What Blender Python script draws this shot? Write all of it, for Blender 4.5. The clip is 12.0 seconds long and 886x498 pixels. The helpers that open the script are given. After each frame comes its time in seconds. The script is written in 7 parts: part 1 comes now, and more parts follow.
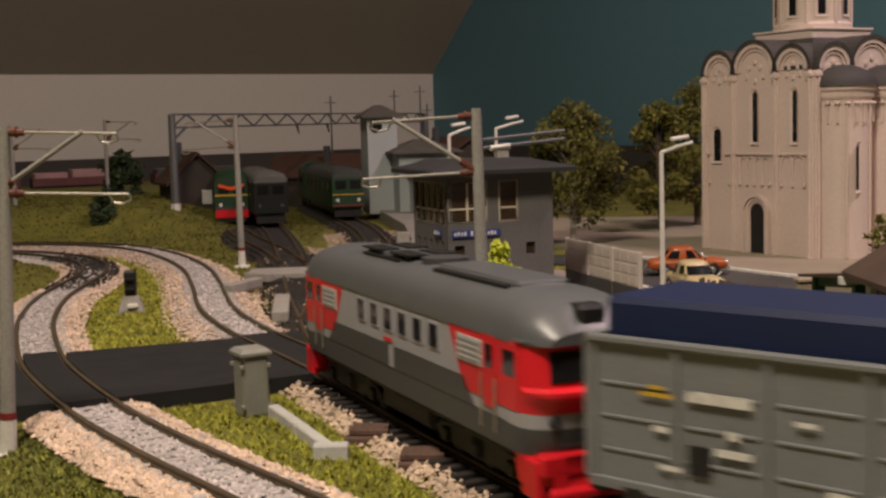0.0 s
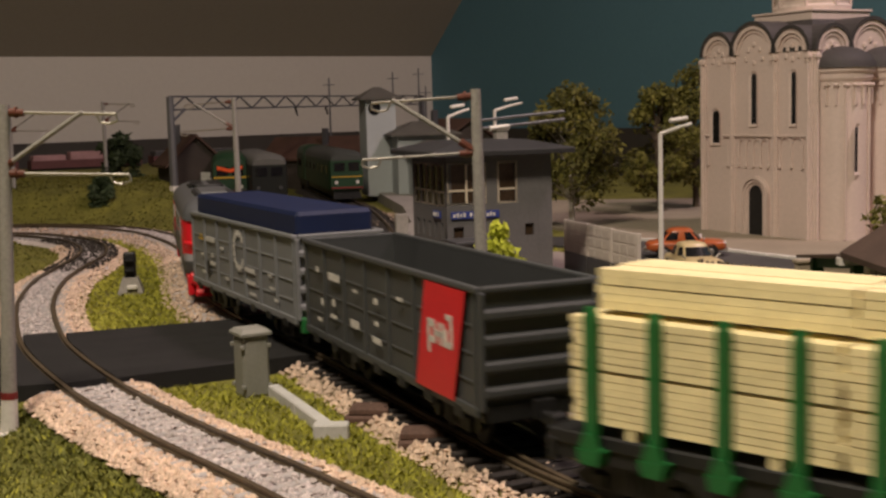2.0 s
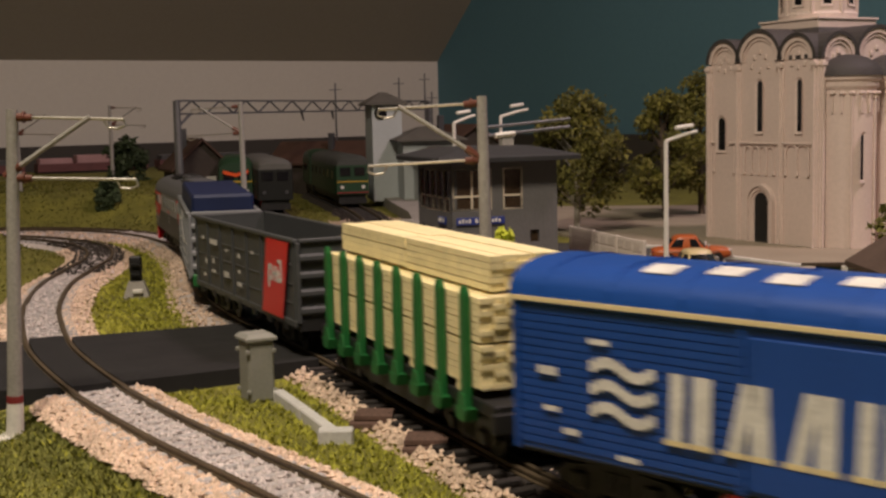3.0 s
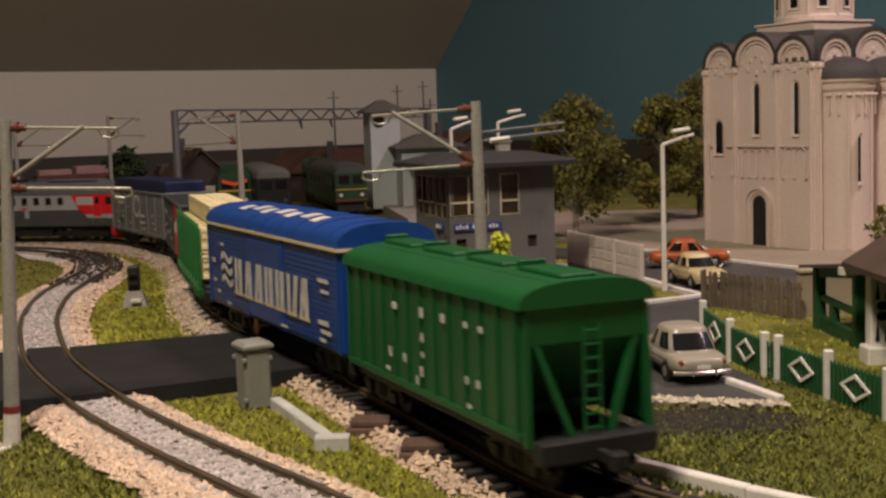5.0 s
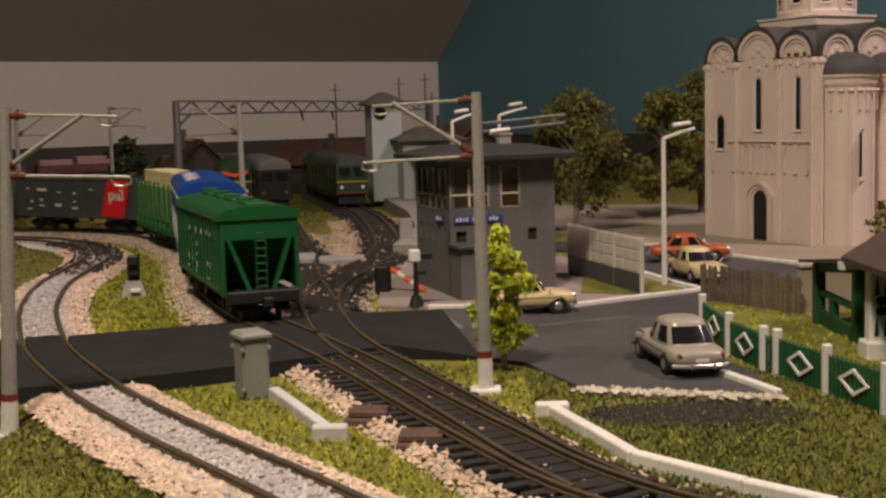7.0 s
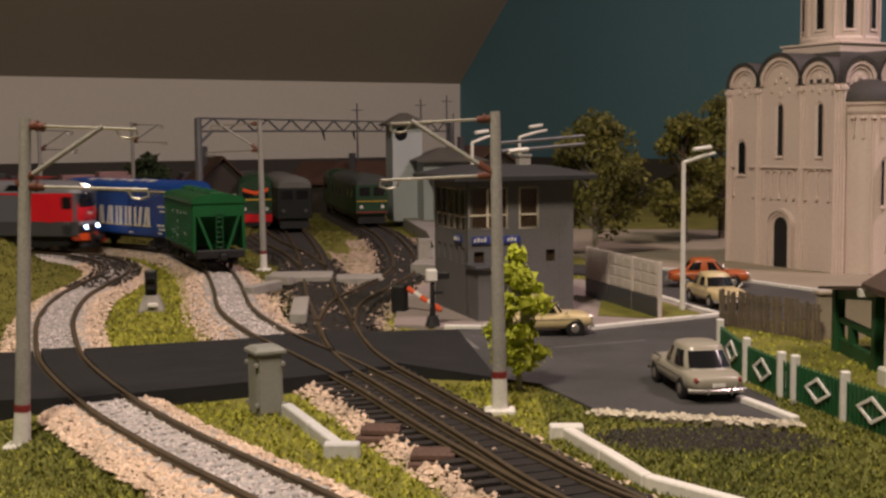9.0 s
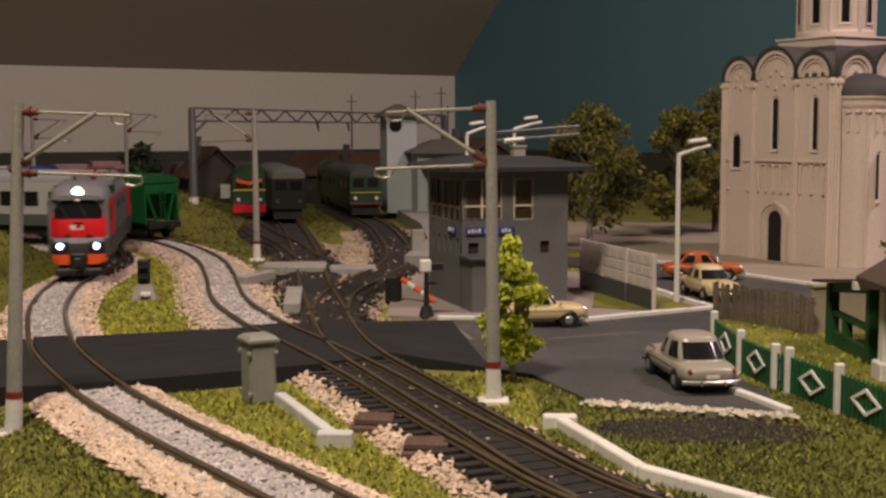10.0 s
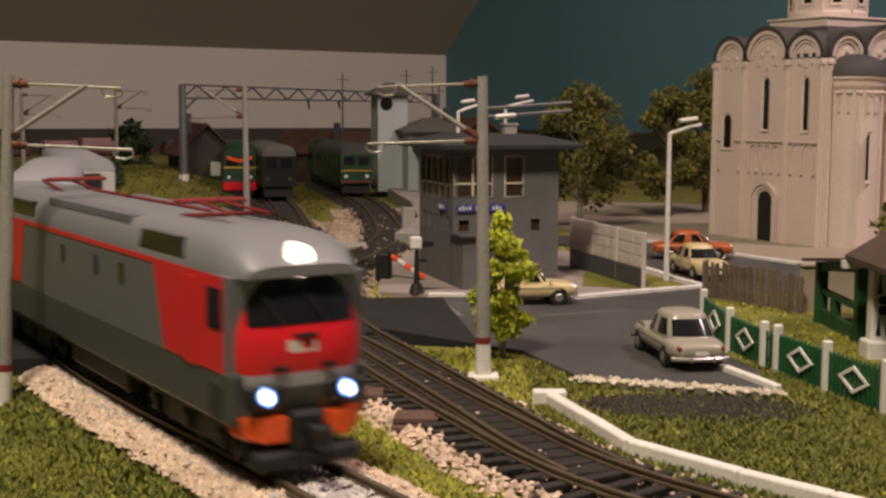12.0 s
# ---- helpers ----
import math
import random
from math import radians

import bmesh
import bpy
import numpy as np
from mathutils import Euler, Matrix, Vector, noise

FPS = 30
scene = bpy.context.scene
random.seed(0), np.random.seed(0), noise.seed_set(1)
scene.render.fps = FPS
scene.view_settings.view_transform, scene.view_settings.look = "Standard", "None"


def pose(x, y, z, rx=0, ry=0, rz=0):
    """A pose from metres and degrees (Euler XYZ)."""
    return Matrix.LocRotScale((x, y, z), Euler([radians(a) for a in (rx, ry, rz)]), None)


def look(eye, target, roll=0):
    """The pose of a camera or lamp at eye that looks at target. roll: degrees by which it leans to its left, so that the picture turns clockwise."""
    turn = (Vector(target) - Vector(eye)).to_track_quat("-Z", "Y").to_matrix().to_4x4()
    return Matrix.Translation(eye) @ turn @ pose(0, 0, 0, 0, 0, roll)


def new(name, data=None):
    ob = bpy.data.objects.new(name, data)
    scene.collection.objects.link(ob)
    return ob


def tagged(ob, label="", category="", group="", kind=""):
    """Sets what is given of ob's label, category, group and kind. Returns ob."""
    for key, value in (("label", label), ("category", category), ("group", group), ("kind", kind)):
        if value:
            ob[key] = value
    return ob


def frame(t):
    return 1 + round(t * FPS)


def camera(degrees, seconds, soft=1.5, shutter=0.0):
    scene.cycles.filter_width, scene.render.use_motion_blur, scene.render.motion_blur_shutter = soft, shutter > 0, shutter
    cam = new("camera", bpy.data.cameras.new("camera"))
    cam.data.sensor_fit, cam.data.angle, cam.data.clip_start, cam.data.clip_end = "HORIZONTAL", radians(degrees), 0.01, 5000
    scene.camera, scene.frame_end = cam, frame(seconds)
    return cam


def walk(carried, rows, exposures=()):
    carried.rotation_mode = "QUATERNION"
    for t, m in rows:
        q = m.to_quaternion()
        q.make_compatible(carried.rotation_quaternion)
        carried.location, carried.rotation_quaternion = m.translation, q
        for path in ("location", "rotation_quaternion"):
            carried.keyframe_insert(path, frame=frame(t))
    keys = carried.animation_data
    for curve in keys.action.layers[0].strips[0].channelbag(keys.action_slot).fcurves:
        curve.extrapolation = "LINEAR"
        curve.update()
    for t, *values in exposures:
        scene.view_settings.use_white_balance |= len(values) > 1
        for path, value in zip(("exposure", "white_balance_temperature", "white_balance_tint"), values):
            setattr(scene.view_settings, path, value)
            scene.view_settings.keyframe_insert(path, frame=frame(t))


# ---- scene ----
# The place is a model railway at 1:87. Numbers below are full-size metres; K brings them to model size.
K = 1 / 87
PATH = [
    (0, (-0.159, 0.098, 8.612), (-0.153, 2.088, 8.417), -1.6),
    (0.5, (-0.137, 0.018, 8.625), (-0.13, 2.008, 8.427), -1.4),
    (1, (-0.141, 0.001, 8.61), (-0.131, 1.99, 8.407), -1.8),
    (1.5, (-0.188, -0.04, 8.59), (-0.182, 1.949, 8.384), -1.8),
    (2, (-0.198, 0.008, 8.542), (-0.19, 1.996, 8.32), -1.6),
    (2.5, (-0.227, -0.042, 8.529), (-0.229, 1.946, 8.313), -1.3),
    (3, (-0.204, -0.078, 8.599), (-0.204, 1.91, 8.385), -1.3),
    (3.5, (-0.181, -0.076, 8.582), (-0.19, 1.912, 8.367), -1.5),
    (5.5, (-0.003, -0.065, 8.527), (-0.003, 1.925, 8.327), -2.0),
    (6, (-0.027, -0.034, 8.502), (-0.034, 1.956, 8.3), -1.7),
    (6.5, (0.012, -0.012, 8.456), (0.009, 1.977, 8.246), -1.6),
    (7, (0.028, -0.039, 8.451), (0.024, 1.95, 8.239), -1.5),
    (7.5, (0.099, -0.035, 8.416), (0.098, 1.954, 8.211), -1.3),
    (9.5, (0.116, 0.148, 8.285), (0.076, 2.141, 8.112), -0.4),
    (10, (0.077, 0.202, 8.212), (0.053, 2.193, 8.025), -0.1),
    (10.5, (0.061, 0.224, 8.132), (0.03, 2.215, 7.94), 0.1),
    (11, (0.046, 0.172, 8.117), (0.016, 2.162, 7.92), 0.2),
    (11.5, (0.007, 0.185, 8.039), (-0.003, 2.173, 7.822), 0.3),
    (12, (0.057, 0.154, 8.068), (0.049, 2.142, 7.85), 0.3),
]
cam = camera(39, 12.0, soft=2.6, shutter=0.6)
walk(cam, [(t, look([K * v for v in eye], [K * v for v in target], roll)) for t, eye, target, roll in PATH],
     exposures=[(0, 0.0), (9.3, 0.04), (11, 0.08), (12, 0.17)])

# ---- light: a windowless room lit by warm ceiling lamps ----
world = bpy.data.worlds.new("room")
scene.world = world
world.use_nodes = True
world.node_tree.nodes["Background"].inputs[0].default_value = (0.02, 0.018, 0.015, 1)
world.node_tree.nodes["Background"].inputs[1].default_value = 1.0


def ceiling_lamp(x, y, z, size, watts, colour, target):
    data = bpy.data.lights.new("ceiling_lamp", "AREA")
    data.shape, data.size, data.energy, data.color = "DISK", size * K, watts, colour
    ob = new("ceiling_lamp", data)
    ob.matrix_world = look([K * x, K * y, K * z], [K * v for v in target])
    return ob


ceiling_lamp(-14, 0, 78, 16, 10.4, (0.98, 0.83, 0.66), (3, 20, 0))
ceiling_lamp(66, 46, 104, 18, 9.2, (1.0, 0.71, 0.73), (24, 75, 5))


# ---- materials ----
def material(name, base, rough=0.6, metal=0.0, vary=0.25, scale=60.0, bump=0.15, fine=900.0, second=None, mix=0.5, rnd=0.0, glow=None, alpha=None):
    """A node material: base colour varied at two scales, with fine relief. Scales are per metre of the model."""
    m = bpy.data.materials.new(name)
    m.use_nodes = True
    nt = m.node_tree
    n, l = nt.nodes, nt.links
    b = n["Principled BSDF"]
    b.inputs["Roughness"].default_value, b.inputs["Metallic"].default_value = rough, metal
    co = n.new("ShaderNodeTexCoord")
    big, small = n.new("ShaderNodeTexNoise"), n.new("ShaderNodeTexNoise")
    big.inputs["Scale"].default_value, small.inputs["Scale"].default_value = scale, fine
    big.inputs["Detail"].default_value, small.inputs["Detail"].default_value = 5, 3
    for t in (big, small):
        l.new(co.outputs["Object"], t.inputs["Vector"])
    ramp = n.new("ShaderNodeValToRGB")
    ramp.color_ramp.elements[0].position, ramp.color_ramp.elements[1].position = 0.32, 0.68
    dark = [c * (1 - vary) for c in base]
    light = [min(1, c * (1 + vary)) for c in base] if second is None else second
    ramp.color_ramp.elements[0].color = (*dark, 1)
    ramp.color_ramp.elements[1].color = (*light, 1)
    add = n.new("ShaderNodeMath")
    add.operation = "MULTIPLY_ADD"
    add.inputs[1].default_value = mix
    l.new(small.outputs["Fac"], add.inputs[0])
    sub = n.new("ShaderNodeMath")
    sub.operation = "MULTIPLY"
    sub.inputs[1].default_value = 1 - mix
    l.new(big.outputs["Fac"], sub.inputs[0])
    l.new(sub.outputs[0], add.inputs[2])
    l.new(add.outputs[0], ramp.inputs["Fac"])
    out = ramp.outputs["Color"]
    if rnd:
        info, geo = n.new("ShaderNodeObjectInfo"), n.new("ShaderNodeNewGeometry")
        both = n.new("ShaderNodeMath")
        both.operation = "ADD"
        l.new(info.outputs["Random"], both.inputs[0])
        l.new(geo.outputs["Random Per Island"], both.inputs[1])
        rr = n.new("ShaderNodeMapRange")
        rr.inputs["From Max"].default_value = 2.0
        rr.inputs["To Min"].default_value, rr.inputs["To Max"].default_value = 1 - rnd, 1 + rnd
        l.new(both.outputs[0], rr.inputs["Value"])
        hsv = n.new("ShaderNodeHueSaturation")
        l.new(rr.outputs[0], hsv.inputs["Value"])
        l.new(out, hsv.inputs["Color"])
        out = hsv.outputs["Color"]
    l.new(out, b.inputs["Base Color"])
    if bump:
        bp = n.new("ShaderNodeBump")
        bp.inputs["Strength"].default_value, bp.inputs["Distance"].default_value = bump, 0.0006
        l.new(small.outputs["Fac"], bp.inputs["Height"])
        l.new(bp.outputs["Normal"], b.inputs["Normal"])
    if glow:
        b.inputs["Emission Color"].default_value, b.inputs["Emission Strength"].default_value = (*glow[:3], 1), glow[3]
    if alpha is not None:
        b.inputs["Alpha"].default_value = alpha
    return m


GRASS = material("grass_mat", (0.11, 0.11, 0.016), 0.9, vary=0.3, scale=45, fine=900, bump=0.6, second=(0.24, 0.23, 0.035))
BLADE = material("grass_blade", (0.29, 0.30, 0.03), 0.85, vary=0.25, scale=35, second=(0.44, 0.43, 0.055), rnd=0.18, bump=0)
HILLBLADE = material("hill_grass_blade", (0.085, 0.092, 0.014), 0.85, vary=0.35, scale=22, second=(0.21, 0.195, 0.027), rnd=0.2, bump=0)
DARKBLADE = material("dark_grass_blade", (0.10, 0.125, 0.028), 0.85, vary=0.35, scale=20, second=(0.27, 0.27, 0.055), rnd=0.2, bump=0)
ASPHALT = material("asphalt", (0.012, 0.0115, 0.0115), 0.95, vary=0.45, scale=60, fine=2200, bump=0.6)
STREET = material("street_asphalt", (0.055, 0.053, 0.053), 0.7, vary=0.5, scale=16, fine=700, bump=0.3, mix=0.35, second=(0.10, 0.096, 0.094))
PINK = material("pink_ballast", (0.56, 0.43, 0.33), 0.9, vary=0.3, rnd=0.4, fine=1500, bump=0.3)
GREYB = material("grey_ballast", (0.60, 0.54, 0.52), 0.9, vary=0.25, rnd=0.3, fine=1500, bump=0.3)
TRACKB = material("brown_ballast", (0.13, 0.10, 0.075), 0.9, vary=0.5, rnd=0.5, fine=1500, bump=0.3)
DARKB = material("dark_ballast", (0.035, 0.028, 0.022), 0.9, vary=0.5, rnd=0.5, fine=1500, bump=0.3)
BROWNB = material("brown_track_bed", (0.17, 0.13, 0.10), 0.9, vary=0.6, scale=150, fine=1800, bump=0.6)
RAIL = material("rail_steel", (0.125, 0.095, 0.06), 0.42, 0.4, vary=0.35, scale=90, bump=0.15)
SLEEPER_D = material("dark_sleeper", (0.018, 0.014, 0.012), 0.7, vary=0.4, rnd=0.4, bump=0.3)
SLEEPER_G = material("grey_sleeper", (0.36, 0.34, 0.33), 0.85, vary=0.2, rnd=0.2, bump=0.3)
CONCRETE = material("concrete", (0.33, 0.31, 0.28), 0.85, vary=0.2, scale=80, bump=0.25)
WHITE = material("white_paint", (0.74, 0.71, 0.66), 0.6, vary=0.12, scale=90, bump=0.15)
POLE = material("pole_grey", (0.30, 0.285, 0.26), 0.75, vary=0.2, scale=70, bump=0.3)
DARKRED = material("dark_red_paint", (0.20, 0.02, 0.02), 0.6)
WIRE = material("bright_metal", (0.55, 0.52, 0.48), 0.3, 0.85, vary=0.1)
STEEL = material("grey_steel", (0.20, 0.20, 0.21), 0.5, 0.5, vary=0.2)
INSUL = material("insulator_brown", (0.13, 0.045, 0.03), 0.35, vary=0.2)
BLACK = material("black_frame", (0.012, 0.012, 0.012), 0.55, vary=0.4, bump=0.15)
GLASS = material("dark_glass", (0.012, 0.012, 0.014), 0.08, vary=0.1, bump=0)
WALLW = material("white_wall", (0.60, 0.575, 0.50), 0.9, vary=0.04, scale=2, fine=200, bump=0.05)
WALLB = material("teal_wall", (0.10, 0.225, 0.285), 0.85, vary=0.06, scale=3, fine=200, bump=0.05)
# Beige below the wall's white: the down-facing slope's shade is in this colour.
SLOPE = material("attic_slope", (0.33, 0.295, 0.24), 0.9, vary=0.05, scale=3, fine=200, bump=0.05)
RED = material("loco_red", (0.70, 0.014, 0.026), 0.36, vary=0.08, bump=0.05)
ORANGE = material("loco_orange", (0.80, 0.10, 0.02), 0.4, vary=0.08, bump=0.05)
LGREY = material("loco_light_grey", (0.37, 0.37, 0.40), 0.42, vary=0.06, bump=0.05)
MGREY = material("loco_mid_grey", (0.105, 0.11, 0.117), 0.38, vary=0.08, bump=0.05)
DGREY = material("loco_dark_grey", (0.065, 0.066, 0.07), 0.45, vary=0.08, bump=0.05)
GOND1 = material("gondola_grey", (0.19, 0.197, 0.205), 0.48, vary=0.12, bump=0.08)
GOND2 = material("gondola_dark_grey", (0.060, 0.064, 0.066), 0.48, vary=0.12, bump=0.08)
TARP = material("blue_cover", (0.003, 0.011, 0.055), 0.6, vary=0.15, bump=0.1)
BLUE = material("wagon_blue", (0.008, 0.056, 0.27), 0.42, vary=0.1, bump=0.06)
CREAM = material("cream_strip", (0.72, 0.60, 0.34), 0.6, vary=0.1)
TIMBER = material("fresh_timber", (0.84, 0.73, 0.42), 0.75, vary=0.14, scale=150, rnd=0.12, bump=0.2)
STAKE = material("stake_green", (0.012, 0.13, 0.03), 0.5, vary=0.15, bump=0.05)
HOPG = material("hopper_green", (0.006, 0.090, 0.023), 0.42, vary=0.12, bump=0.06)
DGREEN = material("old_loco_green", (0.012, 0.045, 0.018), 0.5, vary=0.2, bump=0.05)
LETTER = material("white_lettering", (0.66, 0.64, 0.60), 0.6, vary=0.25, scale=200)
YELLOWP = material("yellow_paint", (0.6, 0.38, 0.03), 0.55)
COACH = material("coach_grey", (0.52, 0.51, 0.49), 0.45, vary=0.06)
LAMPW = material("headlight", (0.9, 0.9, 0.9), 0.3, glow=(1.0, 0.88, 0.72, 30))
LAMPB = material("buffer_light", (0.9, 0.9, 0.9), 0.3, glow=(0.75, 0.88, 1.0, 16))
# Bloom round the lit lamps, imitated by emissive rings that are no lamps.
HALOB = material("buffer_light_halo", (0.3, 0.4, 0.6), 0.3, glow=(0.12, 0.32, 1.0, 1.6))
HALOW = material("headlight_halo", (0.6, 0.6, 0.55), 0.3, glow=(1.0, 0.85, 0.62, 2.2))


# ---- building helpers ----
class Mesh:
    """Collects vertices and faces of one mesh, in full-size metres."""

    def __init__(self):
        self.v, self.f = [], []

    def add(self, verts, faces):
        o = len(self.v)
        self.v += [tuple(map(float, p)) for p in verts]
        self.f += [tuple(i + o for i in q) for q in faces]
        return self

    def box(self, x, y, z, sx, sy, sz, bevel=0.0, m=None):
        """A box with its centre at x, y and its underside at z."""
        hx, hy = sx / 2, sy / 2
        if bevel <= 0:
            vs = [(x + a * hx, y + b * hy, z + c * sz) for c in (0, 1) for a, b in ((-1, -1), (1, -1), (1, 1), (-1, 1))]
            fs = [(3, 2, 1, 0), (4, 5, 6, 7), (0, 1, 5, 4), (1, 2, 6, 5), (2, 3, 7, 6), (3, 0, 4, 7)]
        else:
            r = min(bevel, hx * 0.9, hy * 0.9, sz * 0.45)
            ring = lambda ix, iy: [(x + a * (hx - ix), y + b * (hy - iy)) for a, b in ((-1, -1), (1, -1), (1, 1), (-1, 1))]
            ring8 = lambda i: [p for a, b in ((-1, -1), (1, -1), (1, 1), (-1, 1)) for p in
                               (((x + a * hx - a * i, y + b * (hy - r)), (x + a * (hx - r), y + b * hy - b * i)) if a * b > 0 else
                                ((x + a * (hx - r), y + b * hy - b * i), (x + a * hx - a * i, y + b * (hy - r))))]
            vs, fs, rings = [], [], []
            for zz, i in ((z, r * 0.7), (z + r, 0), (z + sz - r, 0), (z + sz, r * 0.7)):
                rings.append(len(vs))
                vs += [(px, py, zz) for px, py in ring8(i)]
            for a, b in zip(rings, rings[1:]):
                fs += [(a + i, a + (i + 1) % 8, b + (i + 1) % 8, b + i) for i in range(8)]
            fs += [tuple(range(7, -1, -1)), tuple(rings[3] + i for i in range(8))]
        if m is not None:
            vs = [m @ Vector(p) for p in vs]
        return self.add(vs, fs)

    def prism(self, poly, a, b, axis="x", m=None):
        """A polygon swept from a to b along an axis. poly: (y, z) for x, (x, z) for y, (x, y) for z."""
        put = {"x": lambda t, p: (t, p[0], p[1]), "y": lambda t, p: (p[0], t, p[1]), "z": lambda t, p: (p[0], p[1], t)}[axis]
        n = len(poly)
        vs = [put(a, p) for p in poly] + [put(b, p) for p in poly]
        fs = [tuple(range(n - 1, -1, -1)), tuple(range(n, 2 * n))] + [(i, (i + 1) % n, n + (i + 1) % n, n + i) for i in range(n)]
        if m is not None:
            vs = [m @ Vector(p) for p in vs]
        return self.add(vs, fs)

    def rod(self, p, q, r, r2=None, n=8):
        p, q = Vector(p), Vector(q)
        d = (q - p).normalized()
        u = d.orthogonal().normalized()
        w = d.cross(u)
        r2 = r if r2 is None else r2
        vs = [c + (u * math.cos(2 * math.pi * i / n) + w * math.sin(2 * math.pi * i / n)) * k for c, k in ((p, r), (q, r2)) for i in range(n)]
        fs = [(i, (i + 1) % n, n + (i + 1) % n, n + i) for i in range(n)] + [tuple(range(n - 1, -1, -1)), tuple(range(n, 2 * n))]
        return self.add(vs, fs)

    def loft(self, rings, close=True):
        """Skins a list of rings of equal length."""
        n = len(rings[0])
        vs = [p for r in rings for p in r]
        fs = []
        for k in range(len(rings) - 1):
            for i in range(n):
                a, b = k * n + i, k * n + (i + 1) % n
                fs.append((a, b, b + n, a + n))
        if close:
            fs += [tuple(range(n - 1, -1, -1)), tuple(range((len(rings) - 1) * n, len(rings) * n))]
        return self.add(vs, fs)

    def data(self, name, mat, smooth=False):
        me = bpy.data.meshes.new(name)
        me.from_pydata([(x * K, y * K, z * K) for x, y, z in self.v], [], self.f)
        bm = bmesh.new()
        bm.from_mesh(me)
        if len(self.f) < 60000:
            bmesh.ops.recalc_face_normals(bm, faces=bm.faces)
        bm.to_mesh(me)
        bm.free()
        me.materials.append(mat)
        if smooth:
            me.polygons.foreach_set("use_smooth", [True] * len(me.polygons))
            me.set_sharp_from_angle(angle=radians(38))
        return me


def part(name, mesh, mat, parent, label="", smooth=False):
    ob = new(name, mesh.data(name, mat, smooth))
    ob.parent = parent
    return tagged(ob, label)


def thing(name, label, category, x=0, y=0, z=0, rz=0, group="", kind=""):
    ob = new(name)
    ob.empty_display_size = 0.01
    ob.matrix_basis = pose(K * x, K * y, K * z, 0, 0, rz)
    return tagged(ob, label, category, group, kind)


def single(name, mesh, mat, label, category="", kind="", x=0, y=0, z=0, rz=0, smooth=False, group=""):
    ob = new(name, mesh.data(name, mat, smooth))
    ob.matrix_basis = pose(K * x, K * y, K * z, 0, 0, rz)
    return tagged(ob, label, category, group, kind)


# ---- tracks as smooth lines in the plan ----
class Line:
    def __init__(self, pts, zero=None):
        P = [np.array(p, float) for p in pts]
        P = [2 * P[0] - P[1]] + P + [2 * P[-1] - P[-2]]
        out = []
        for a, b, c, d in zip(P, P[1:], P[2:], P[3:]):
            for k in range(12):
                t = k / 12
                out.append(0.5 * (2 * b + (c - a) * t + (2 * a - 5 * b + 4 * c - d) * t * t + (3 * b - a - 3 * c + d) * t ** 3))
        self.p = np.array(out + [P[-2]])
        self.s = np.concatenate([[0], np.cumsum(np.linalg.norm(np.diff(self.p, axis=0), axis=1))])
        if zero is not None:
            self.s -= self.s[zero * 12]

    def at(self, d):
        return np.array([np.interp(d, self.s, self.p[:, 0]), np.interp(d, self.s, self.p[:, 1])])

    def way(self, d):
        w = self.at(d + 0.2) - self.at(d - 0.2)
        return w / np.linalg.norm(w)

    def side(self, d, o):
        """The point o metres to the left of the line."""
        w = self.way(d)
        return self.at(d) + np.array([-w[1], w[0]]) * o

    def dist(self, q):
        """Distance of the points q (n, 2) from the line, positive on its left."""
        a, b = self.p[:-1:3], self.p[3::3]
        m = min(len(a), len(b))
        a, b = a[:m], b[:m]
        ab = b - a
        t = np.clip(((q[:, None] - a) * ab).sum(-1) / (ab * ab).sum(-1), 0, 1)
        g = q[:, None] - (a + t[..., None] * ab)
        r = np.hypot(g[..., 0], g[..., 1])
        i = r.argmin(1)
        k = np.arange(len(q))
        cross = ab[i, 0] * g[k, i, 1] - ab[i, 1] * g[k, i, 0]
        return r[k, i] * np.where(cross >= 0, 1, -1)


MAIN = Line([(70, -4), (52, -1), (40, 2), (29.5, 6.2), (22, 10.2), (16.2, 14.0), (11.5, 17.8), (7.1, 21.8), (3.25, 26.1), (0.87, 31.0), (-0.85, 35.0), (-2.77, 39.75), (-5.15, 44.95), (-8.0, 50.9), (-10.6, 58.0),
             (-12.8, 67.4), (-15.1, 76), (-18.4, 84.2), (-22.2, 90.6), (-27.2, 94.9), (-33.2, 97.0), (-40, 97.4), (-49, 95.4), (-60, 90.5), (-72, 82), (-86, 70), (-102, 55), (-130, 28), (-160, -2)], 13)
BRANCH = Line([(40, -9), (27, -3.5), (17, 3), (9.5, 9.5), (4.4, 15.5), (0, 21.6), (-3.8, 27.1), (-7.2, 31.8), (-10.5, 36.9), (-13.6, 42.7), (-15.3, 46.7), (-17.8, 53.9), (-19.2, 59.4), (-20.1, 64.4),
               (-20.5, 69.8), (-21.0, 75.0), (-22.6, 80.4), (-25.5, 85.3), (-29.8, 89.2), (-36, 91.6), (-43, 91.6), (-52, 88.6), (-63, 81.8), (-78, 70), (-96, 54), (-124, 27), (-150, 1), (-180, -29), (-210, -58)], 9)
YARD_A = Line([(3.3, 26.3), (2.2, 28.7), (0.87, 32.3), (-1.65, 39.0), (-3.3, 43.4), (-4.5, 48), (-6, 56.5), (-7.3, 64), (-8.9, 75), (-12.2, 95), (-15.6, 112), (-22, 140)])
YARD_B = Line([(-5.5, 53.5), (-5.6, 60), (-4.6, 66.5), (-3.7, 73), (-3.7, 80), (-4.9, 92), (-6.6, 104), (-9.5, 118), (-14, 138)])
YARD_C = Line([(-9, 76), (-11.5, 86), (-15, 97), (-17.8, 108), (-20.3, 122), (-22.3, 134)])
RAILZ = 0.55


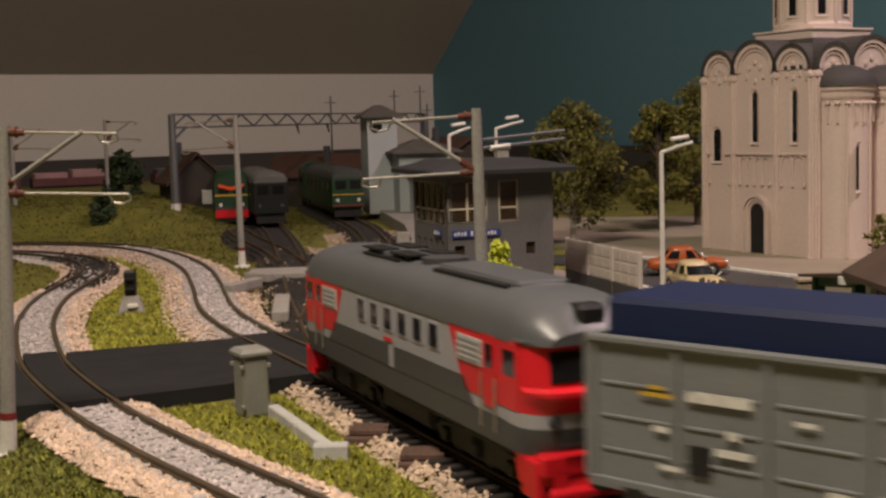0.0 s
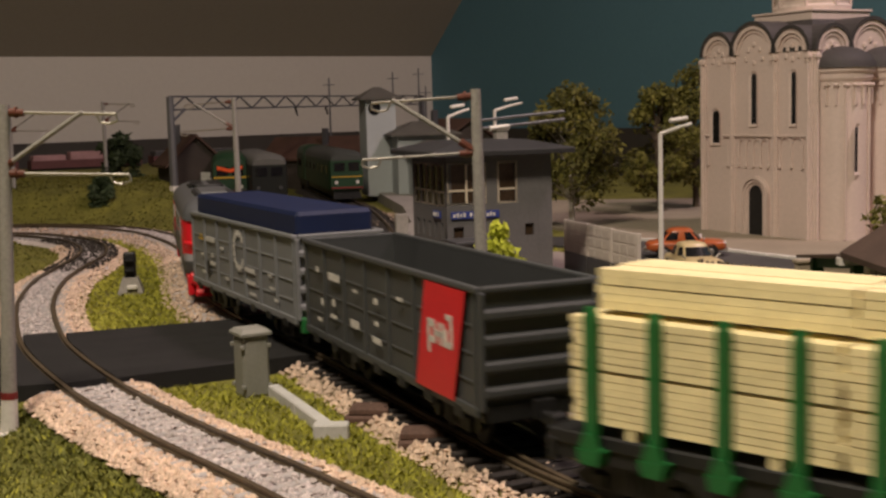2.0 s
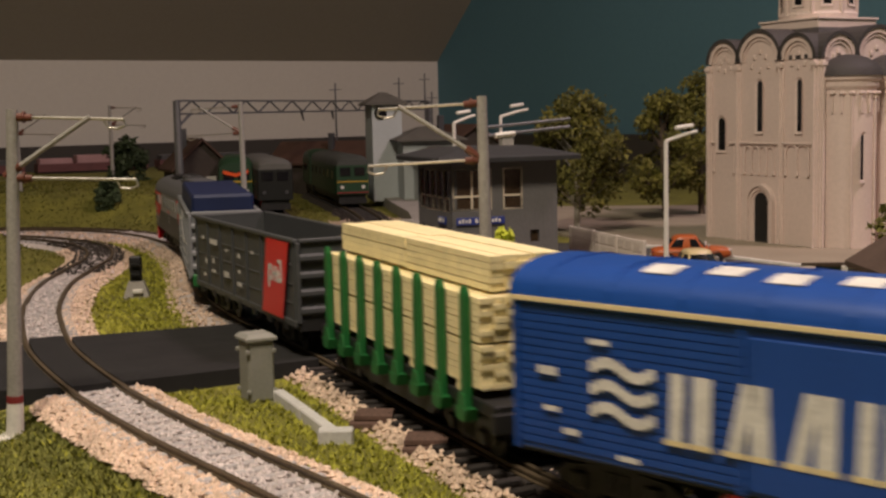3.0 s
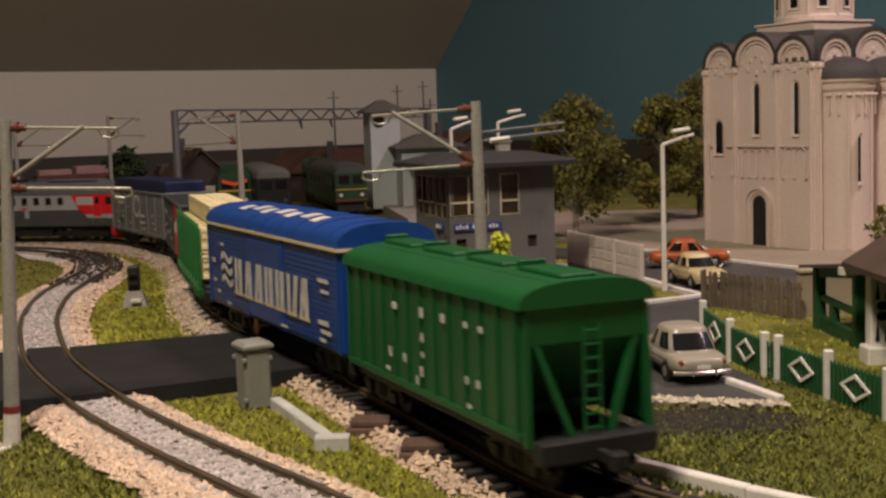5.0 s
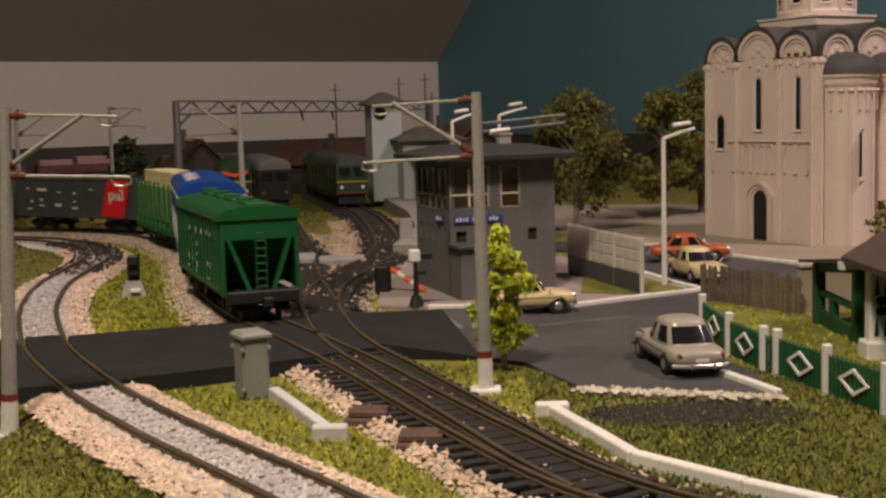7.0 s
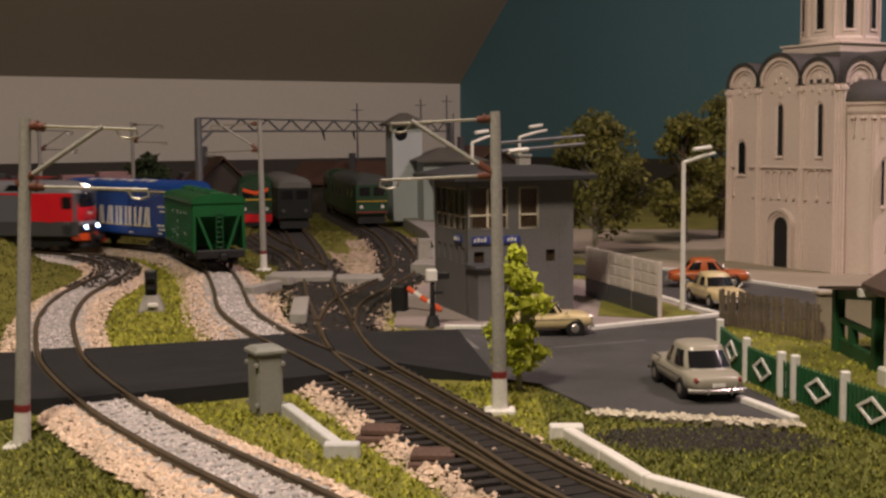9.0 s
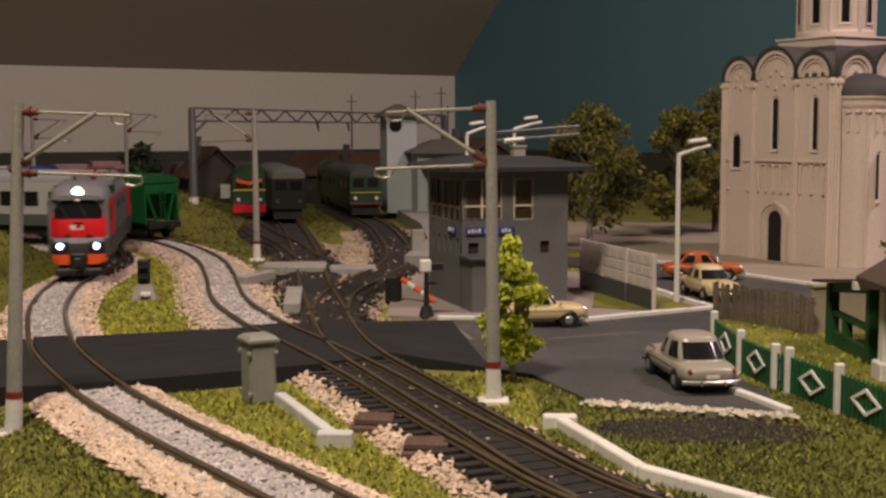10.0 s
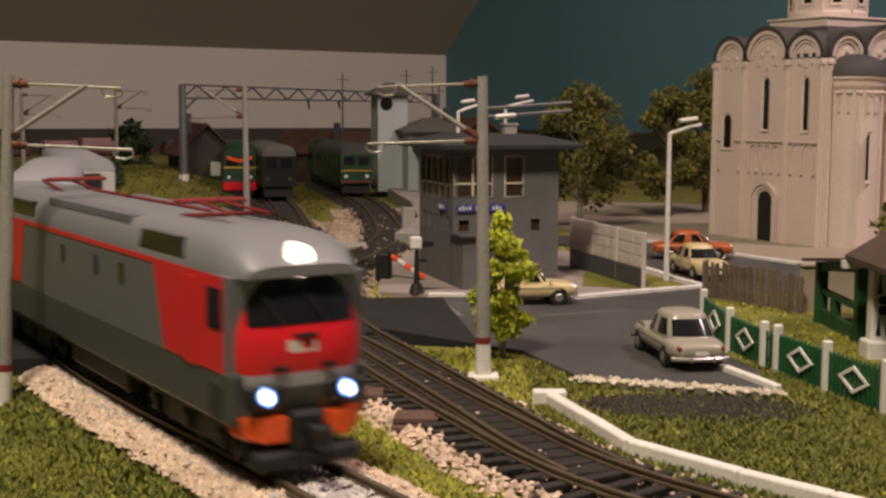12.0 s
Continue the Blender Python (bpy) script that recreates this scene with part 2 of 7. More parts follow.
# ---- the room ----
def wall(name, pts, mat, label, thick=3.0):
    """An upright or sloping slab: four corners, thickened away from the room."""
    a, b, c, d = [Vector(p) for p in pts]
    n = (b - a).cross(d - a).normalized() * thick
    me = Mesh().add([a, b, c, d, a - n, b - n, c - n, d - n], [(0, 1, 2, 3), (7, 6, 5, 4), (0, 4, 5, 1), (1, 5, 6, 2), (2, 6, 7, 3), (3, 7, 4, 0)])
    return single(name, me, mat, label, "wall", "structure")


CX, CY = -0.4, 190.0
U = np.array([-54.6, -34.0]) / 64.3
W = np.array([34.0, -54.6]) / 64.3


def room(u, w, z):
    """u along the white end wall from the corner, w out from it along the teal wall."""
    return (CX + U[0] * u + W[0] * w, CY + U[1] * u + W[1] * w, z)


RISE, TOP, FLOOR = 0.86, 135.0, -85.0
TOPW = (TOP - 16.5) / RISE
wall("wall_white", [room(370, 0, FLOOR), room(-3, 0, FLOOR), room(-3, 0, 16.5), room(370, 0, 16.5)], WALLW, "plain white painted low attic end wall")
wall("wall_teal", [room(0, -2, FLOOR), room(0, 330, FLOOR), room(0, 330, TOP + 3), room(0, -2, TOP + 3)], WALLB, "teal painted room wall behind the layout")
wall("attic_slope", [room(370, 0, 16.5), room(-3, 0, 16.5), room(-3, TOPW, TOP), room(370, TOPW, TOP)], SLOPE, "sloping attic ceiling over the layout, its shade put into a beige tone")
wall("ceiling", [room(370, TOPW, TOP), room(-3, TOPW, TOP), room(-3, 330, TOP), room(370, 330, TOP)], WALLW, "flat white room ceiling")
wall("wall_far_side", [room(370, 330, FLOOR), room(370, 0, FLOOR), room(370, 0, TOP + 3), room(370, 330, TOP + 3)], WALLW, "plain white room wall")
wall("wall_behind", [room(0, 330, FLOOR), room(370, 330, FLOOR), room(370, 330, TOP + 3), room(0, 330, TOP + 3)], WALLW, "plain white room wall")
single("floor", Mesh().add([room(-5, -5, FLOOR), room(375, -5, FLOOR), room(375, 335, FLOOR), room(-5, 335, FLOOR)], [(0, 1, 2, 3)]), CONCRETE, "plain grey room floor", "floor", "structure")


# ---- the layout's ground ----
def rise(e0, e1, v):
    t = np.clip((v - e0) / (e1 - e0), 0, 1)
    return t * t * (3 - 2 * t)


def ground_height(q):
    q = np.atleast_2d(np.asarray(q, float))
    x, y = q[:, 0], q[:, 1]
    db, dm = BRANCH.dist(q), MAIN.dist(q)
    h = np.zeros(len(q))
    inner = rise(2.2, 9.0, db) * rise(46, 62, y) * 3.0
    outer = rise(2.8, 12.0, -dm) * rise(88, 108, y) * rise(-15, -27, x) * 2.6
    h += np.maximum(inner, 0) + outer
    h += -0.4 * rise(1.6, 4.0, db) * rise(46, 38, y)
    n = np.array([noise.noise((a * 0.35, b * 0.35, 0.0)) for a, b in q])
    h += 0.10 * n * rise(2.0, 4.0, np.minimum(np.abs(db), np.abs(dm))) * rise(3.2, 2.0, x)
    return h


def ground():
    xs = np.concatenate([np.arange(-284, -112, 8.0), np.arange(-112, -32, 2.0), np.arange(-32, 26, 0.8), np.arange(26, 86, 3.0)])
    ys = np.concatenate([np.arange(-64, -20, 8.0), np.arange(-20, 20, 2.5), np.arange(20, 110, 0.8), np.arange(110, 188, 2.5)])
    q = np.array([(x, y) for y in ys for x in xs])
    h = ground_height(q)
    inside = lambda p: (p - (CX, CY)) @ W
    d = inside(q)
    e = (q - (CX, CY)) @ U
    n = len(xs)
    ok = (d > 1) & (e > 1)
    f = [(r * n + c, r * n + c + 1, (r + 1) * n + c + 1, (r + 1) * n + c) for r in range(len(ys) - 1) for c in range(n - 1)
         if ok[r * n + c] and ok[r * n + c + 1] and ok[(r + 1) * n + c] and ok[(r + 1) * n + c + 1]]
    me = Mesh().add(np.column_stack([q, h]), f)
    return single("ground", me, GRASS, "green scenic turf base of the model layout", "ground", "structure", smooth=True)


ground()


# ---- tracks ----
def strip(me, line, a, b, lo, hi, zlo, zhi, step=1.0, skirt=None):
    """A band along a line between two side offsets, with skirts down to the ground."""
    n = max(2, int((b - a) / step) + 1)
    rings = []
    for d in np.linspace(a, b, n):
        p, q = line.side(d, lo), line.side(d, hi)
        row = [(p[0], p[1], zlo), (q[0], q[1], zhi)]
        if skirt is not None:
            p2, q2 = line.side(d, lo - skirt), line.side(d, hi + skirt)
            row = [(p2[0], p2[1], -0.25)] + row + [(q2[0], q2[1], -0.25)]
        rings.append(row)
    m = len(rings[0])
    vs = [p for r in rings for p in r]
    fs = [(k * m + i, k * m + i + 1, (k + 1) * m + i + 1, (k + 1) * m + i) for k in range(n - 1) for i in range(m - 1)]
    return me.add(vs, fs)


def rail(line, a, b, o):
    prof = [(-0.075, -0.17), (-0.075, -0.13), (-0.025, -0.11), (-0.025, -0.055), (-0.045, -0.045), (-0.045, 0), (0.045, 0), (0.045, -0.045), (0.025, -0.055), (0.025, -0.11), (0.075, -0.13), (0.075, -0.17)]
    rings = []
    for d in np.linspace(a, b, int((b - a) / 0.9) + 2):
        rings.append([(*line.side(d, o + y * 1.45), RAILZ + z) for y, z in prof])
    return Mesh().loft(rings)


def track(line, a, b, mat, sleeper_mat, label, cut=(), ballast=None, bed=(1.55, 0.26, 0.9), sleeper_length=2.5):
    t = thing("railway_track", label, "track", kind="structure")
    if ballast:
        w, z, sk = bed
        part("ballast_bed", strip(Mesh(), line, a, b, -w, w, z, z, skirt=sk), ballast, t, smooth=True)
    for o in (-0.76, 0.76):
        part("rail", rail(line, a, b, o), RAIL, t)
    if sleeper_length:
        data = Mesh().box(0, 0, RAILZ - 0.31, 0.27, sleeper_length, 0.15, 0.03).data("sleeper", sleeper_mat)
        n = 0
        for d in np.arange(a + 0.3, b, 0.68):
            if any(lo < d < hi for lo, hi in cut) or n > 290:
                continue
            ob = new("sleeper", data)
            p, w = line.at(d), line.way(d)
            ob.matrix_basis = pose(K * p[0], K * p[1], 0, 0, 0, math.degrees(math.atan2(w[1], w[0])) + random.uniform(-1.5, 1.5))
            ob.parent = t
            n += 1
    return t


def stones(name, spots, mat, label, size=(0.10, 0.22)):
    """Loose angular stones as one mesh of many small pieces."""
    base = np.array([(1, 0, 0), (-1, 0, 0), (0, 1, 0), (0, -1, 0), (0, 0, 1), (0, 0, -1)], float)
    tri = [(0, 2, 4), (2, 1, 4), (1, 3, 4), (3, 0, 4), (2, 0, 5), (1, 2, 5), (3, 1, 5), (0, 3, 5)]
    me = Mesh()
    rng = np.random.default_rng(len(spots))
    for x, y, z in spots:
        s = rng.uniform(*size) * 0.62
        v = base * s * rng.uniform(0.55, 1.25, (6, 1)) + rng.normal(0, 0.14 * s, (6, 3))
        a = rng.uniform(0, 6.28)
        c, sn = math.cos(a), math.sin(a)
        v = np.column_stack([v[:, 0] * c - v[:, 1] * sn, v[:, 0] * sn + v[:, 1] * c, v[:, 2] * 0.8])
        me.add(v + (x, y, z), tri)
    ob = new(name, me.data(name, mat))
    return tagged(ob, label, "ballast", kind="stuff")


def scatter(line, a, b, n, lo, hi, z0, slope, seed):
    """Random places along a line; the side offset runs from lo to hi and the height falls with it."""
    rng = np.random.default_rng(seed)
    out = []
    for _ in range(n):
        d, o = rng.uniform(a, b), rng.uniform(lo, hi)
        p = line.side(d, o)
        out.append((p[0], p[1], z0 - slope * max(0, abs(o) - 1.35) + rng.uniform(-0.03, 0.06)))
    return out


track(BRANCH, -40, 280, None, SLEEPER_G, "grey concrete sleeper track on pale grey ballast", cut=((-5.2, 4.5),), ballast=GREYB, bed=(1.3, 0.26, 0.6))
track(MAIN, -103, -0.5, None, SLEEPER_D, "dark wooden sleeper track on brown ballast", cut=((-10.3, 0),), ballast=BROWNB, bed=(1.25, 0.1, 0.5), sleeper_length=3.1)
track(MAIN, -0.5, 184, None, SLEEPER_G, "grey concrete sleeper track on pale ballast", ballast=GREYB)
track(YARD_A, 0, 110, None, SLEEPER_D, "dark weathered yard track", cut=((18, 25.5),), ballast=BROWNB, bed=(1.3, 0.1, 0.6))
track(YARD_B, 0, 85, None, SLEEPER_D, "dark weathered yard siding", ballast=DARKB)
track(YARD_C, 0, 52, None, SLEEPER_D, "dark weathered yard siding", ballast=DARKB)


# ---- rolling stock: x along the thing, front at +x, z from the rail head ----
def wheelset(parent, xs, r=0.47, mat=BLACK):
    for x in xs:
        me = Mesh()
        for y in (-0.74, 0.74):
            me.rod((x, y - 0.06, r), (x, y + 0.06, r), r, n=20)
            me.rod((x, y * 1.08 - 0.03, r), (x, y * 1.08 + 0.03, r), r * 0.35, n=10)
        me.rod((x, -0.74, r), (x, 0.74, r), 0.08)
        part("wheelset", me, mat, parent)


def bogie(parent, x, axles, mat=BLACK, name="bogie"):
    me = Mesh()
    L = max(axles) - min(axles) + 1.3
    for y in (-1.0, 1.0):
        me.prism([(-L / 2, 0.55), (-L / 2 + 0.3, 0.75), (-0.5, 0.85), (-0.4, 0.98), (0.4, 0.98), (0.5, 0.85), (L / 2 - 0.3, 0.75), (L / 2, 0.55), (L / 2 - 0.2, 0.38), (0.5, 0.28), (-0.5, 0.28), (-L / 2 + 0.2, 0.38)],
                 y - 0.09, y + 0.09, "y", Matrix.Translation((x, 0, 0)))
        for a in axles:
            me.box(x + a, y * 1.1, 0.32, 0.36, 0.2, 0.34, 0.04)
        for k in (-0.2, 0.0, 0.2):
            me.rod((x + k, y * 1.08, 0.35), (x + k, y * 1.08, 0.75), 0.07, n=8)
    me.box(x, 0, 0.5, 0.5, 2.1, 0.4)
    b = part(name, me, mat, parent)
    wheelset(b, [x + a for a in axles])
    return b


def coupler(parent, x, s):
    part("coupler", Mesh().box(x + s * 0.35, 0, 0.75, 0.8, 0.22, 0.25, 0.03).box(x + s * 0.72, 0, 0.68, 0.3, 0.4, 0.4, 0.06), BLACK, parent)


def marks(parent, spots, y, mat=LETTER, name="lettering"):
    """Small painted blocks on a side wall: x, z, width, height."""
    for x, z, w, h in spots:
        part(name, Mesh().box(x, y, z, w * 0.8, 0.012, h * 0.72), mat, parent)


def cab_ring(s, h, hw, z, push, depth=1.2, n=6):
    """A level outline of a cab end: straight sides and a rounded front whose middle stands at h + push."""
    front = []
    for i in range(-n, n + 1):
        u = i / n
        front.append((s * (h + push - 0.55 * abs(u) ** 4 - 0.06 * u * u), hw * math.copysign(1 - (1 - abs(u)) ** 1.25, u), z))
    return [(s * (h - depth), -hw, z)] + front + [(s * (h - depth), hw, z)]


def cab_panel(s, h, hw, y0, y1, z0, p0, z1, p1, out=0.02, n=6):
    """A thin pane or panel that follows the rounded front between two levels."""
    at = lambda y, z, p: (s * (h + p + out - 0.55 * abs(uu(y)) ** 4 - 0.06 * uu(y) ** 2), y, z)
    uu = lambda y: 1 - (1 - min(1, abs(y) / hw)) ** 0.8
    ys = np.linspace(y0, y1, n + 1)
    inner = lambda q: (q[0] - s * 0.05, q[1], q[2])
    lo, hi = [at(y, z0, p0) for y in ys], [at(y, z1, p1) for y in ys]
    return Mesh().loft([[a, b, inner(b), inner(a)] for a, b in zip(lo, hi)])


def side_band(parent, name, poly, y, mat, label=""):
    """A flat painted field on both sides of a body; poly in x, z."""
    for s in (-1, 1):
        part(name, Mesh().prism(poly, s * y, s * (y + 0.015), "y"), mat, parent, label)


def roof_ring(x, hw, z, h, n=12, pinch=1.0):
    """An arched roof section across at x."""
    pts = [(x, -hw, z)]
    for i in range(n + 1):
        a = math.pi * (1 - i / n)
        pts.append((x, hw * pinch * math.copysign(abs(math.cos(a)) ** 0.8, math.cos(a)), z + h * math.sin(a) ** 0.75 if 0 < i < n else z))
    pts.append((x, hw, z))
    return pts[1:-1]


def gondola(label, mat, load):
    g = thing("gondola_wagon", label, "wagon")
    L, hw, z0, z1 = 13.1, 1.54, 1.1, 3.62
    h = L / 2
    part("underframe", Mesh().box(0, 0, 0.85, L + 0.5, 0.5, 0.4).box(h - 0.1, 0, 0.85, 0.35, 2.9, 0.35).box(-h + 0.1, 0, 0.85, 0.35, 2.9, 0.35), BLACK, g)
    for s in (-1, 1):
        part("side_wall", Mesh().box(0, s * (hw - 0.05), z0, L, 0.1, z1 - z0), mat, g)
        part("end_wall", Mesh().box(s * (h - 0.05), 0, z0, 0.1, hw * 2 - 0.2, z1 - z0), mat, g)
        part("top_rim", Mesh().box(0, s * (hw + 0.0), z1 - 0.02, L + 0.1, 0.2, 0.13, 0.03), mat, g)
        part("top_rim", Mesh().box(s * h, 0, z1 - 0.02, 0.2, hw * 2 - 0.2, 0.13, 0.03), mat, g)
        part("sill", Mesh().box(0, s * (hw + 0.01), z0 - 0.12, L, 0.14, 0.2, 0.02), mat, g)
        for i in range(8):
            x = -h + 0.12 + i * (L - 0.24) / 7
            part("side_post", Mesh().box(x, s * (hw + 0.025), z0, 0.13, 0.08, z1 - z0, 0.02), mat, g)
        for i in range(7):
            x = -h + 0.12 + (i + 0.5) * (L - 0.24) / 7
            me = Mesh()
            for z in (1.65, 2.25, 2.85):
                me.box(x, s * (hw + 0.005), z, 1.5, 0.05, 0.07, 0.02)
            part("panel_rib", me, mat, g)
            part("hatch_hook", Mesh().box(x, s * (hw + 0.04), 0.8, 0.5, 0.1, 0.28, 0.03), BLACK, g)
        for z in (1.35, 1.9, 2.45, 3.0):
            part("end_rib", Mesh().box(s * (h + 0.07), 0, z, 0.18, hw * 2 - 0.1, 0.26, 0.07), mat, g)
        for y in (-1, 1):
            part("end_post", Mesh().box(s * (h + 0.06), y * (hw - 0.06), z0, 0.16, 0.16, z1 - z0, 0.03), mat, g)
        bogie(g, s * 4.1, (-0.92, 0.92))
        coupler(g, s * (h + 0.1), s)
    part("floor", Mesh().box(0, 0, z0, L - 0.1, hw * 2 - 0.2, 0.12), mat, g)
    if load:
        part("end_beam", Mesh().box(-h - 0.12, 0, 0.7, 0.3, 2.9, 0.5, 0.05), STAKE, g, "green painted end beam")
        marks(g, [(5.0, 2.75, 0.9, 0.1), (5.0, 2.88, 0.4, 0.1)], hw + 0.065, YELLOWP, "yellow_mark")
    if load:
        part("load", Mesh().box(0, 0, z0 + 0.3, L - 0.5, hw * 2 - 0.35, 3.0, 0.12), TARP, g, "smooth dark blue covered load")
        marks(g, [(3.6, 2.75, 1.4, 0.26), (4.2, 2.75, 0.35, 0.2), (4.9, 2.15, 0.4, 0.14), (3.4, 2.2, 0.3, 0.2), (3.4, 1.9, 0.9, 0.18), (4.7, 1.5, 0.6, 0.12), (2.0, 2.6, 0.5, 0.12), (1.4, 1.55, 0.5, 0.14), (-1.6, 2.1, 1.5, 0.22), (-1.7, 1.7, 1.4, 0.2), (-1.9, 1.35, 0.9, 0.14), (-4.0, 2.2, 0.5, 0.14), (-4.2, 1.8, 0.7, 0.12), (-4.6, 1.45, 0.5, 0.14)], hw + 0.065)
        part("side_hatch", Mesh().box(4.1, hw + 0.03, 1.5, 0.45, 0.05, 0.5), BLACK, g)
        me = Mesh()
        for i in range(14):
            a = radians(40 + i * 22)
            me.box(-0.3 - 0.62 * math.cos(a), hw + 0.065, 2.65 + 0.62 * math.sin(a), 0.22, 0.012, 0.2)
        part("emblem", me, LETTER, g, "white ring emblem")
    else:
        marks(g, [(5.0, 2.9, 0.35, 0.2), (4.6, 2.0, 0.3, 0.25), (3.4, 2.8, 1.3, 0.28), (3.5, 2.1, 0.35, 0.25), (3.5, 1.75, 0.7, 0.14), (1.6, 1.75, 0.9, 0.28), (-0.2, 2.6, 0.35, 0.2), (-0.2, 2.05, 0.35, 0.16), (-0.2, 1.6, 0.8, 0.2), (-2, 2.9, 0.5, 0.12), (1.5, 2.7, 0.5, 0.1), (4.9, 1.5, 0.5, 0.14)], hw + 0.115)
        side_band(g, "red_panel", [(-3.0, z0 + 0.02), (-5.35, z0 + 0.02), (-6.15, z1 - 0.03), (-3.75, z1 - 0.03)], hw + 0.1, RED, "slanting red painted panel")
        for s in (-1, 1):
            me = Mesh()
            for x, z, w, h2 in ((-3.95, 2.0, 0.15, 0.75), (-4.13, 2.6, 0.4, 0.17), (-4.13, 2.24, 0.4, 0.14), (-4.33, 2.3, 0.13, 0.38), (-4.62, 2.24, 0.13, 0.5), (-4.62, 2.42, 0.5, 0.13), (-4.86, 2.24, 0.13, 0.5), (-5.15, 2.24, 0.4, 0.14), (-5.02, 2.3, 0.13, 0.34), (-5.32, 2.3, 0.14, 0.62), (-5.2, 2.86, 0.4, 0.12)):
                me.box(x, s * (hw + 0.122), z, w, 0.016, h2)
            part("emblem", me, LETTER, g, "white painted emblem")
    return g


def timber_wagon():
    g = thing("timber_wagon", "black flat wagon with green stakes carrying sawn timber", "wagon")
    L = 12.9
    h = L / 2
    part("deck", Mesh().box(0, 0, 1.18, L, 2.75, 0.3, 0.04), BLACK, g)
    part("centre_sill", Mesh().box(0, 0, 0.62, L - 1, 0.5, 0.34), BLACK, g)
    for s in (-1, 1):
        part("side_sill", Mesh().prism([(-h, 1.2), (h, 1.2), (h, 0.9), (3.2, 0.9), (2.6, 0.5), (-2.6, 0.5), (-3.2, 0.9), (-h, 0.9)], s * 1.2, s * 1.32, "y"), BLACK, g)
        part("end_beam", Mesh().box(s * (h - 0.1), 0, 0.8, 0.25, 2.8, 0.5, 0.04), BLACK, g)
        bogie(g, s * 4.4, (-0.92, 0.92))
        coupler(g, s * h, s)
        for i in range(8):
            x = -5.2 + i * 10.4 / 7
            me = Mesh().loft([[(x + a * w, s * 1.5 + b * d, z) for a, b in ((-1, -1), (1, -1), (1, 1), (-1, 1))] for z, w, d in ((1.1, 0.13, 0.09), (3.9, 0.13, 0.08), (4.08, 0.09, 0.05))])
            st = part("stake", me, STAKE, g, "green steel stake")
            part("stake_pocket", Mesh().prism([(x - 0.3, 1.24), (x + 0.3, 1.24), (x + 0.22, 0.94), (x - 0.22, 0.94)], s * 1.33, s * 1.66, "y"), STAKE, st)
            part("stake_foot", Mesh().prism([(x - 0.26, 1.24), (x + 0.26, 1.24), (x + 0.13, 1.57), (x - 0.13, 1.57)], s * 1.58, s * 1.64, "y"), STAKE, st)
    rng = random.Random(4)
    for z, hh in ((1.72, 1.04), (2.82, 1.04)):
        for half in (-1, 1):
            rows, cols = 7, 8
            for r in range(rows):
                for c in range(cols):
                    wd = 2.76 / cols
                    off, lift = rng.uniform(-0.07, 0.07), rng.uniform(-0.008, 0.008)
                    me = Mesh().box(half * 2.9 + off, -1.38 + (c + 0.5) * wd, z + r * hh / rows + lift, 5.72, wd - 0.025, hh / rows - 0.018)
                    part("plank", me, TIMBER, g)
    for r in range(5):
        for c in range(5):
            for half in (-1, 1):
                off, lift = rng.uniform(-0.05, 0.05), rng.uniform(-0.012, 0.012)
                part("plank", Mesh().box(half * 2.72 + off, -0.95 + (c + 0.5) * 0.38, 3.95 + r * 0.165 + lift, 5.4, 0.355, 0.148), TIMBER, g)
    for x in (-4.4, -1.3, 1.3, 4.4):
        part("bearer", Mesh().box(x, 0, 1.48, 0.2, 2.7, 0.24), TIMBER, g)
    return g


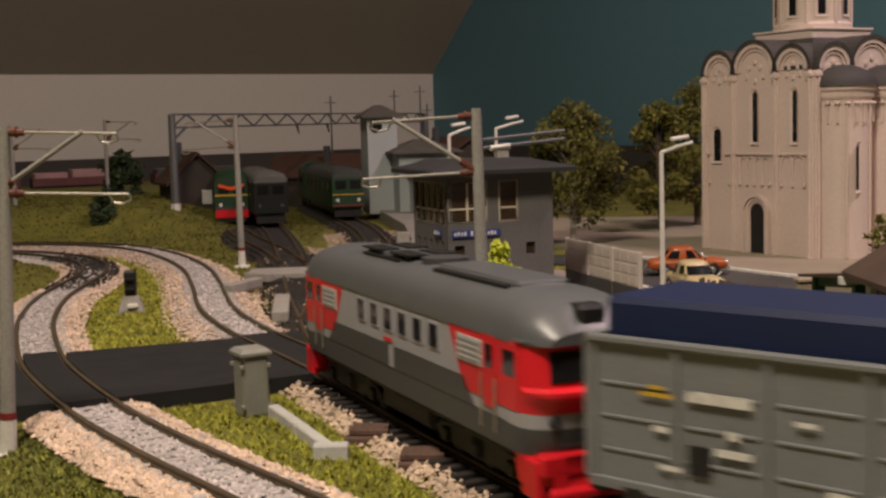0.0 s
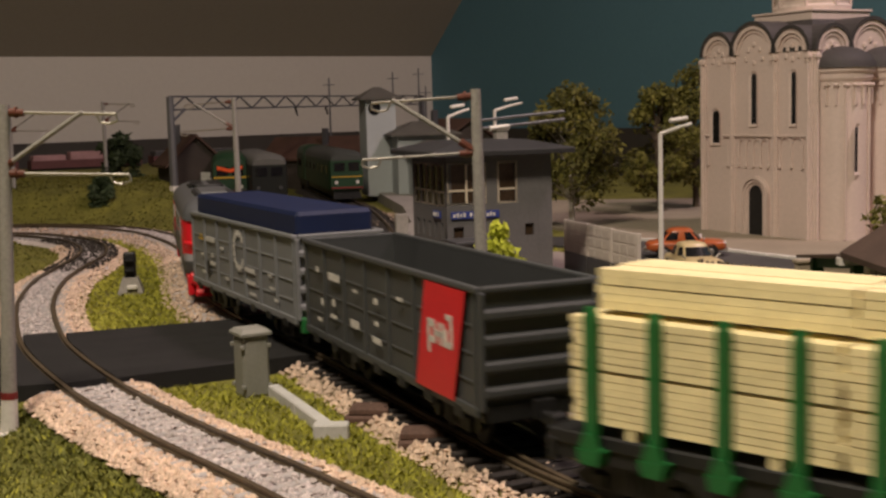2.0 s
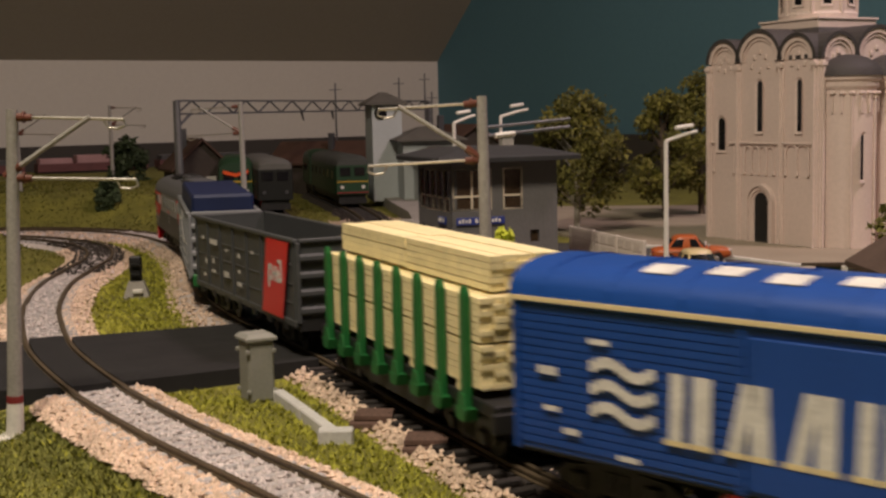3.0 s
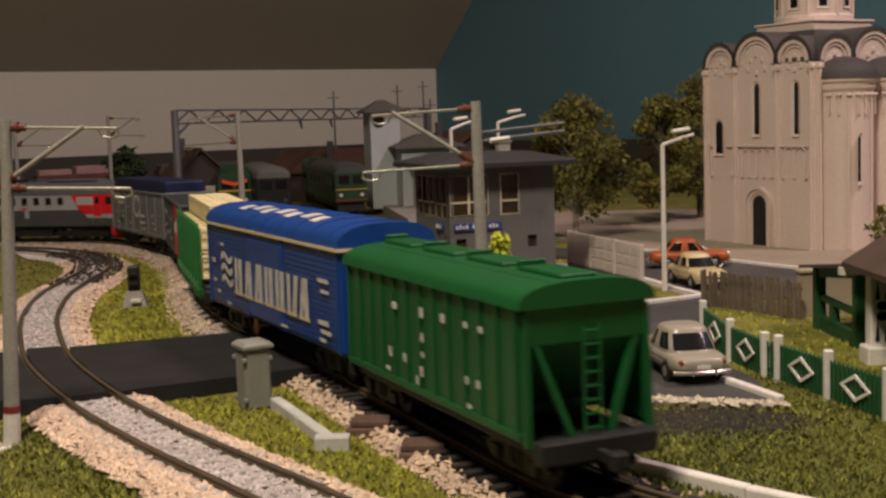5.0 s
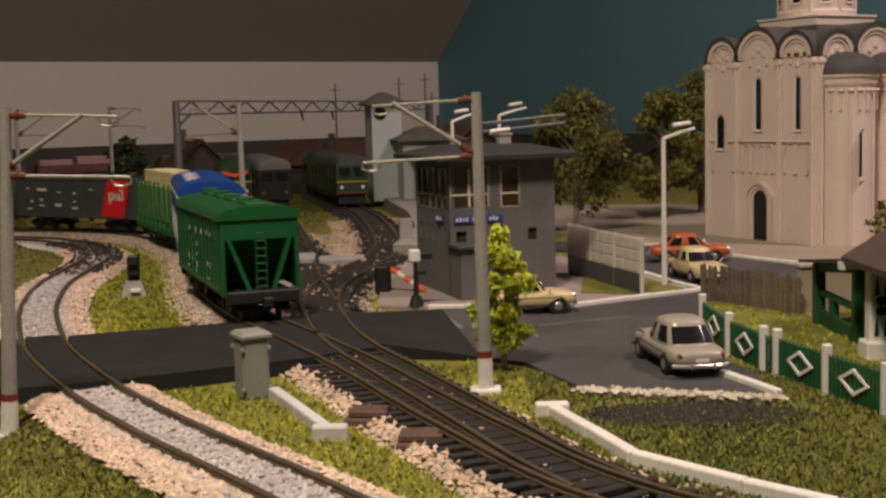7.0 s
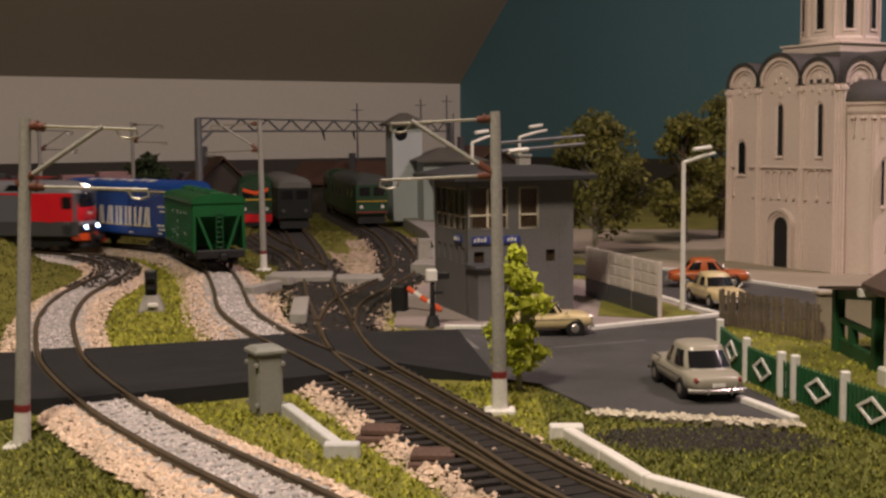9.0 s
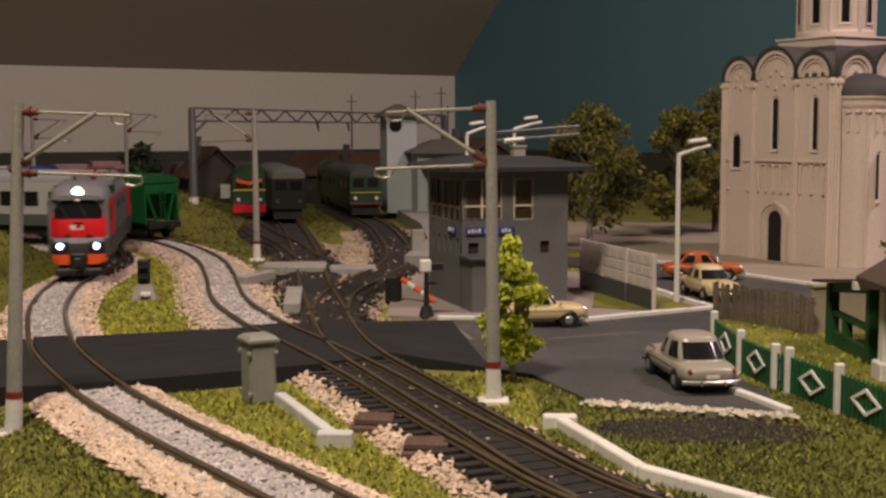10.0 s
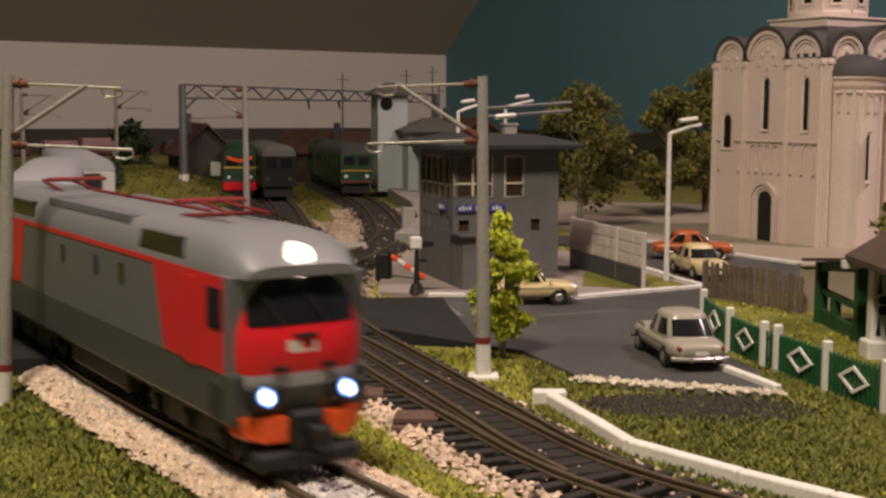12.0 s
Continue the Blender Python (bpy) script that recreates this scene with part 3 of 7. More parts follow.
def boxcar():
    g = thing("box_wagon", "blue covered goods wagon with an arched roof", "wagon")
    L, hw, z0, z1 = 14.9, 1.56, 1.05, 4.03
    h = L / 2
    part("underframe", Mesh().box(0, 0, 0.75, L, 0.6, 0.4).box(0, 0, 0.95, L + 0.2, 2.8, 0.2), BLACK, g)
    part("body", Mesh().box(0, 0, z0, L, hw * 2, z1 - z0, 0.05), BLUE, g)
    rings = [roof_ring(x, hw + 0.08, z1, 0.72) for x in np.linspace(-h - 0.06, h + 0.06, 17)]
    part("roof", Mesh().loft(rings), BLUE, g, smooth=True)
    for x in np.linspace(-h + 0.8, h - 0.8, 9):
        part("roof_seam", Mesh().loft([roof_ring(x - 0.05, hw + 0.085, z1, 0.745), roof_ring(x + 0.05, hw + 0.085, z1, 0.745)]), BLUE, g)
    for s in (-1, 1):
        part("eaves_strip", Mesh().box(0, s * (hw + 0.06), z1 - 0.04, L + 0.2, 0.1, 0.09), CREAM, g, "cream painted eaves strip")
        part("eaves_strip", Mesh().box(s * (h + 0.06), 0, z1 - 0.04, 0.1, hw * 2, 0.09), CREAM, g)
        for z in np.arange(z0 + 0.15, z1 - 0.15, 0.16):
            part("plank", Mesh().box(0, s * (hw + 0.012), z, L - 0.3, 0.03, 0.13), BLUE, g)
            part("plank", Mesh().box(s * (h + 0.012), 0, z, 0.03, hw * 2 - 0.4, 0.13, 0), BLUE, g)
        for x in (-h + 0.1, -2.05, 2.05, h - 0.1):
            part("side_post", Mesh().box(x, s * (hw + 0.03), z0, 0.14, 0.08, z1 - z0), BLUE, g)
        part("door", Mesh().box(0, s * (hw + 0.05), z0 + 0.1, 3.8, 0.06, z1 - z0 - 0.35, 0.02), BLUE, g)
        for z in np.linspace(z0 + 0.3, z1 - 0.5, 9):
            part("end_rib", Mesh().box(s * (h + 0.05), 0.0, z, 0.1, 1.5, 0.12, 0.03), BLUE, g)
        bogie(g, s * 5.2, (-0.92, 0.92))
        coupler(g, s * h, s)
        y = s * (hw + 0.088)
        for k in range(7):
            x = s * (3.15 - k * 1.24)
            for dx, wide, lean in ((0.27, 0.15, (-0.04, -0.3, -0.3, -0.05, -0.05, -0.05, -0.3)[k]), (-0.27, 0.2, (-0.04, 0.06, -0.02, -0.05, -0.05, -0.3, 0.06)[k])):
                c = x + s * dx
                part("painted_bar", Mesh().prism([(c - wide, 1.75), (c + wide, 1.75), (c + wide + s * lean, 2.98), (c - wide + s * lean, 2.98)], y - 0.006, y + 0.006, "y"), LETTER, g)
                part("painted_foot", Mesh().box(c, y, 1.68, 0.5, 0.014, 0.1), CREAM, g)
        for k in range(3):
            me = Mesh()
            for i in range(12):
                u = i / 11
                me.box(s * (5.35 - u * 1.4), y, 1.95 + k * 0.42 + 0.11 * math.sin(u * 6.28), 0.14, 0.012, 0.2)
            part("painted_wave", me, LETTER, g)
        for x, z, w, hh in ((5.2, 3.3, 0.5, 0.1), (6.5, 2.6, 0.5, 0.16), (5.9, 1.5, 0.4, 0.12), (6.4, 1.9, 0.4, 0.1), (-6.2, 3.0, 0.9, 0.12), (-6.3, 2.7, 0.7, 0.1), (-6.1, 1.75, 0.9, 0.14), (-6.3, 1.5, 0.9, 0.12), (-6.0, 1.25, 0.5, 0.1), (-2.2, 1.2, 0.6, 0.1), (4.5, 1.2, 0.5, 0.1)):
            part("stencil", Mesh().box(s * x, y, z, w, 0.012, hh), LETTER, g)
        part("handwheel", Mesh().rod((s * 2.4, s * 1.2, 0.62), (s * 2.4, s * 1.26, 0.62), 0.3, n=16), RED, g, "small red handwheel")
    for k in range(7):
        x = 4.2 - k * 1.35
        me = Mesh()
        ring = lambda q, a, b: [(q, p[1], p[2]) for p in roof_ring(q, hw + 0.09, z1, 0.735, 24)[a:b]]
        for a in ((13, 17) if k % 2 else (14, 18), ):
            me.loft([[(q, p[1], p[2] + dz) for dz in (0.0, 0.015) for p in (roof_ring(q, hw + 0.09, z1, 0.735, 24)[a[0]:a[1]] if dz == 0 else roof_ring(q, hw + 0.09, z1, 0.735, 24)[a[0]:a[1]][::-1])] for q in (x - 0.36, x + 0.36)])
        part("roof_block", me, LETTER, g)
    return g


def hopper():
    g = thing("hopper_wagon", "green covered hopper wagon with sloping ends", "wagon")
    L, hw, z1 = 10.9, 1.58, 4.03
    h = L / 2
    part("underframe", Mesh().box(0, 0, 0.85, L + 0.9, 2.6, 0.3, 0.04).box(h + 0.3, 0, 0.75, 0.4, 2.9, 0.5, 0.05).box(-h - 0.3, 0, 0.75, 0.4, 2.9, 0.5, 0.05), BLACK, g)
    body = [(-h, z1), (h, z1), (h, 3.25), (h - 1.9, 1.55), (h - 1.9, 1.3), (-h + 1.9, 1.3), (-h + 1.9, 1.55), (-h, 3.25)]
    part("hopper_body", Mesh().prism(body, -hw + 0.12, hw - 0.12, "y"), HOPG, g)
    for s in (-1, 1):
        part("side_wall", Mesh().box(0, s * (hw - 0.07), 1.35, L - 0.3, 0.12, z1 - 1.35), HOPG, g)
        for i in range(13):
            x = -h + 0.25 + i * (L - 0.5) / 12
            part("side_rib", Mesh().box(x, s * (hw + 0.01), 1.35, 0.09, 0.09, z1 - 1.35), HOPG, g)
        part("sill", Mesh().box(0, s * hw, 1.2, L - 0.2, 0.12, 0.18, 0.02), HOPG, g)
        for y in (-1, 1):
            part("end_post", Mesh().rod((s * (h - 0.05), y * (hw - 0.12), z1 - 0.1), (s * (h + 0.05), y * (hw - 0.08), 1.1), 0.11, n=4), HOPG, g)
            part("end_strut", Mesh().rod((s * (h - 0.1), y * (hw - 0.25), z1 - 0.5), (s * (h + 0.1), y * 0.45, 1.15), 0.11, n=4), HOPG, g)
        part("end_plate", Mesh().box(s * (h - 0.03), 0, 3.25, 0.08, hw * 2 - 0.2, z1 - 3.25), HOPG, g)
        me = Mesh().rod((s * (h + 0.2), -0.2, 1.2), (s * (h + 0.2), -0.2, 3.6), 0.035, n=5).rod((s * (h + 0.2), 0.2, 1.2), (s * (h + 0.2), 0.2, 3.6), 0.035, n=5)
        for z in np.arange(1.4, 3.6, 0.3):
            me.rod((s * (h + 0.2), -0.2, z), (s * (h + 0.2), 0.2, z), 0.03, n=5)
        part("ladder", me, HOPG, g)
        bogie(g, s * 4.1, (-0.92, 0.92))
        coupler(g, s * (h + 0.45), s)
    rings = [roof_ring(x, hw + 0.1, z1, 0.55) for x in np.linspace(-h - 0.1, h + 0.1, 9)]
    part("roof", Mesh().loft(rings), HOPG, g, smooth=True)
    for y, z in ((-1.25, 0.28), (-0.75, 0.42), (0.75, 0.42), (1.25, 0.28)):
        part("roof_rib", Mesh().box(0, y, z1 + z, L - 0.3, 0.09, 0.1), HOPG, g)
    for i in range(4):
        x = -4.2 + i * 2.8
        part("roof_hatch", Mesh().box(x, 0, z1 + 0.5, 2.0, 0.9, 0.14, 0.04), HOPG, g)
        part("hatch_latch", Mesh().box(x + 1.2, 0, z1 + 0.5, 0.15, 0.7, 0.25, 0.03), HOPG, g)
    marks(g, [(-3.6, 3.3, 0.2, 0.2), (-2.8, 3.3, 0.2, 0.2), (-1.5, 3.25, 0.25, 0.3), (-0.2, 3.2, 0.25, 0.35), (1.6, 3.2, 0.4, 0.25), (-0.2, 2.6, 0.15, 0.3), (-0.2, 2.2, 0.12, 0.2), (-3.4, 2.0, 0.2, 0.25), (-2.8, 2.0, 0.15, 0.25), (-0.1, 1.7, 0.2, 0.35), (1.0, 1.9, 0.2, 0.3), (2.0, 1.9, 0.2, 0.35), (0.2, 1.45, 0.15, 0.3), (2.2, 1.5, 0.35, 0.15), (-2.9, 1.45, 0.25, 0.15)], hw + 0.06)
    return g


def diesel():
    """The grey and red diesel; its cabs are alike at both ends."""
    g = thing("diesel_locomotive", "grey and red diesel locomotive with a rounded grey roof", "locomotive")
    L, hw, z0, z1 = 16.2, 1.5, 1.25, 3.5
    h = L / 2
    part("underframe", Mesh().box(0, 0, 0.95, L - 0.5, 2.5, 0.3).box(0, 0, 0.35, 3.6, 2.3, 0.65, 0.15), BLACK, g)
    m = h - 1.15
    part("lower_body", Mesh().box(0, 0, z0 - 0.1, 2 * m, hw * 2, 0.6), DGREY, g)
    part("body", Mesh().box(0, 0, 1.75, 2 * m, hw * 2, z1 - 1.75), LGREY, g)
    rings = []
    for x in np.linspace(-h - 0.12, h + 0.12, 41):
        e = max(0, (abs(x) - h + 1.9) / 2.02)
        rings.append([(x, p[1] * (1 - 0.30 * e ** 5), p[2]) for p in roof_ring(x, hw + 0.03, z1 - 0.02, 1.02 * math.sqrt(max(0.02, 1 - 0.93 * e ** 2.6)))])
    part("roof", Mesh().loft(rings), MGREY, g, smooth=True)
    for x, w in ((-3.6, 4.6), (2.4, 3.2)):
        part("roof_hatch", Mesh().box(x, 0, z1 + 0.86, w, 1.3, 0.22, 0.08), MGREY, g)
        for y in (-0.78, 0.78):
            part("hatch_groove", Mesh().box(x, y, z1 + 0.86, w - 0.4, 0.16, 0.13), BLACK, g)
    for x in (1.2, 3.4):
        for y in (-0.45, 0.45):
            part("roof_grille", Mesh().box(x, y, z1 + 1.08, 1.5, 0.6, 0.05), BLACK, g)
    part("roof_fan", Mesh().rod((-0.3, 0, z1 + 0.9), (-0.3, 0, z1 + 1.12), 0.62, n=20).box(0.4, 0, z1 + 0.9, 0.8, 0.8, 0.18, 0.05), DGREY, g)
    o = hw
    for s in (-1, 1):
        side_band(g, "red_field", [(s * 3.9, z1 - 0.02), (s * (h - 0.6), z1 - 0.02), (s * (h - 0.6), 2.04), (s * 4.75, 2.04)], o, RED, "red painted cab side")
        side_band(g, "dark_field", [(s * 0.2, 2.35), (s * 4.75, 2.35), (s * 5.3, 1.75), (s * 0.2, 1.75)], o, DGREY)
        R = lambda z, p: cab_ring(s, h, hw, z, p)
        part("cab_lower", Mesh().loft([R(1.15, -0.05), R(1.45, 0.05), R(1.72, 0.06)]), DGREY, g, smooth=True)
        part("nose_band", Mesh().loft([R(1.72, 0.065), R(2.04, 0.08)]), LGREY, g, "light grey painted band", smooth=True)
        part("cab_nose", Mesh().loft([R(2.04, 0.085), R(2.3, 0.13), R(2.42, 0.26), R(2.52, 0.26), R(2.6, 0.10)]), RED, g, "bright red rounded nose", smooth=True)
        part("cab_front", Mesh().loft([R(2.6, 0.10), R(z1 + 0.06, -0.02)]), RED, g, "red painted cab front", smooth=True)
        part("visor", Mesh().loft([cab_ring(s, h, hw + 0.03, z1 + 0.04, 0.06, 0.7), cab_ring(s, h, hw + 0.01, z1 + 0.1, 0.05, 0.7)]), MGREY, g)
        part("cab_skirt", Mesh().loft([cab_ring(s, h, hw * 0.93, 0.5, 0.12, 0.9), cab_ring(s, h, hw * 0.98, 1.15, 0.0, 0.9)]), RED, g, "bright red skirt", smooth=True)
        for y in (-1, 1):
            part("cab_side_window", Mesh().box(s * (h - 1.0), y * (hw + 0.004), 2.75, 0.55, 0.03, 0.55, 0), GLASS, g)
            part("windscreen", cab_panel(s, h, hw, y * 0.13, y * 1.02, 2.7, 0.09, 3.36, 0.01), GLASS, g, "dark windscreen")
            part("cab_door", Mesh().box(s * (h - 1.95), y * (hw + 0.02), 1.9, 0.6, 0.03, 1.6), RED, g)
            part("door_window", Mesh().box(s * (h - 1.95), y * (hw + 0.04), 2.8, 0.35, 0.02, 0.5), GLASS, g)
            for x in (h - 2.32, h - 1.6):
                part("handrail", Mesh().rod((s * x, y * (hw + 0.07), 1.4), (s * x, y * (hw + 0.07), 2.6), 0.025, n=5), WIRE, g)
            part("buffer_lamp", Mesh().rod((s * (h - 0.05), y * 0.95, 1.88), (s * (h + 0.06), y * 0.95, 1.88), 0.14, n=12), DGREY, g)
            part("steps", Mesh().box(s * (h - 0.35), y * 1.3, 0.25, 0.7, 0.25, 0.85, 0.05), RED, g)
            part("grille", Mesh().box(s * 5.1, y * (hw + 0.02), 2.72, 1.35, 0.05, 0.6), COACH, g)
            for k in range(4):
                part("grille_slat", Mesh().box(s * 5.1, y * (hw + 0.05), 2.78 + 0.14 * k, 1.2, 0.02, 0.06), LGREY, g)
            part("fuel_pipe", Mesh().rod((s * 0.4, y * 1.2, 0.95), (s * 6.6, y * 1.2, 0.95), 0.06, n=6), BLACK, g)
        part("nose_handrail", Mesh().rod((s * (h + 0.2), -0.9, 1.42), (s * (h + 0.2), 0.9, 1.42), 0.03, n=5), BLACK, g)
        part("headlight_box", Mesh().box(s * (h - 0.5), 0, z1 + 0.16, 1.0, 0.66, 0.62, 0.1), BLACK, g)
        part("buffer_beam", Mesh().box(s * (h - 0.05), 0, 0.72, 0.35, 2.7, 0.5, 0.08).box(s * (h + 0.05), 0, 0.2, 0.3, 2.3, 0.3, 0.1).box(s * h, 0.9, 0.35, 0.25, 0.3, 0.5).box(s * h, -0.9, 0.35, 0.25, 0.3, 0.5), RED, g, "bright red buffer beam and plough")
        part("emblem", Mesh().box(s * (h + 0.16), 0.3 * s, 2.17, 0.03, 0.7, 0.14), LETTER, g)
        coupler(g, s * (h + 0.1), s)
        bogie(g, s * 4.5, (-1.85, 0, 1.85))
    for i in range(6):
        x = -3.0 + i * 1.05
        for y in (-1, 1):
            w = part("side_window", Mesh().box(x, y * (hw + 0.015), 2.7, 0.62, 0.03, 0.66, 0), LGREY, g)
            part("pane", Mesh().box(x, y * (hw + 0.03), 2.75, 0.5, 0.02, 0.56, 0), GLASS, w)
    marks(g, [(0.2, 2.42, 0.8, 0.14)], hw + 0.02, RED, "emblem")
    return g


ROOFG = material("express_roof_grey", (0.19, 0.19, 0.205), 0.42, vary=0.07, bump=0.05)
EGREY = material("express_blue_grey", (0.135, 0.138, 0.155), 0.4, vary=0.08, bump=0.05)


def electric():
    """The electric passenger locomotive; front at +x with lit lamps."""
    g = thing("electric_locomotive", "red and grey electric locomotive with lit headlights", "locomotive")
    L, hw, z0, z1 = 20.5, 1.55, 1.0, 3.75
    h = L / 2
    part("underframe", Mesh().box(0, 0, 0.8, L - 1, 2.5, 0.3).box(0, 0, 0.3, 5, 2.3, 0.6, 0.1), BLACK, g)
    part("lower_body", Mesh().box(0, 0, z0, L - 0.3, hw * 2, 1.0, 0.08), DGREY, g)
    part("body", Mesh().box(0, 0, 1.9, L - 0.5, hw * 2, z1 - 1.9, 0.03), EGREY, g)
    rings = []
    for x in np.linspace(-h + 0.02, h - 0.02, 61):
        e = max(0, (abs(x) - h + 2.1) / 2.1)
        k = 1 - 0.20 * e ** 4
        up = 0.78 * math.sqrt(max(0.004, 1 - 0.97 * e ** 2.4))
        rings.append([(x, -hw * k, z1 - 0.04), (x, -hw * k, z1), (x, (-hw + 0.12) * k, z1 + 0.5 * up), (x, (-hw + 0.35) * k, z1 + 0.82 * up), (x, -0.75 * k, z1 + 0.97 * up), (x, 0, z1 + up), (x, 0.75 * k, z1 + 0.97 * up), (x, (hw - 0.35) * k, z1 + 0.82 * up), (x, (hw - 0.12) * k, z1 + 0.5 * up), (x, hw * k, z1), (x, hw * k, z1 - 0.04)])
    part("roof", Mesh().loft(rings), ROOFG, g, smooth=True)
    for s in (-1, 1):
        side_band(g, "red_field", [(s * (h - 4.6), z1 - 0.02), (s * (h - 0.5), z1 - 0.02), (s * (h - 0.5), 1.95), (s * (h - 3.9), 1.95)], hw, RED, "red painted cab side")
        side_band(g, "red_line", [(s * (h - 4.5), z1 - 0.12), (0, z1 - 0.12), (0, z1 - 0.01), (s * (h - 4.5), z1 - 0.01)], hw, RED)
        for y in (-1, 1):
            part("cab_side_window", Mesh().box(s * (h - 0.95), y * (hw + 0.02), 2.75, 0.75, 0.03, 0.75, 0), GLASS, g)
            part("cab_door", Mesh().box(s * (h - 2.3), y * (hw + 0.018), 1.9, 0.7, 0.03, 1.7), RED, g)
        R = lambda z, p: cab_ring(s, h, hw, z, p, 1.3)
        part("cab_front", Mesh().loft([R(1.95, 0.06), R(2.3, 0.12), R(2.75, 0.07), R(z1 - 0.02, -0.28)]), RED, g, "red painted rounded cab front", smooth=True)
        part("windscreen", cab_panel(s, h, hw, -1.2, 1.2, 2.84, 0.025, 3.66, -0.255, 0.03, 12), GLASS, g, "wide dark windscreen")
        part("air_slot", Mesh().box(s * (h + 0.12), 0, 2.6, 0.05, 0.5, 0.08), BLACK, g)
        for y in (-0.55, 0.55):
            part("step_slot", Mesh().box(s * (h + 0.09), y, 2.0, 0.05, 0.3, 0.1), BLACK, g)
        part("wiper", Mesh().rod((s * (h + 0.08), 0.5, 2.88), (s * (h - 0.1), 0.12, 3.4), 0.02, n=5).rod((s * (h + 0.08), -0.5, 2.88), (s * (h - 0.1), -0.88, 3.4), 0.02, n=5), BLACK, g)
        part("nose_band", Mesh().loft([R(1.7, 0.05), R(1.95, 0.065)]), LGREY, g, "grey painted band", smooth=True)
        part("nose_lower", Mesh().loft([R(1.05, -0.12), R(1.35, 0.03), R(1.7, 0.05)]), DGREY, g, smooth=True)
        part("emblem", Mesh().box(s * (h + 0.1), 0.22, 2.32, 0.03, 0.1, 0.22).box(s * (h + 0.1), 0.0, 2.3, 0.03, 0.36, 0.09).box(s * (h + 0.1), -0.25, 2.34, 0.03, 0.3, 0.22), LETTER, g, "white painted emblem")
        for y in (-1, 1):
            part("bumper", Mesh().loft([[(s * (h + a), y * b, z) for a, b in ((0.2, 0.46), (0.14, 0.95), (-0.1, 1.38 - t), (-0.6, 1.5 - t), (-0.6, 0.46))] for z, t in ((0.72, 0.22), (0.86, 0.06), (1.18, 0.0))]), ORANGE, g, "bright orange corner bumper")
            part("lamp_housing", Mesh().box(s * (h + 0.08), y * 0.92, 1.36, 0.16, 0.85, 0.42, 0.08), BLACK, g)
            if s > 0:
                part("buffer_lamp", Mesh().rod((h + 0.12, y * 0.92, 1.58), (h + 0.2, y * 0.92, 1.58), 0.115, n=20), LAMPB, g, "bluish white lit lamp")
                # the lamp's blue halo as a wider glowing ring
                part("lamp_halo", Mesh().rod((h + 0.1, y * 0.92, 1.58), (h + 0.18, y * 0.92, 1.58), 0.18, n=20), HALOB, g, "blue halo of the lamp, built as a glowing ring")
        for y in (-1, 1):
            part("roof_side_recess", Mesh().prism([(s * 4.6, z1 + 0.12), (s * 7.6, z1 + 0.12), (s * 7.2, z1 + 0.52), (s * 4.9, z1 + 0.52)], y * (hw - 0.2), y * (hw - 0.03), "y"), GLASS, g, "dark recess in the roof side")
        part("plough", Mesh().box(s * (h + 0.0), 0, 0.2, 0.5, 2.4, 0.35, 0.1).box(s * (h + 0.05), 0, 0.5, 0.4, 0.75, 0.75, 0.08), BLACK, g)
        part("hose", Mesh().rod((s * (h + 0.3), 0.35, 0.8), (s * (h + 0.45), 0.3, 0.3), 0.04, n=6).rod((s * (h + 0.3), -0.35, 0.8), (s * (h + 0.45), -0.3, 0.3), 0.04, n=6), BLACK, g)
        if s > 0:
            part("headlight", Mesh().rod((h - 0.75, 0, z1 + 0.26), (h - 0.1, 0, z1 + 0.24), 0.24, n=24), LAMPW, g, "bright warm white headlight")
            # the headlight's bloom as a glowing ring
            part("headlight_halo", Mesh().rod((h - 0.75, 0, z1 + 0.26), (h - 0.12, 0, z1 + 0.24), 0.31, n=24), HALOW, g)
        coupler(g, s * (h + 0.1), s)
        pan = part("pantograph", Mesh().box(s * 6.4, 0, z1 + 0.6, 2.6, 1.2, 0.1), DARKRED, g, "folded dark red pantograph")
        for y in (-0.55, 0.55):
            part("lower_arm", Mesh().rod((s * 5.0, y, z1 + 0.75), (s * 7.6, y * 0.8, z1 + 0.95), 0.05, n=6), DARKRED, pan)
            part("upper_arm", Mesh().rod((s * 7.6, y * 0.8, z1 + 0.95), (s * 5.3, y * 0.5, z1 + 1.05), 0.04, n=6), DARKRED, pan)
        for x in (5.2, 5.5):
            part("collector_bar", Mesh().rod((s * x, -0.85, z1 + 1.08), (s * x, 0.85, z1 + 1.08), 0.05, n=6), DARKRED, pan)
        part("roof_recess", Mesh().box(s * 6.2, 0, z1 + 0.55, 3.4, 1.9, 0.09, 0.02), DGREY, g)
        bogie(g, s * 6.6, (-2.0, 0, 2.0))
    for x in np.arange(-3.4, 3.5, 0.42):
        for y in (-1, 1):
            part("roof_louvre", Mesh().box(x, y * 1.12, z1 + 0.52, 0.24, 0.5, 0.2, 0.03), EGREY, g)
    for x in (-1.6, 1.4, 3.4):
        for y in (-1, 1):
            part("side_window", Mesh().box(x, y * (hw + 0.015), 3.0, 0.35, 0.03, 0.4, 0), GLASS, g)
    marks(g, [(2.4, 2.7, 0.9, 0.22)], hw + 0.02, RED, "emblem")
    part("red_pipe", Mesh().rod((-4.6, 0.3, z1 + 0.8), (4.6, 0.3, z1 + 0.8), 0.05, n=6), DARKRED, g)
    return g


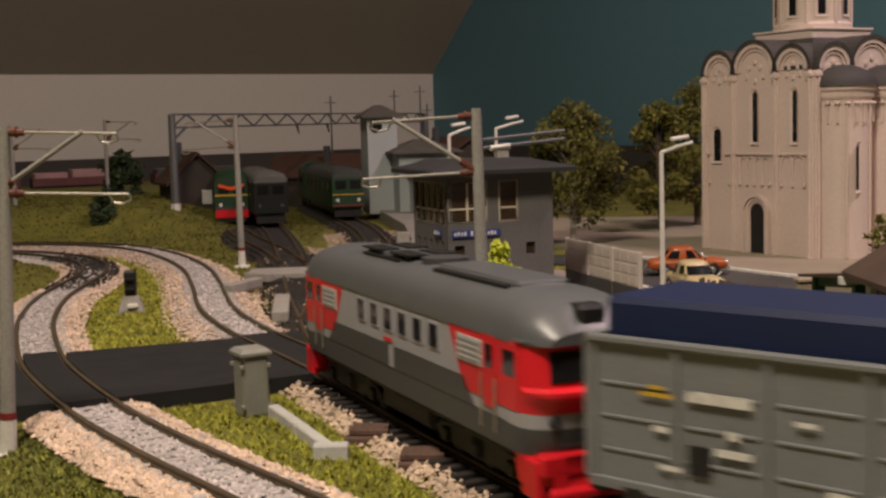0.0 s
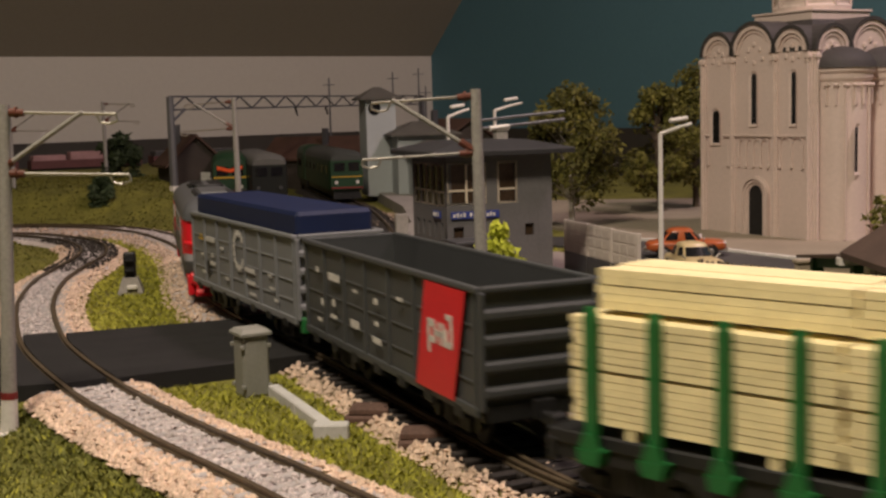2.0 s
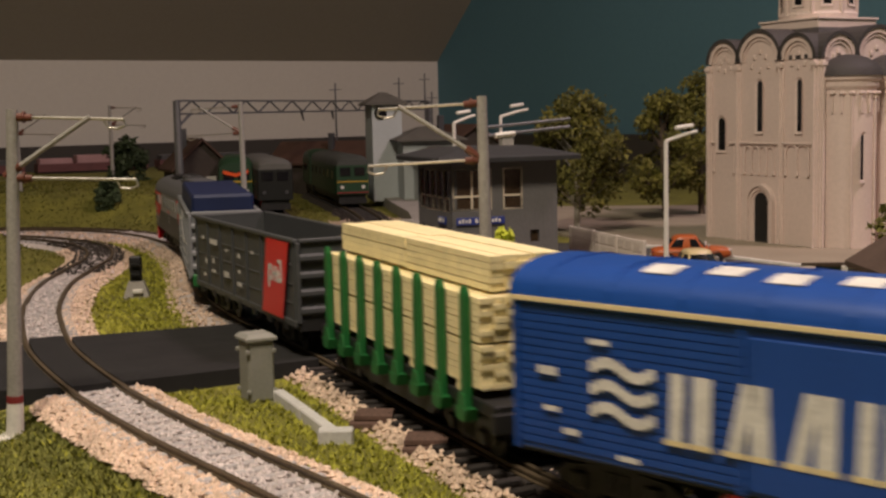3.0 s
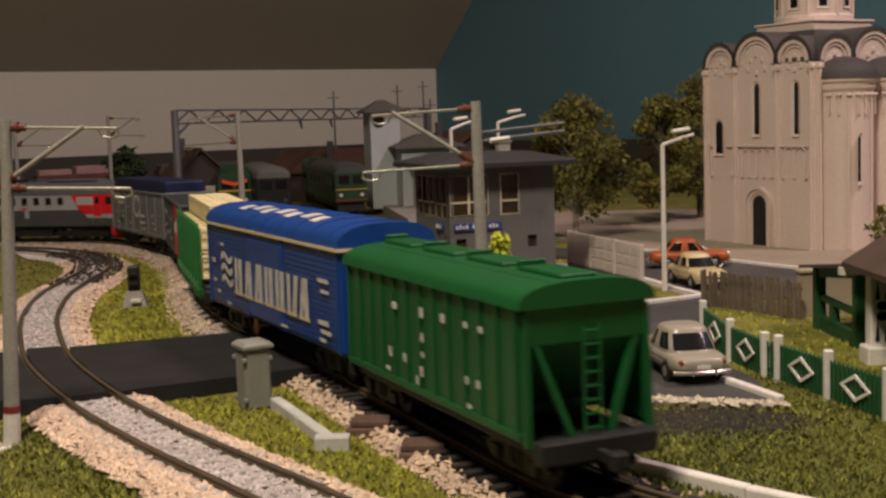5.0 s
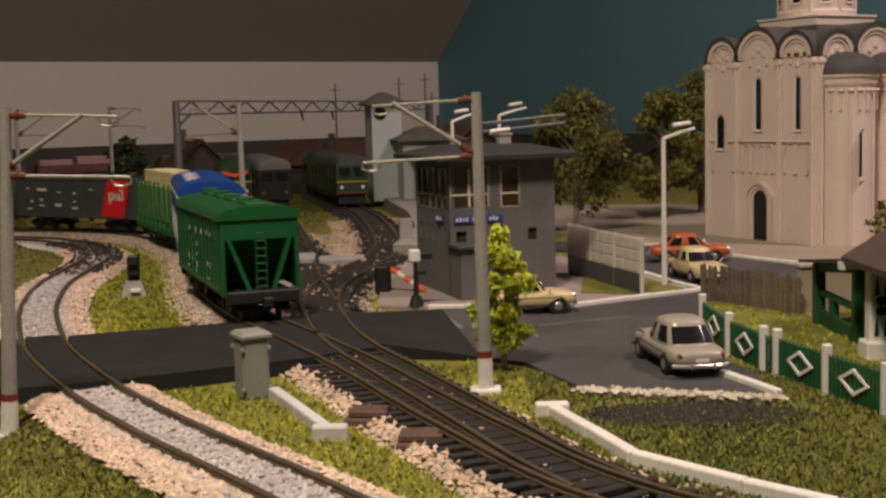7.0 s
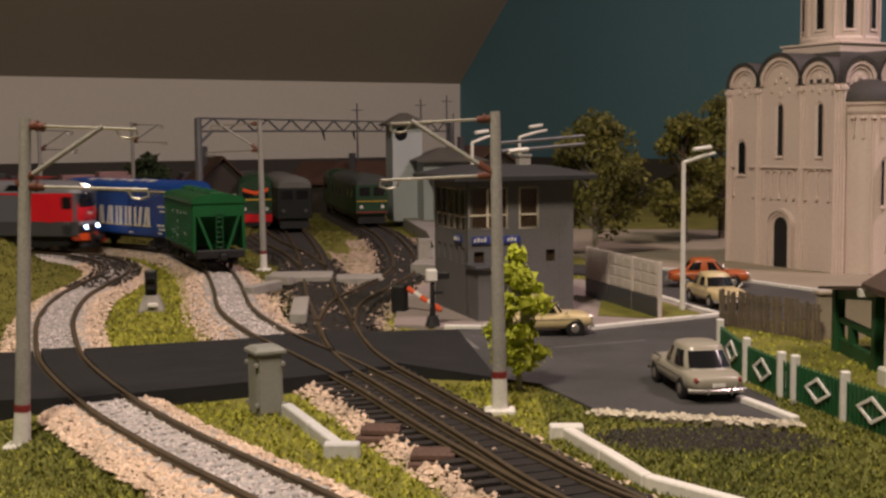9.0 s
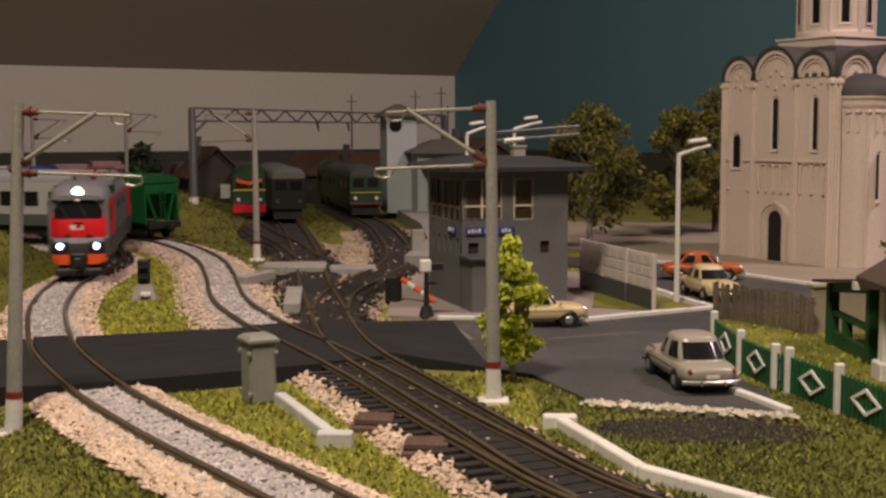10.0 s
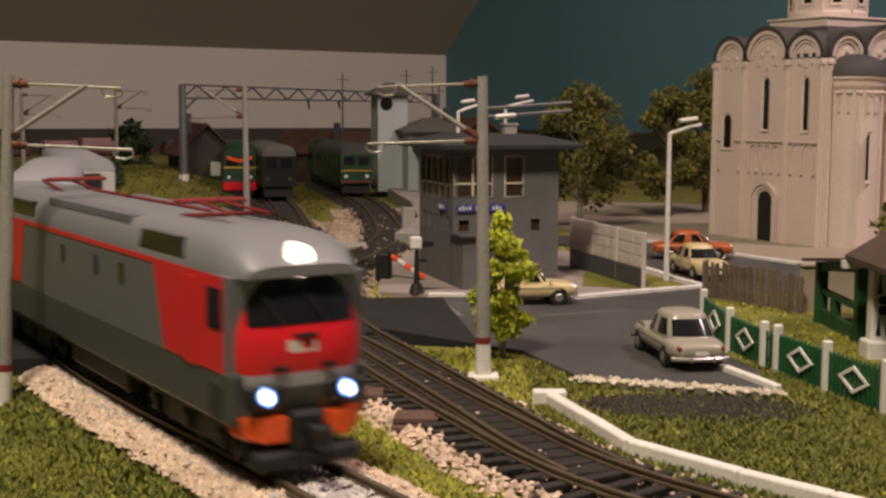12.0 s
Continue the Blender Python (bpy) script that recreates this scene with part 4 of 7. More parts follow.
def coach():
    g = thing("passenger_coach", "pale grey passenger coach with dark windows", "coach")
    L, hw = 23.5, 1.55
    part("underframe", Mesh().box(0, 0, 0.6, L - 1, 2.3, 0.6), BLACK, g)
    part("body", Mesh().box(0, 0, 1.1, L, hw * 2, 2.7, 0.08), COACH, g)
    part("lower_band", Mesh().box(0, 0, 1.1, L - 0.4, hw * 2 + 0.03, 0.7), MGREY, g)
    part("roof", Mesh().loft([roof_ring(x, hw, 3.78, 0.75) for x in np.linspace(-L / 2, L / 2, 7)]), LGREY, g, smooth=True)
    for s in (-1, 1):
        for i in range(10):
            part("window", Mesh().box(-8.6 + i * 1.9, s * (hw + 0.01), 2.3, 1.1, 0.03, 0.9, 0), GLASS, g)
        for k in (-1, 1):
            part("door", Mesh().box(k * (L / 2 - 1.0), s * (hw + 0.02), 1.2, 0.8, 0.04, 2.3, 0.0), RED, g)
        bogie(g, s * 8.5, (-1.2, 1.2))
        coupler(g, s * L / 2, s)
        part("gangway", Mesh().box(s * (L / 2 + 0.2), 0, 1.3, 0.4, 1.6, 2.4, 0.05), BLACK, g)
    return g


def loose(line, a, b, n, lo, hi, seed, z0=0.30):
    """Places beside a track: level with the bed near it, sloping to the ground outside."""
    rng = np.random.default_rng(seed)
    d, o = rng.uniform(a, b, n), rng.uniform(lo, hi, n)
    q = np.array([line.side(u, v) for u, v in zip(d, o)])
    h = ground_height(q)
    bed = z0 - np.maximum(0, np.abs(o) - 1.5) * 0.42
    return np.column_stack([q, np.maximum(bed, h - 0.02) + rng.uniform(-0.03, 0.07, n)])


# ---- ballast ----
stones("branch_side_ballast", np.vstack([loose(BRANCH, -24, -5.6, 3000, 0.9, 2.0, 1), loose(BRANCH, -24, -5.6, 1500, -1.75, -0.9, 2), loose(BRANCH, 4.5, 42, 1800, -2.1, -0.9, 3), loose(BRANCH, 4.5, 42, 1300, 0.9, 2.1, 4)]),
       PINK, "pinkish crushed stone beside the near track")
stones("branch_bed_ballast", np.vstack([loose(BRANCH, -24, -5.6, 2200, -0.66, 0.66, 5, 0.33), loose(BRANCH, -24, -5.6, 900, -1.5, 1.5, 6, 0.30), loose(BRANCH, 4.5, 35, 1200, -0.66, 0.66, 7, 0.36)]),
       GREYB, "pale grey crushed stone between the rails", (0.08, 0.17))
stones("main_side_ballast", np.vstack([loose(MAIN, -30, -10, 1100, 1.35, 2.15, 8, 0.25), loose(MAIN, -0.5, 60, 2400, 0.9, 2.5, 9), loose(MAIN, -0.5, 60, 2000, -2.5, -0.9, 10), loose(MAIN, -34, -14, 160, -2.6, -1.0, 11)]),
       PINK, "pinkish crushed stone beside the main track")
stones("main_bed_ballast", loose(MAIN, -0.5, 45, 1500, -0.66, 0.66, 12, 0.36), GREYB, "pale grey crushed stone between the main rails", (0.08, 0.17))
stones("main_dark_ballast", np.vstack([loose(MAIN, -34, -10, 1500, -1.5, 1.4, 13, 0.12), loose(YARD_A, 0, 18, 900, -1.5, 1.5, 14, 0.12)]), TRACKB, "dark oily crushed stone between the sleepers", (0.08, 0.16))
stones("strewn_chips", np.vstack([loose(MAIN, -34, -3, 130, -1.1, 1.1, 25, 0.34), loose(YARD_A, 6, 26, 90, -1.2, 1.2, 26, 0.34)]), PINK, "pale chips strewn over the dark track", (0.05, 0.11))
rng9 = np.random.default_rng(77)
ang9, rad9 = rng9.uniform(0, 6.28, 4200), np.sqrt(rng9.uniform(0, 1, 4200)) * rng9.uniform(0.75, 1.25, 4200)
stones("soot_patch", np.column_stack([6.9 + 2.7 * rad9 * np.cos(ang9) - 0.5 * rad9 * np.sin(ang9), 33.9 + 1.35 * rad9 * np.sin(ang9), np.full(4200, 0.03)]), DARKB, "dark sooty patch in the turf", (0.07, 0.17))
stones("yard_ballast", np.vstack([loose(YARD_A, 22, 60, 2200, -2.1, 2.1, 15), loose(YARD_B, 4, 60, 2200, -1.9, 1.9, 16), loose(YARD_C, 5, 45, 900, -1.8, 1.8, 17), loose(BRANCH, 26, 46, 1900, -1.5, 1.5, 18, 0.38)]), DARKB, "dark weathered yard ballast", (0.1, 0.2))
stones("yard_pale_ballast", np.vstack([loose(YARD_A, 25, 66, 110, -2.0, 2.0, 19, 0.36), loose(YARD_B, 2, 40, 80, -1.8, 1.8, 20, 0.36), loose(YARD_A, 42, 66, 1600, -4.4, -1.6, 21, 0.25), loose(YARD_B, 0, 52, 1700, -3.0, -1.6, 22, 0.25), loose(YARD_B, 14, 50, 1500, 1.6, 3.4, 24, 0.25), loose(MAIN, 2, 22, 700, -3.8, -2.2, 23, 0.2)]),
       PINK, "pale stones strewn over the yard", (0.1, 0.2))


# ---- level crossing, street, pavements ----
def ribbon(a, b, za, zb, floor=-0.3):
    """A slab between two polylines of equal length, with edges down to the floor."""
    n = len(a)
    vs = [(*p, z) for p, z in zip(a, za)] + [(*p, z) for p, z in zip(b, zb)] + [(*p, floor) for p in a] + [(*p, floor) for p in b]
    fs = [(i, i + 1, n + i + 1, n + i) for i in range(n - 1)]
    fs += [(2 * n + i, 2 * n + i + 1, i + 1, i) for i in range(n - 1)] + [(n + i, n + i + 1, 3 * n + i + 1, 3 * n + i) for i in range(n - 1)]
    fs += [(0, n, 3 * n, 2 * n), (n - 1, 2 * n - 1, 4 * n - 1, 3 * n - 1)]
    return Mesh().add(vs, fs)


def level_crossing():
    g = thing("level_crossing", "black asphalt level crossing over the tracks", "road", kind="structure")
    ease = np.linspace(0, 1, 9)
    wav = lambda n, z, k: [z + 0.03 * math.sin(i * 1.7 + k) for i in range(n)]
    bl = [BRANCH.side(s, 0.9) for s in np.linspace(-5.0, 4.4, 9)]
    ll = [(-34.0, 36 + 9.0 * e) for e in ease]
    part("road_slab", ribbon(ll, bl, [0.1] * 9, [0.5] * 9), ASPHALT, g)
    part("track_fill", ribbon([BRANCH.side(s, 0.62) for s in np.linspace(-5.2, 4.6, 9)], [BRANCH.side(s, -0.62) for s in np.linspace(-5.2, 4.6, 9)], [0.52] * 9, [0.52] * 9), ASPHALT, g)
    br = [BRANCH.side(s, -0.9) for s in np.linspace(-5.4, 4.0, 9)]
    ml = [MAIN.side(s, 0.9) for s in np.linspace(-10.2, -1.6, 9)]
    part("road_slab", ribbon(br, ml, wav(9, 0.52, 0), wav(9, 0.5, 1)), ASPHALT, g)
    part("track_fill", ribbon([MAIN.side(s, 0.62) for s in np.linspace(-9.8, -0.9, 9)], [MAIN.side(s, -0.62) for s in np.linspace(-9.8, -0.9, 9)], [0.5] * 9, [0.5] * 9), ASPHALT, g)
    part("track_fill", ribbon([YARD_A.side(s, 0.62) for s in np.linspace(17.6, 26.0, 9)], [YARD_A.side(s, -0.62) for s in np.linspace(17.6, 26.0, 9)], [0.49] * 9, [0.49] * 9), ASPHALT, g)
    ya = [YARD_A.side(s, -0.9) for s in np.linspace(18.2, 25.8, 9)]
    st = [(1.2 - 1.4 * e, 42.3 + 11.0 * e) for e in ease]
    part("road_slab", ribbon(ya, st, wav(9, 0.48, 2), [0.17] * 9), ASPHALT, g)
    wedge = ribbon([MAIN.side(s, -0.9) for s in np.linspace(-4.5, -1.0, 5)], [YARD_A.side(s, 0.9) for s in np.linspace(21.4, 25.4, 5)], [0.49] * 5, [0.48] * 5)
    part("road_slab", wedge, ASPHALT, g)


level_crossing()


def sheet(name, pts, z, mat, label, category):
    return single(name, Mesh().prism(pts, -0.3, z, "z"), mat, label, category, "structure")


STREET_EDGE = [(1.1, 42.6), (2.6, 41.4), (4.1, 37.2), (6.0, 36.3), (9.3, 35.5), (9.7, 38.5), (9.1, 42), (9.3, 46), (9.9, 49), (11.2, 54.6), (15, 56), (22, 57), (30, 52), (34, 55), (24, 60.5), (19.2, 64.6), (16.2, 69.9), (13.6, 75), (10.0, 79.5), (2.0, 83), (1, 80), (7.6, 75), (9.4, 66), (11.6, 57.0), (5.4, 53.2), (-0.3, 53.6)]
sheet("street", STREET_EDGE, 0.14, STREET, "worn grey asphalt street", "street")
sheet("pavement", [(-3.0, 54.6), (-0.3, 53.7), (5.4, 53.3), (11.4, 57.1), (9.3, 65.6), (6.8, 72), (-3.6, 72)], 0.17, material("pavement_pink", (0.30, 0.25, 0.23), 0.9, vary=0.15, scale=40), "pinkish grey pavement round the signal box", "pavement")
single("verge", Mesh().prism([(6.2, 57.0), (8.9, 55.95), (11.0, 57.2), (9.3, 63.5), (7.2, 64.3)], -0.3, 0.22, "z"), GRASS, "strip of turf beside the concrete fence", "grass", "structure")
sheet("churchyard", [(10.6, 80), (16.4, 70.1), (19.4, 64.8), (24.2, 60.8), (34, 56), (60, 66), (48, 104), (8, 112), (4, 96)], 0.2, material("churchyard_sand", (0.33, 0.28, 0.21), 0.9, vary=0.15, scale=30, fine=900), "beige sandy churchyard", "pavement")


PAINT = material("worn_road_paint", (0.42, 0.41, 0.40), 0.8, vary=0.5, scale=300, second=(0.12, 0.118, 0.115))


def road_line(p, q, w=0.12):
    d = Vector((q[0] - p[0], q[1] - p[1], 0))
    m = Matrix.Translation((p[0], p[1], 0.144)) @ Matrix.Rotation(math.atan2(d.y, d.x), 4, "Z")
    single("road_marking", Mesh().box(d.length / 2, 0, 0, d.length, w, 0.006, 0, m), PAINT, "thin worn white line on the street", "road marking", "structure")


road_line((3.6, 48.6), (7.4, 50.2))
road_line((-0.2, 52.2), (0.6, 48.4), 0.2)
road_line((0.2, 51.6), (3.4, 51.2), 0.1)
road_line((12.6, 57.6), (15.2, 58.6))


def kerb(pts, label="white painted kerb", h=0.3, w=0.28, mat=WHITE):
    g = thing("kerb", label, "kerb", kind="structure")
    n = 0
    for p, q in zip(pts, pts[1:]):
        p, q = Vector((*p, 0)), Vector((*q, 0))
        d = q - p
        k = max(1, round(d.length / 1.6))
        a = math.atan2(d.y, d.x)
        for i in range(k):
            c = p + d * ((i + 0.5) / k)
            m = Matrix.Translation((c.x, c.y, -0.1)) @ Matrix.Rotation(a + random.uniform(-0.012, 0.012), 4, "Z")
            part("kerb_stone", Mesh().box(0, 0, 0, d.length / k - 0.02, w, h + 0.1 + random.uniform(-0.02, 0.02), 0.04, m), mat, g)
    return g


kerb([(-0.8, 53.8), (2.4, 53.5), (5.4, 53.1), (11.7, 56.9), (9.5, 65.6), (7.6, 74.5)])
kerb([(10.0, 80.2), (13.7, 75.2), (16.2, 69.9), (19.2, 64.6), (24.0, 60.5), (32, 56.2)])
kerb([(8.6, 38.6), (9.0, 37.4), (9.6, 35.6)], "broken white kerb beside the parked car")


# ---- line-side things ----
def catenary_mast(x, y, h, label, arm=-1, feeder=0, base=0.0, lean=0.0, rz=0):
    g = thing("catenary_mast", label, "mast", x, y, base, rz, group="catenary masts")
    tip = lambda z: (lean * z / h, 0, z)
    part("pole", Mesh().rod(tip(1.3), tip(h), 0.215, 0.155, 14), POLE, g, smooth=True)
    part("white_foot", Mesh().rod((0, 0, 0.15), tip(1.1), 0.25, 0.225, 14), WHITE, g, "white painted foot", smooth=True)
    part("red_ring", Mesh().rod(tip(1.1), tip(1.3), 0.232, 0.228, 14), DARKRED, g, "dark red ring", smooth=True)
    part("plinth", Mesh().box(0, 0, -0.5, 0.95, 0.7, 0.66, 0.06), WHITE, g)
    s = arm
    if arm:
        for z, reach, name in ((h - 0.22, 3.1, "upper_arm"), (h - 1.9, 3.45, "lower_arm")):
            c = tip(z)
            part("insulator", Mesh().rod((c[0] + s * 0.15, 0, z), (c[0] + s * 0.55, 0, z - 0.02), 0.12, 0.1, 10).rod((c[0] + s * 0.3, 0, z), (c[0] + s * 0.36, 0, z), 0.16, n=10), INSUL, g)
            me = Mesh().rod((c[0] + s * 0.5, 0, z - 0.01), (c[0] + s * reach, 0, z - 0.12), 0.045, n=6)
            e = (c[0] + s * reach, 0, z - 0.12)
            loop = [(e[0] - s * 0.55, 0, z - 0.14), (e[0] - s * 0.45, 0, z - 0.34), (e[0] - s * 0.2, 0, z - 0.38), (e[0] + s * 0.03, 0, z - 0.3), e]
            for p, q in zip(loop, loop[1:]):
                me.rod(p, q, 0.035, n=6)
            part(name, me, WIRE, g, "bright metal arm with a hooked end")
        part("stay", Mesh().rod((s * 0.3, 0, h - 1.75), (s * 2.6, 0, h - 0.25), 0.07, n=8), POLE, g)
        part("stay_joint", Mesh().rod((s * 0.15, 0, h - 1.85), (s * 0.6, 0, h - 1.55), 0.12, n=8), INSUL, g)
    if feeder:
        for z, dx in ((h - 0.95, 0.0), (h - 1.2, 0.1)):
            part("feeder_arm", Mesh().rod((0, 0, z), (feeder * 2.75, 2.2, z + 0.2), 0.05, n=6), STEEL, g)
        part("feeder_insulator", Mesh().rod((feeder * 0.3, 0.2, h - 1.2), (feeder * 0.9, 0.7, h - 1.15), 0.08, n=8), WHITE, g)
    return g


catenary_mast(1.15, 37.55, 9.12, "grey concrete catenary mast with white foot and bright arms", -1, 1, 0, -0.1)
catenary_mast(-12.5, 34.8, 9.35, "grey concrete catenary mast with white foot beside the branch track", 1, 0, -0.35, 0.45)
catenary_mast(-12.75, 79.5, 9.6, "slim grey catenary mast with white foot between tracks", -1, 0, 0, -0.05)
catenary_mast(-32.6, 123.5, 9.6, "far grey catenary mast with white foot", 1, 0, 0.6, 0.0)
catenary_mast(-38.0, 112.2, 9.4, "far grey catenary mast with white foot by the curve", 1, 0, 0.2, 0.0)


def gantry():
    g = thing("catenary_gantry", "grey lattice steel gantry across the yard tracks", "gantry")
    a, b = Vector((-23.2, 110.0, 10.3)), Vector((-1.8, 176.0, 10.5))
    d = (b - a).normalized()
    n = 26
    for dz in (0.0, -1.15):
        part("chord", Mesh().rod(a + Vector((0, 0, dz)), b + Vector((0, 0, dz)), 0.12, n=4), STEEL, g)
    for i in range(n):
        p = a.lerp(b, i / n)
        q = a.lerp(b, (i + 1) / n)
        lo, hi = (p, q) if i % 2 else (q, p)
        part("lattice_bar", Mesh().rod(lo, hi + Vector((0, 0, -1.15)), 0.09, n=4), STEEL, g)
    for p in (a, b):
        foot = 1.2 if p is a else 0.0
        part("post", Mesh().rod((p.x, p.y, foot), p, 0.38, 0.32, 8), STEEL, g)
        part("post_foot", Mesh().rod((p.x, p.y, foot - 0.3), (p.x, p.y, foot + 1.3), 0.45, n=8), WHITE, g, "white painted post foot")
    part("brace", Mesh().rod((a.x, a.y, 8.0), a + d * 2.6 + Vector((0, 0, -1.1)), 0.14, n=6), STEEL, g)
    for t in (0.38, 0.5, 0.72):
        p = a.lerp(b, t)
        part("hanger", Mesh().rod(p + Vector((0, 0, -1.1)), p + Vector((0.2, 0, -2.1)), 0.16, 0.08, 6), BLACK, g)
    return g


gantry()


def slim_post(x, y, h):
    g = thing("far_mast", "thin dark mast behind the yard", "mast", x, y, 0, group="far masts")
    part("pole", Mesh().rod((0, 0, 0), (0, 0, h), 0.16, 0.1, 6), STEEL, g)
    part("cross_arm", Mesh().rod((-0.7, 0, h - 0.8), (0.7, 0, h - 0.8), 0.06, n=5), STEEL, g)


for x, y, h in ((-12.6, 150, 12.6), (-5.6, 168, 13.6), (-2.2, 172, 14.2), (-1.2, 160, 11.5)):
    slim_post(x, y, h)


def relay_cabinet():
    g = thing("relay_cabinet", "grey steel relay cabinet beside the crossing", "cabinet", -6.0, 37.75, -0.05, -62)
    mat = material("cabinet_grey", (0.25, 0.25, 0.22), 0.6, vary=0.1, scale=80)
    part("body", Mesh().box(0, 0, 0, 0.88, 0.8, 1.95, 0.03), mat, g)
    part("lid", Mesh().loft([[(a * k, b * k * 0.92, z) for a, b in ((-1, -1), (1, -1), (1, 1), (-1, 1))] for z, k in ((1.93, 0.48), (1.95, 0.54), (2.03, 0.54), (2.14, 0.40), (2.15, 0.3))]), mat, g)
    for y, s in ((-0.41, -1), (0.41, 1)):
        part("door", Mesh().box(0, y, 0.12, 0.76, 0.03, 1.7, 0.01), mat, g)
    part("side_door", Mesh().box(0.45, 0, 0.12, 0.03, 0.68, 1.7, 0.01), mat, g)
    for z in (0.32, 1.55):
        for x, y in ((-0.44, -0.44), (0.44, -0.44), (0.47, 0.4)):
            part("hinge", Mesh().box(x, y, z, 0.12, 0.12, 0.13, 0.02), mat, g)
    part("foot", Mesh().box(0, 0, -0.2, 0.98, 0.9, 0.22), CONCRETE, g)


relay_cabinet()


def trough(pts, label, block_first=True, z=0.1, h=0.24, w=0.34, mat=WHITE):
    g = thing("cable_trough", label, "cable trough")
    for p, q in zip(pts, pts[1:]):
        p, q = Vector((*p, z)), Vector((*q, z))
        d = q - p
        k = max(1, round(d.length / 2.6))
        for i in range(k):
            c = p + d * ((i + 0.5) / k)
            m = Matrix.Translation((c.x, c.y, z - 0.2)) @ Matrix.Rotation(math.atan2(d.y, d.x) + random.uniform(-0.02, 0.02), 4, "Z")
            part("cover", Mesh().box(0, 0, 0, d.length / k - 0.03, w, h + 0.2, 0.04, m), mat, g)
    e = pts[0] if block_first else pts[-1]
    part("end_block", Mesh().box(e[0], e[1], z - 0.2, 0.95, 0.42, h + 0.26, 0.05), mat, g)


trough([(2.9, 34.3), (4.45, 29.3), (6.5, 26.8), (9.5, 23.6)], "white concrete cable trough beside the track")
trough([(-5.35, 37.6), (-3.15, 32.35)], "pale concrete cable trough beside the cabinet", False, mat=material("pale_concrete", (0.58, 0.57, 0.56), 0.8, vary=0.15, scale=90), w=0.34)


def sleeper_pile(x, y, rz):
    g = thing("sleeper_pile", "small pile of dark brown timber logs on the grass", "timber pile", x, y, 0.02, rz, group="timber piles")
    mat = material("brown_log", (0.10, 0.055, 0.04), 0.8, vary=0.35, bump=0.4)
    for i in range(5):
        part("log", Mesh().rod((-0.55 + random.uniform(-0.1, 0.1), -0.4 + 0.2 * i, 0.12), (0.55, -0.4 + 0.2 * i + random.uniform(-0.05, 0.05), 0.14), 0.13, n=7), mat, g)
    for i in range(4):
        part("log", Mesh().rod((-0.5, -0.3 + 0.2 * i, 0.34), (0.52 + random.uniform(-0.1, 0.1), -0.3 + 0.2 * i, 0.34), 0.13, n=7), mat, g)


sleeper_pile(-2.2, 33.9, -10)
sleeper_pile(-0.75, 31.2, -5)


def dwarf_signal():
    g = thing("dwarf_signal", "black dwarf signal on a pale concrete block", "signal", -15.3, 60.9, 0.0, 8)
    part("block", Mesh().loft([[(a * w, b * w * 0.8, z) for a, b in ((-1, -1), (1, -1), (1, 1), (-1, 1))] for z, w in ((-0.2, 0.62), (0.1, 0.6), (0.8, 0.36))]), CONCRETE, g)
    part("plate", Mesh().box(0.1, -0.5, 0.25, 0.5, 0.3, 0.2, 0.04), WHITE, g)
    part("lamp_case", Mesh().box(0, 0, 0.78, 0.58, 0.45, 1.25, 0.08), BLACK, g)
    part("hood", Mesh().box(0, -0.3, 1.6, 0.4, 0.3, 0.08).box(0, -0.3, 1.1, 0.4, 0.3, 0.08), BLACK, g)


dwarf_signal()


def crossing_signal():
    g = thing("crossing_signal", "small black crossing signal with a white lamp head", "signal", -1.3, 54.3, 0.17, 10)
    part("post", Mesh().rod((0, 0, 0), (0, 0, 2.0), 0.14, 0.1, 10), BLACK, g)
    part("foot", Mesh().rod((0, 0, 0), (0, 0, 0.45), 0.35, 0.22, 8), BLACK, g)
    part("head", Mesh().box(-0.05, 0, 1.95, 0.5, 0.35, 0.55, 0.06), WHITE, g, "white lamp head")
    part("arm", Mesh().box(0.4, 0, 2.05, 0.7, 0.15, 0.3, 0.04).box(0.2, 0, 1.4, 0.5, 0.12, 0.12), BLACK, g)


crossing_signal()


def barrier():
    g = thing("crossing_barrier", "dark barrier post with a red and white arm", "barrier", -3.0, 59.3, 0.05, -15)
    part("post", Mesh().box(0, 0, 0, 0.7, 0.6, 1.35, 0.08), BLACK, g)
    for i in range(5):
        a = Vector((0.4 + 0.33 * i, 0, 1.2 - 0.2 * i))
        part("arm_section", Mesh().rod(a, a + Vector((0.33, 0, -0.2)), 0.13, n=8), ORANGE if i % 2 == 0 else WHITE, g)


barrier()


def yard_slab(x, y, sx, sy, rz, z=0.5, h=0.25):
    g = single("concrete_slab", Mesh().box(0, 0, -h, sx, sy, h * 2, 0.05), CONCRETE, "flat pale concrete slab lying in the yard", "slab", "", x, y, z - 0.1, rz, group="yard slabs")


yard_slab(-9.3, 71.5, 3.6, 3.0, 5)
yard_slab(-5.9, 71.0, 2.6, 2.2, 5, 0.42)
yard_slab(-7.5, 57.2, 0.75, 6.0, 6, 0.62)
yard_slab(-10.6, 66.0, 0.6, 3.2, -20, 0.6)
yard_slab(-10.3, 69.8, 1.7, 0.6, -30, 0.6)


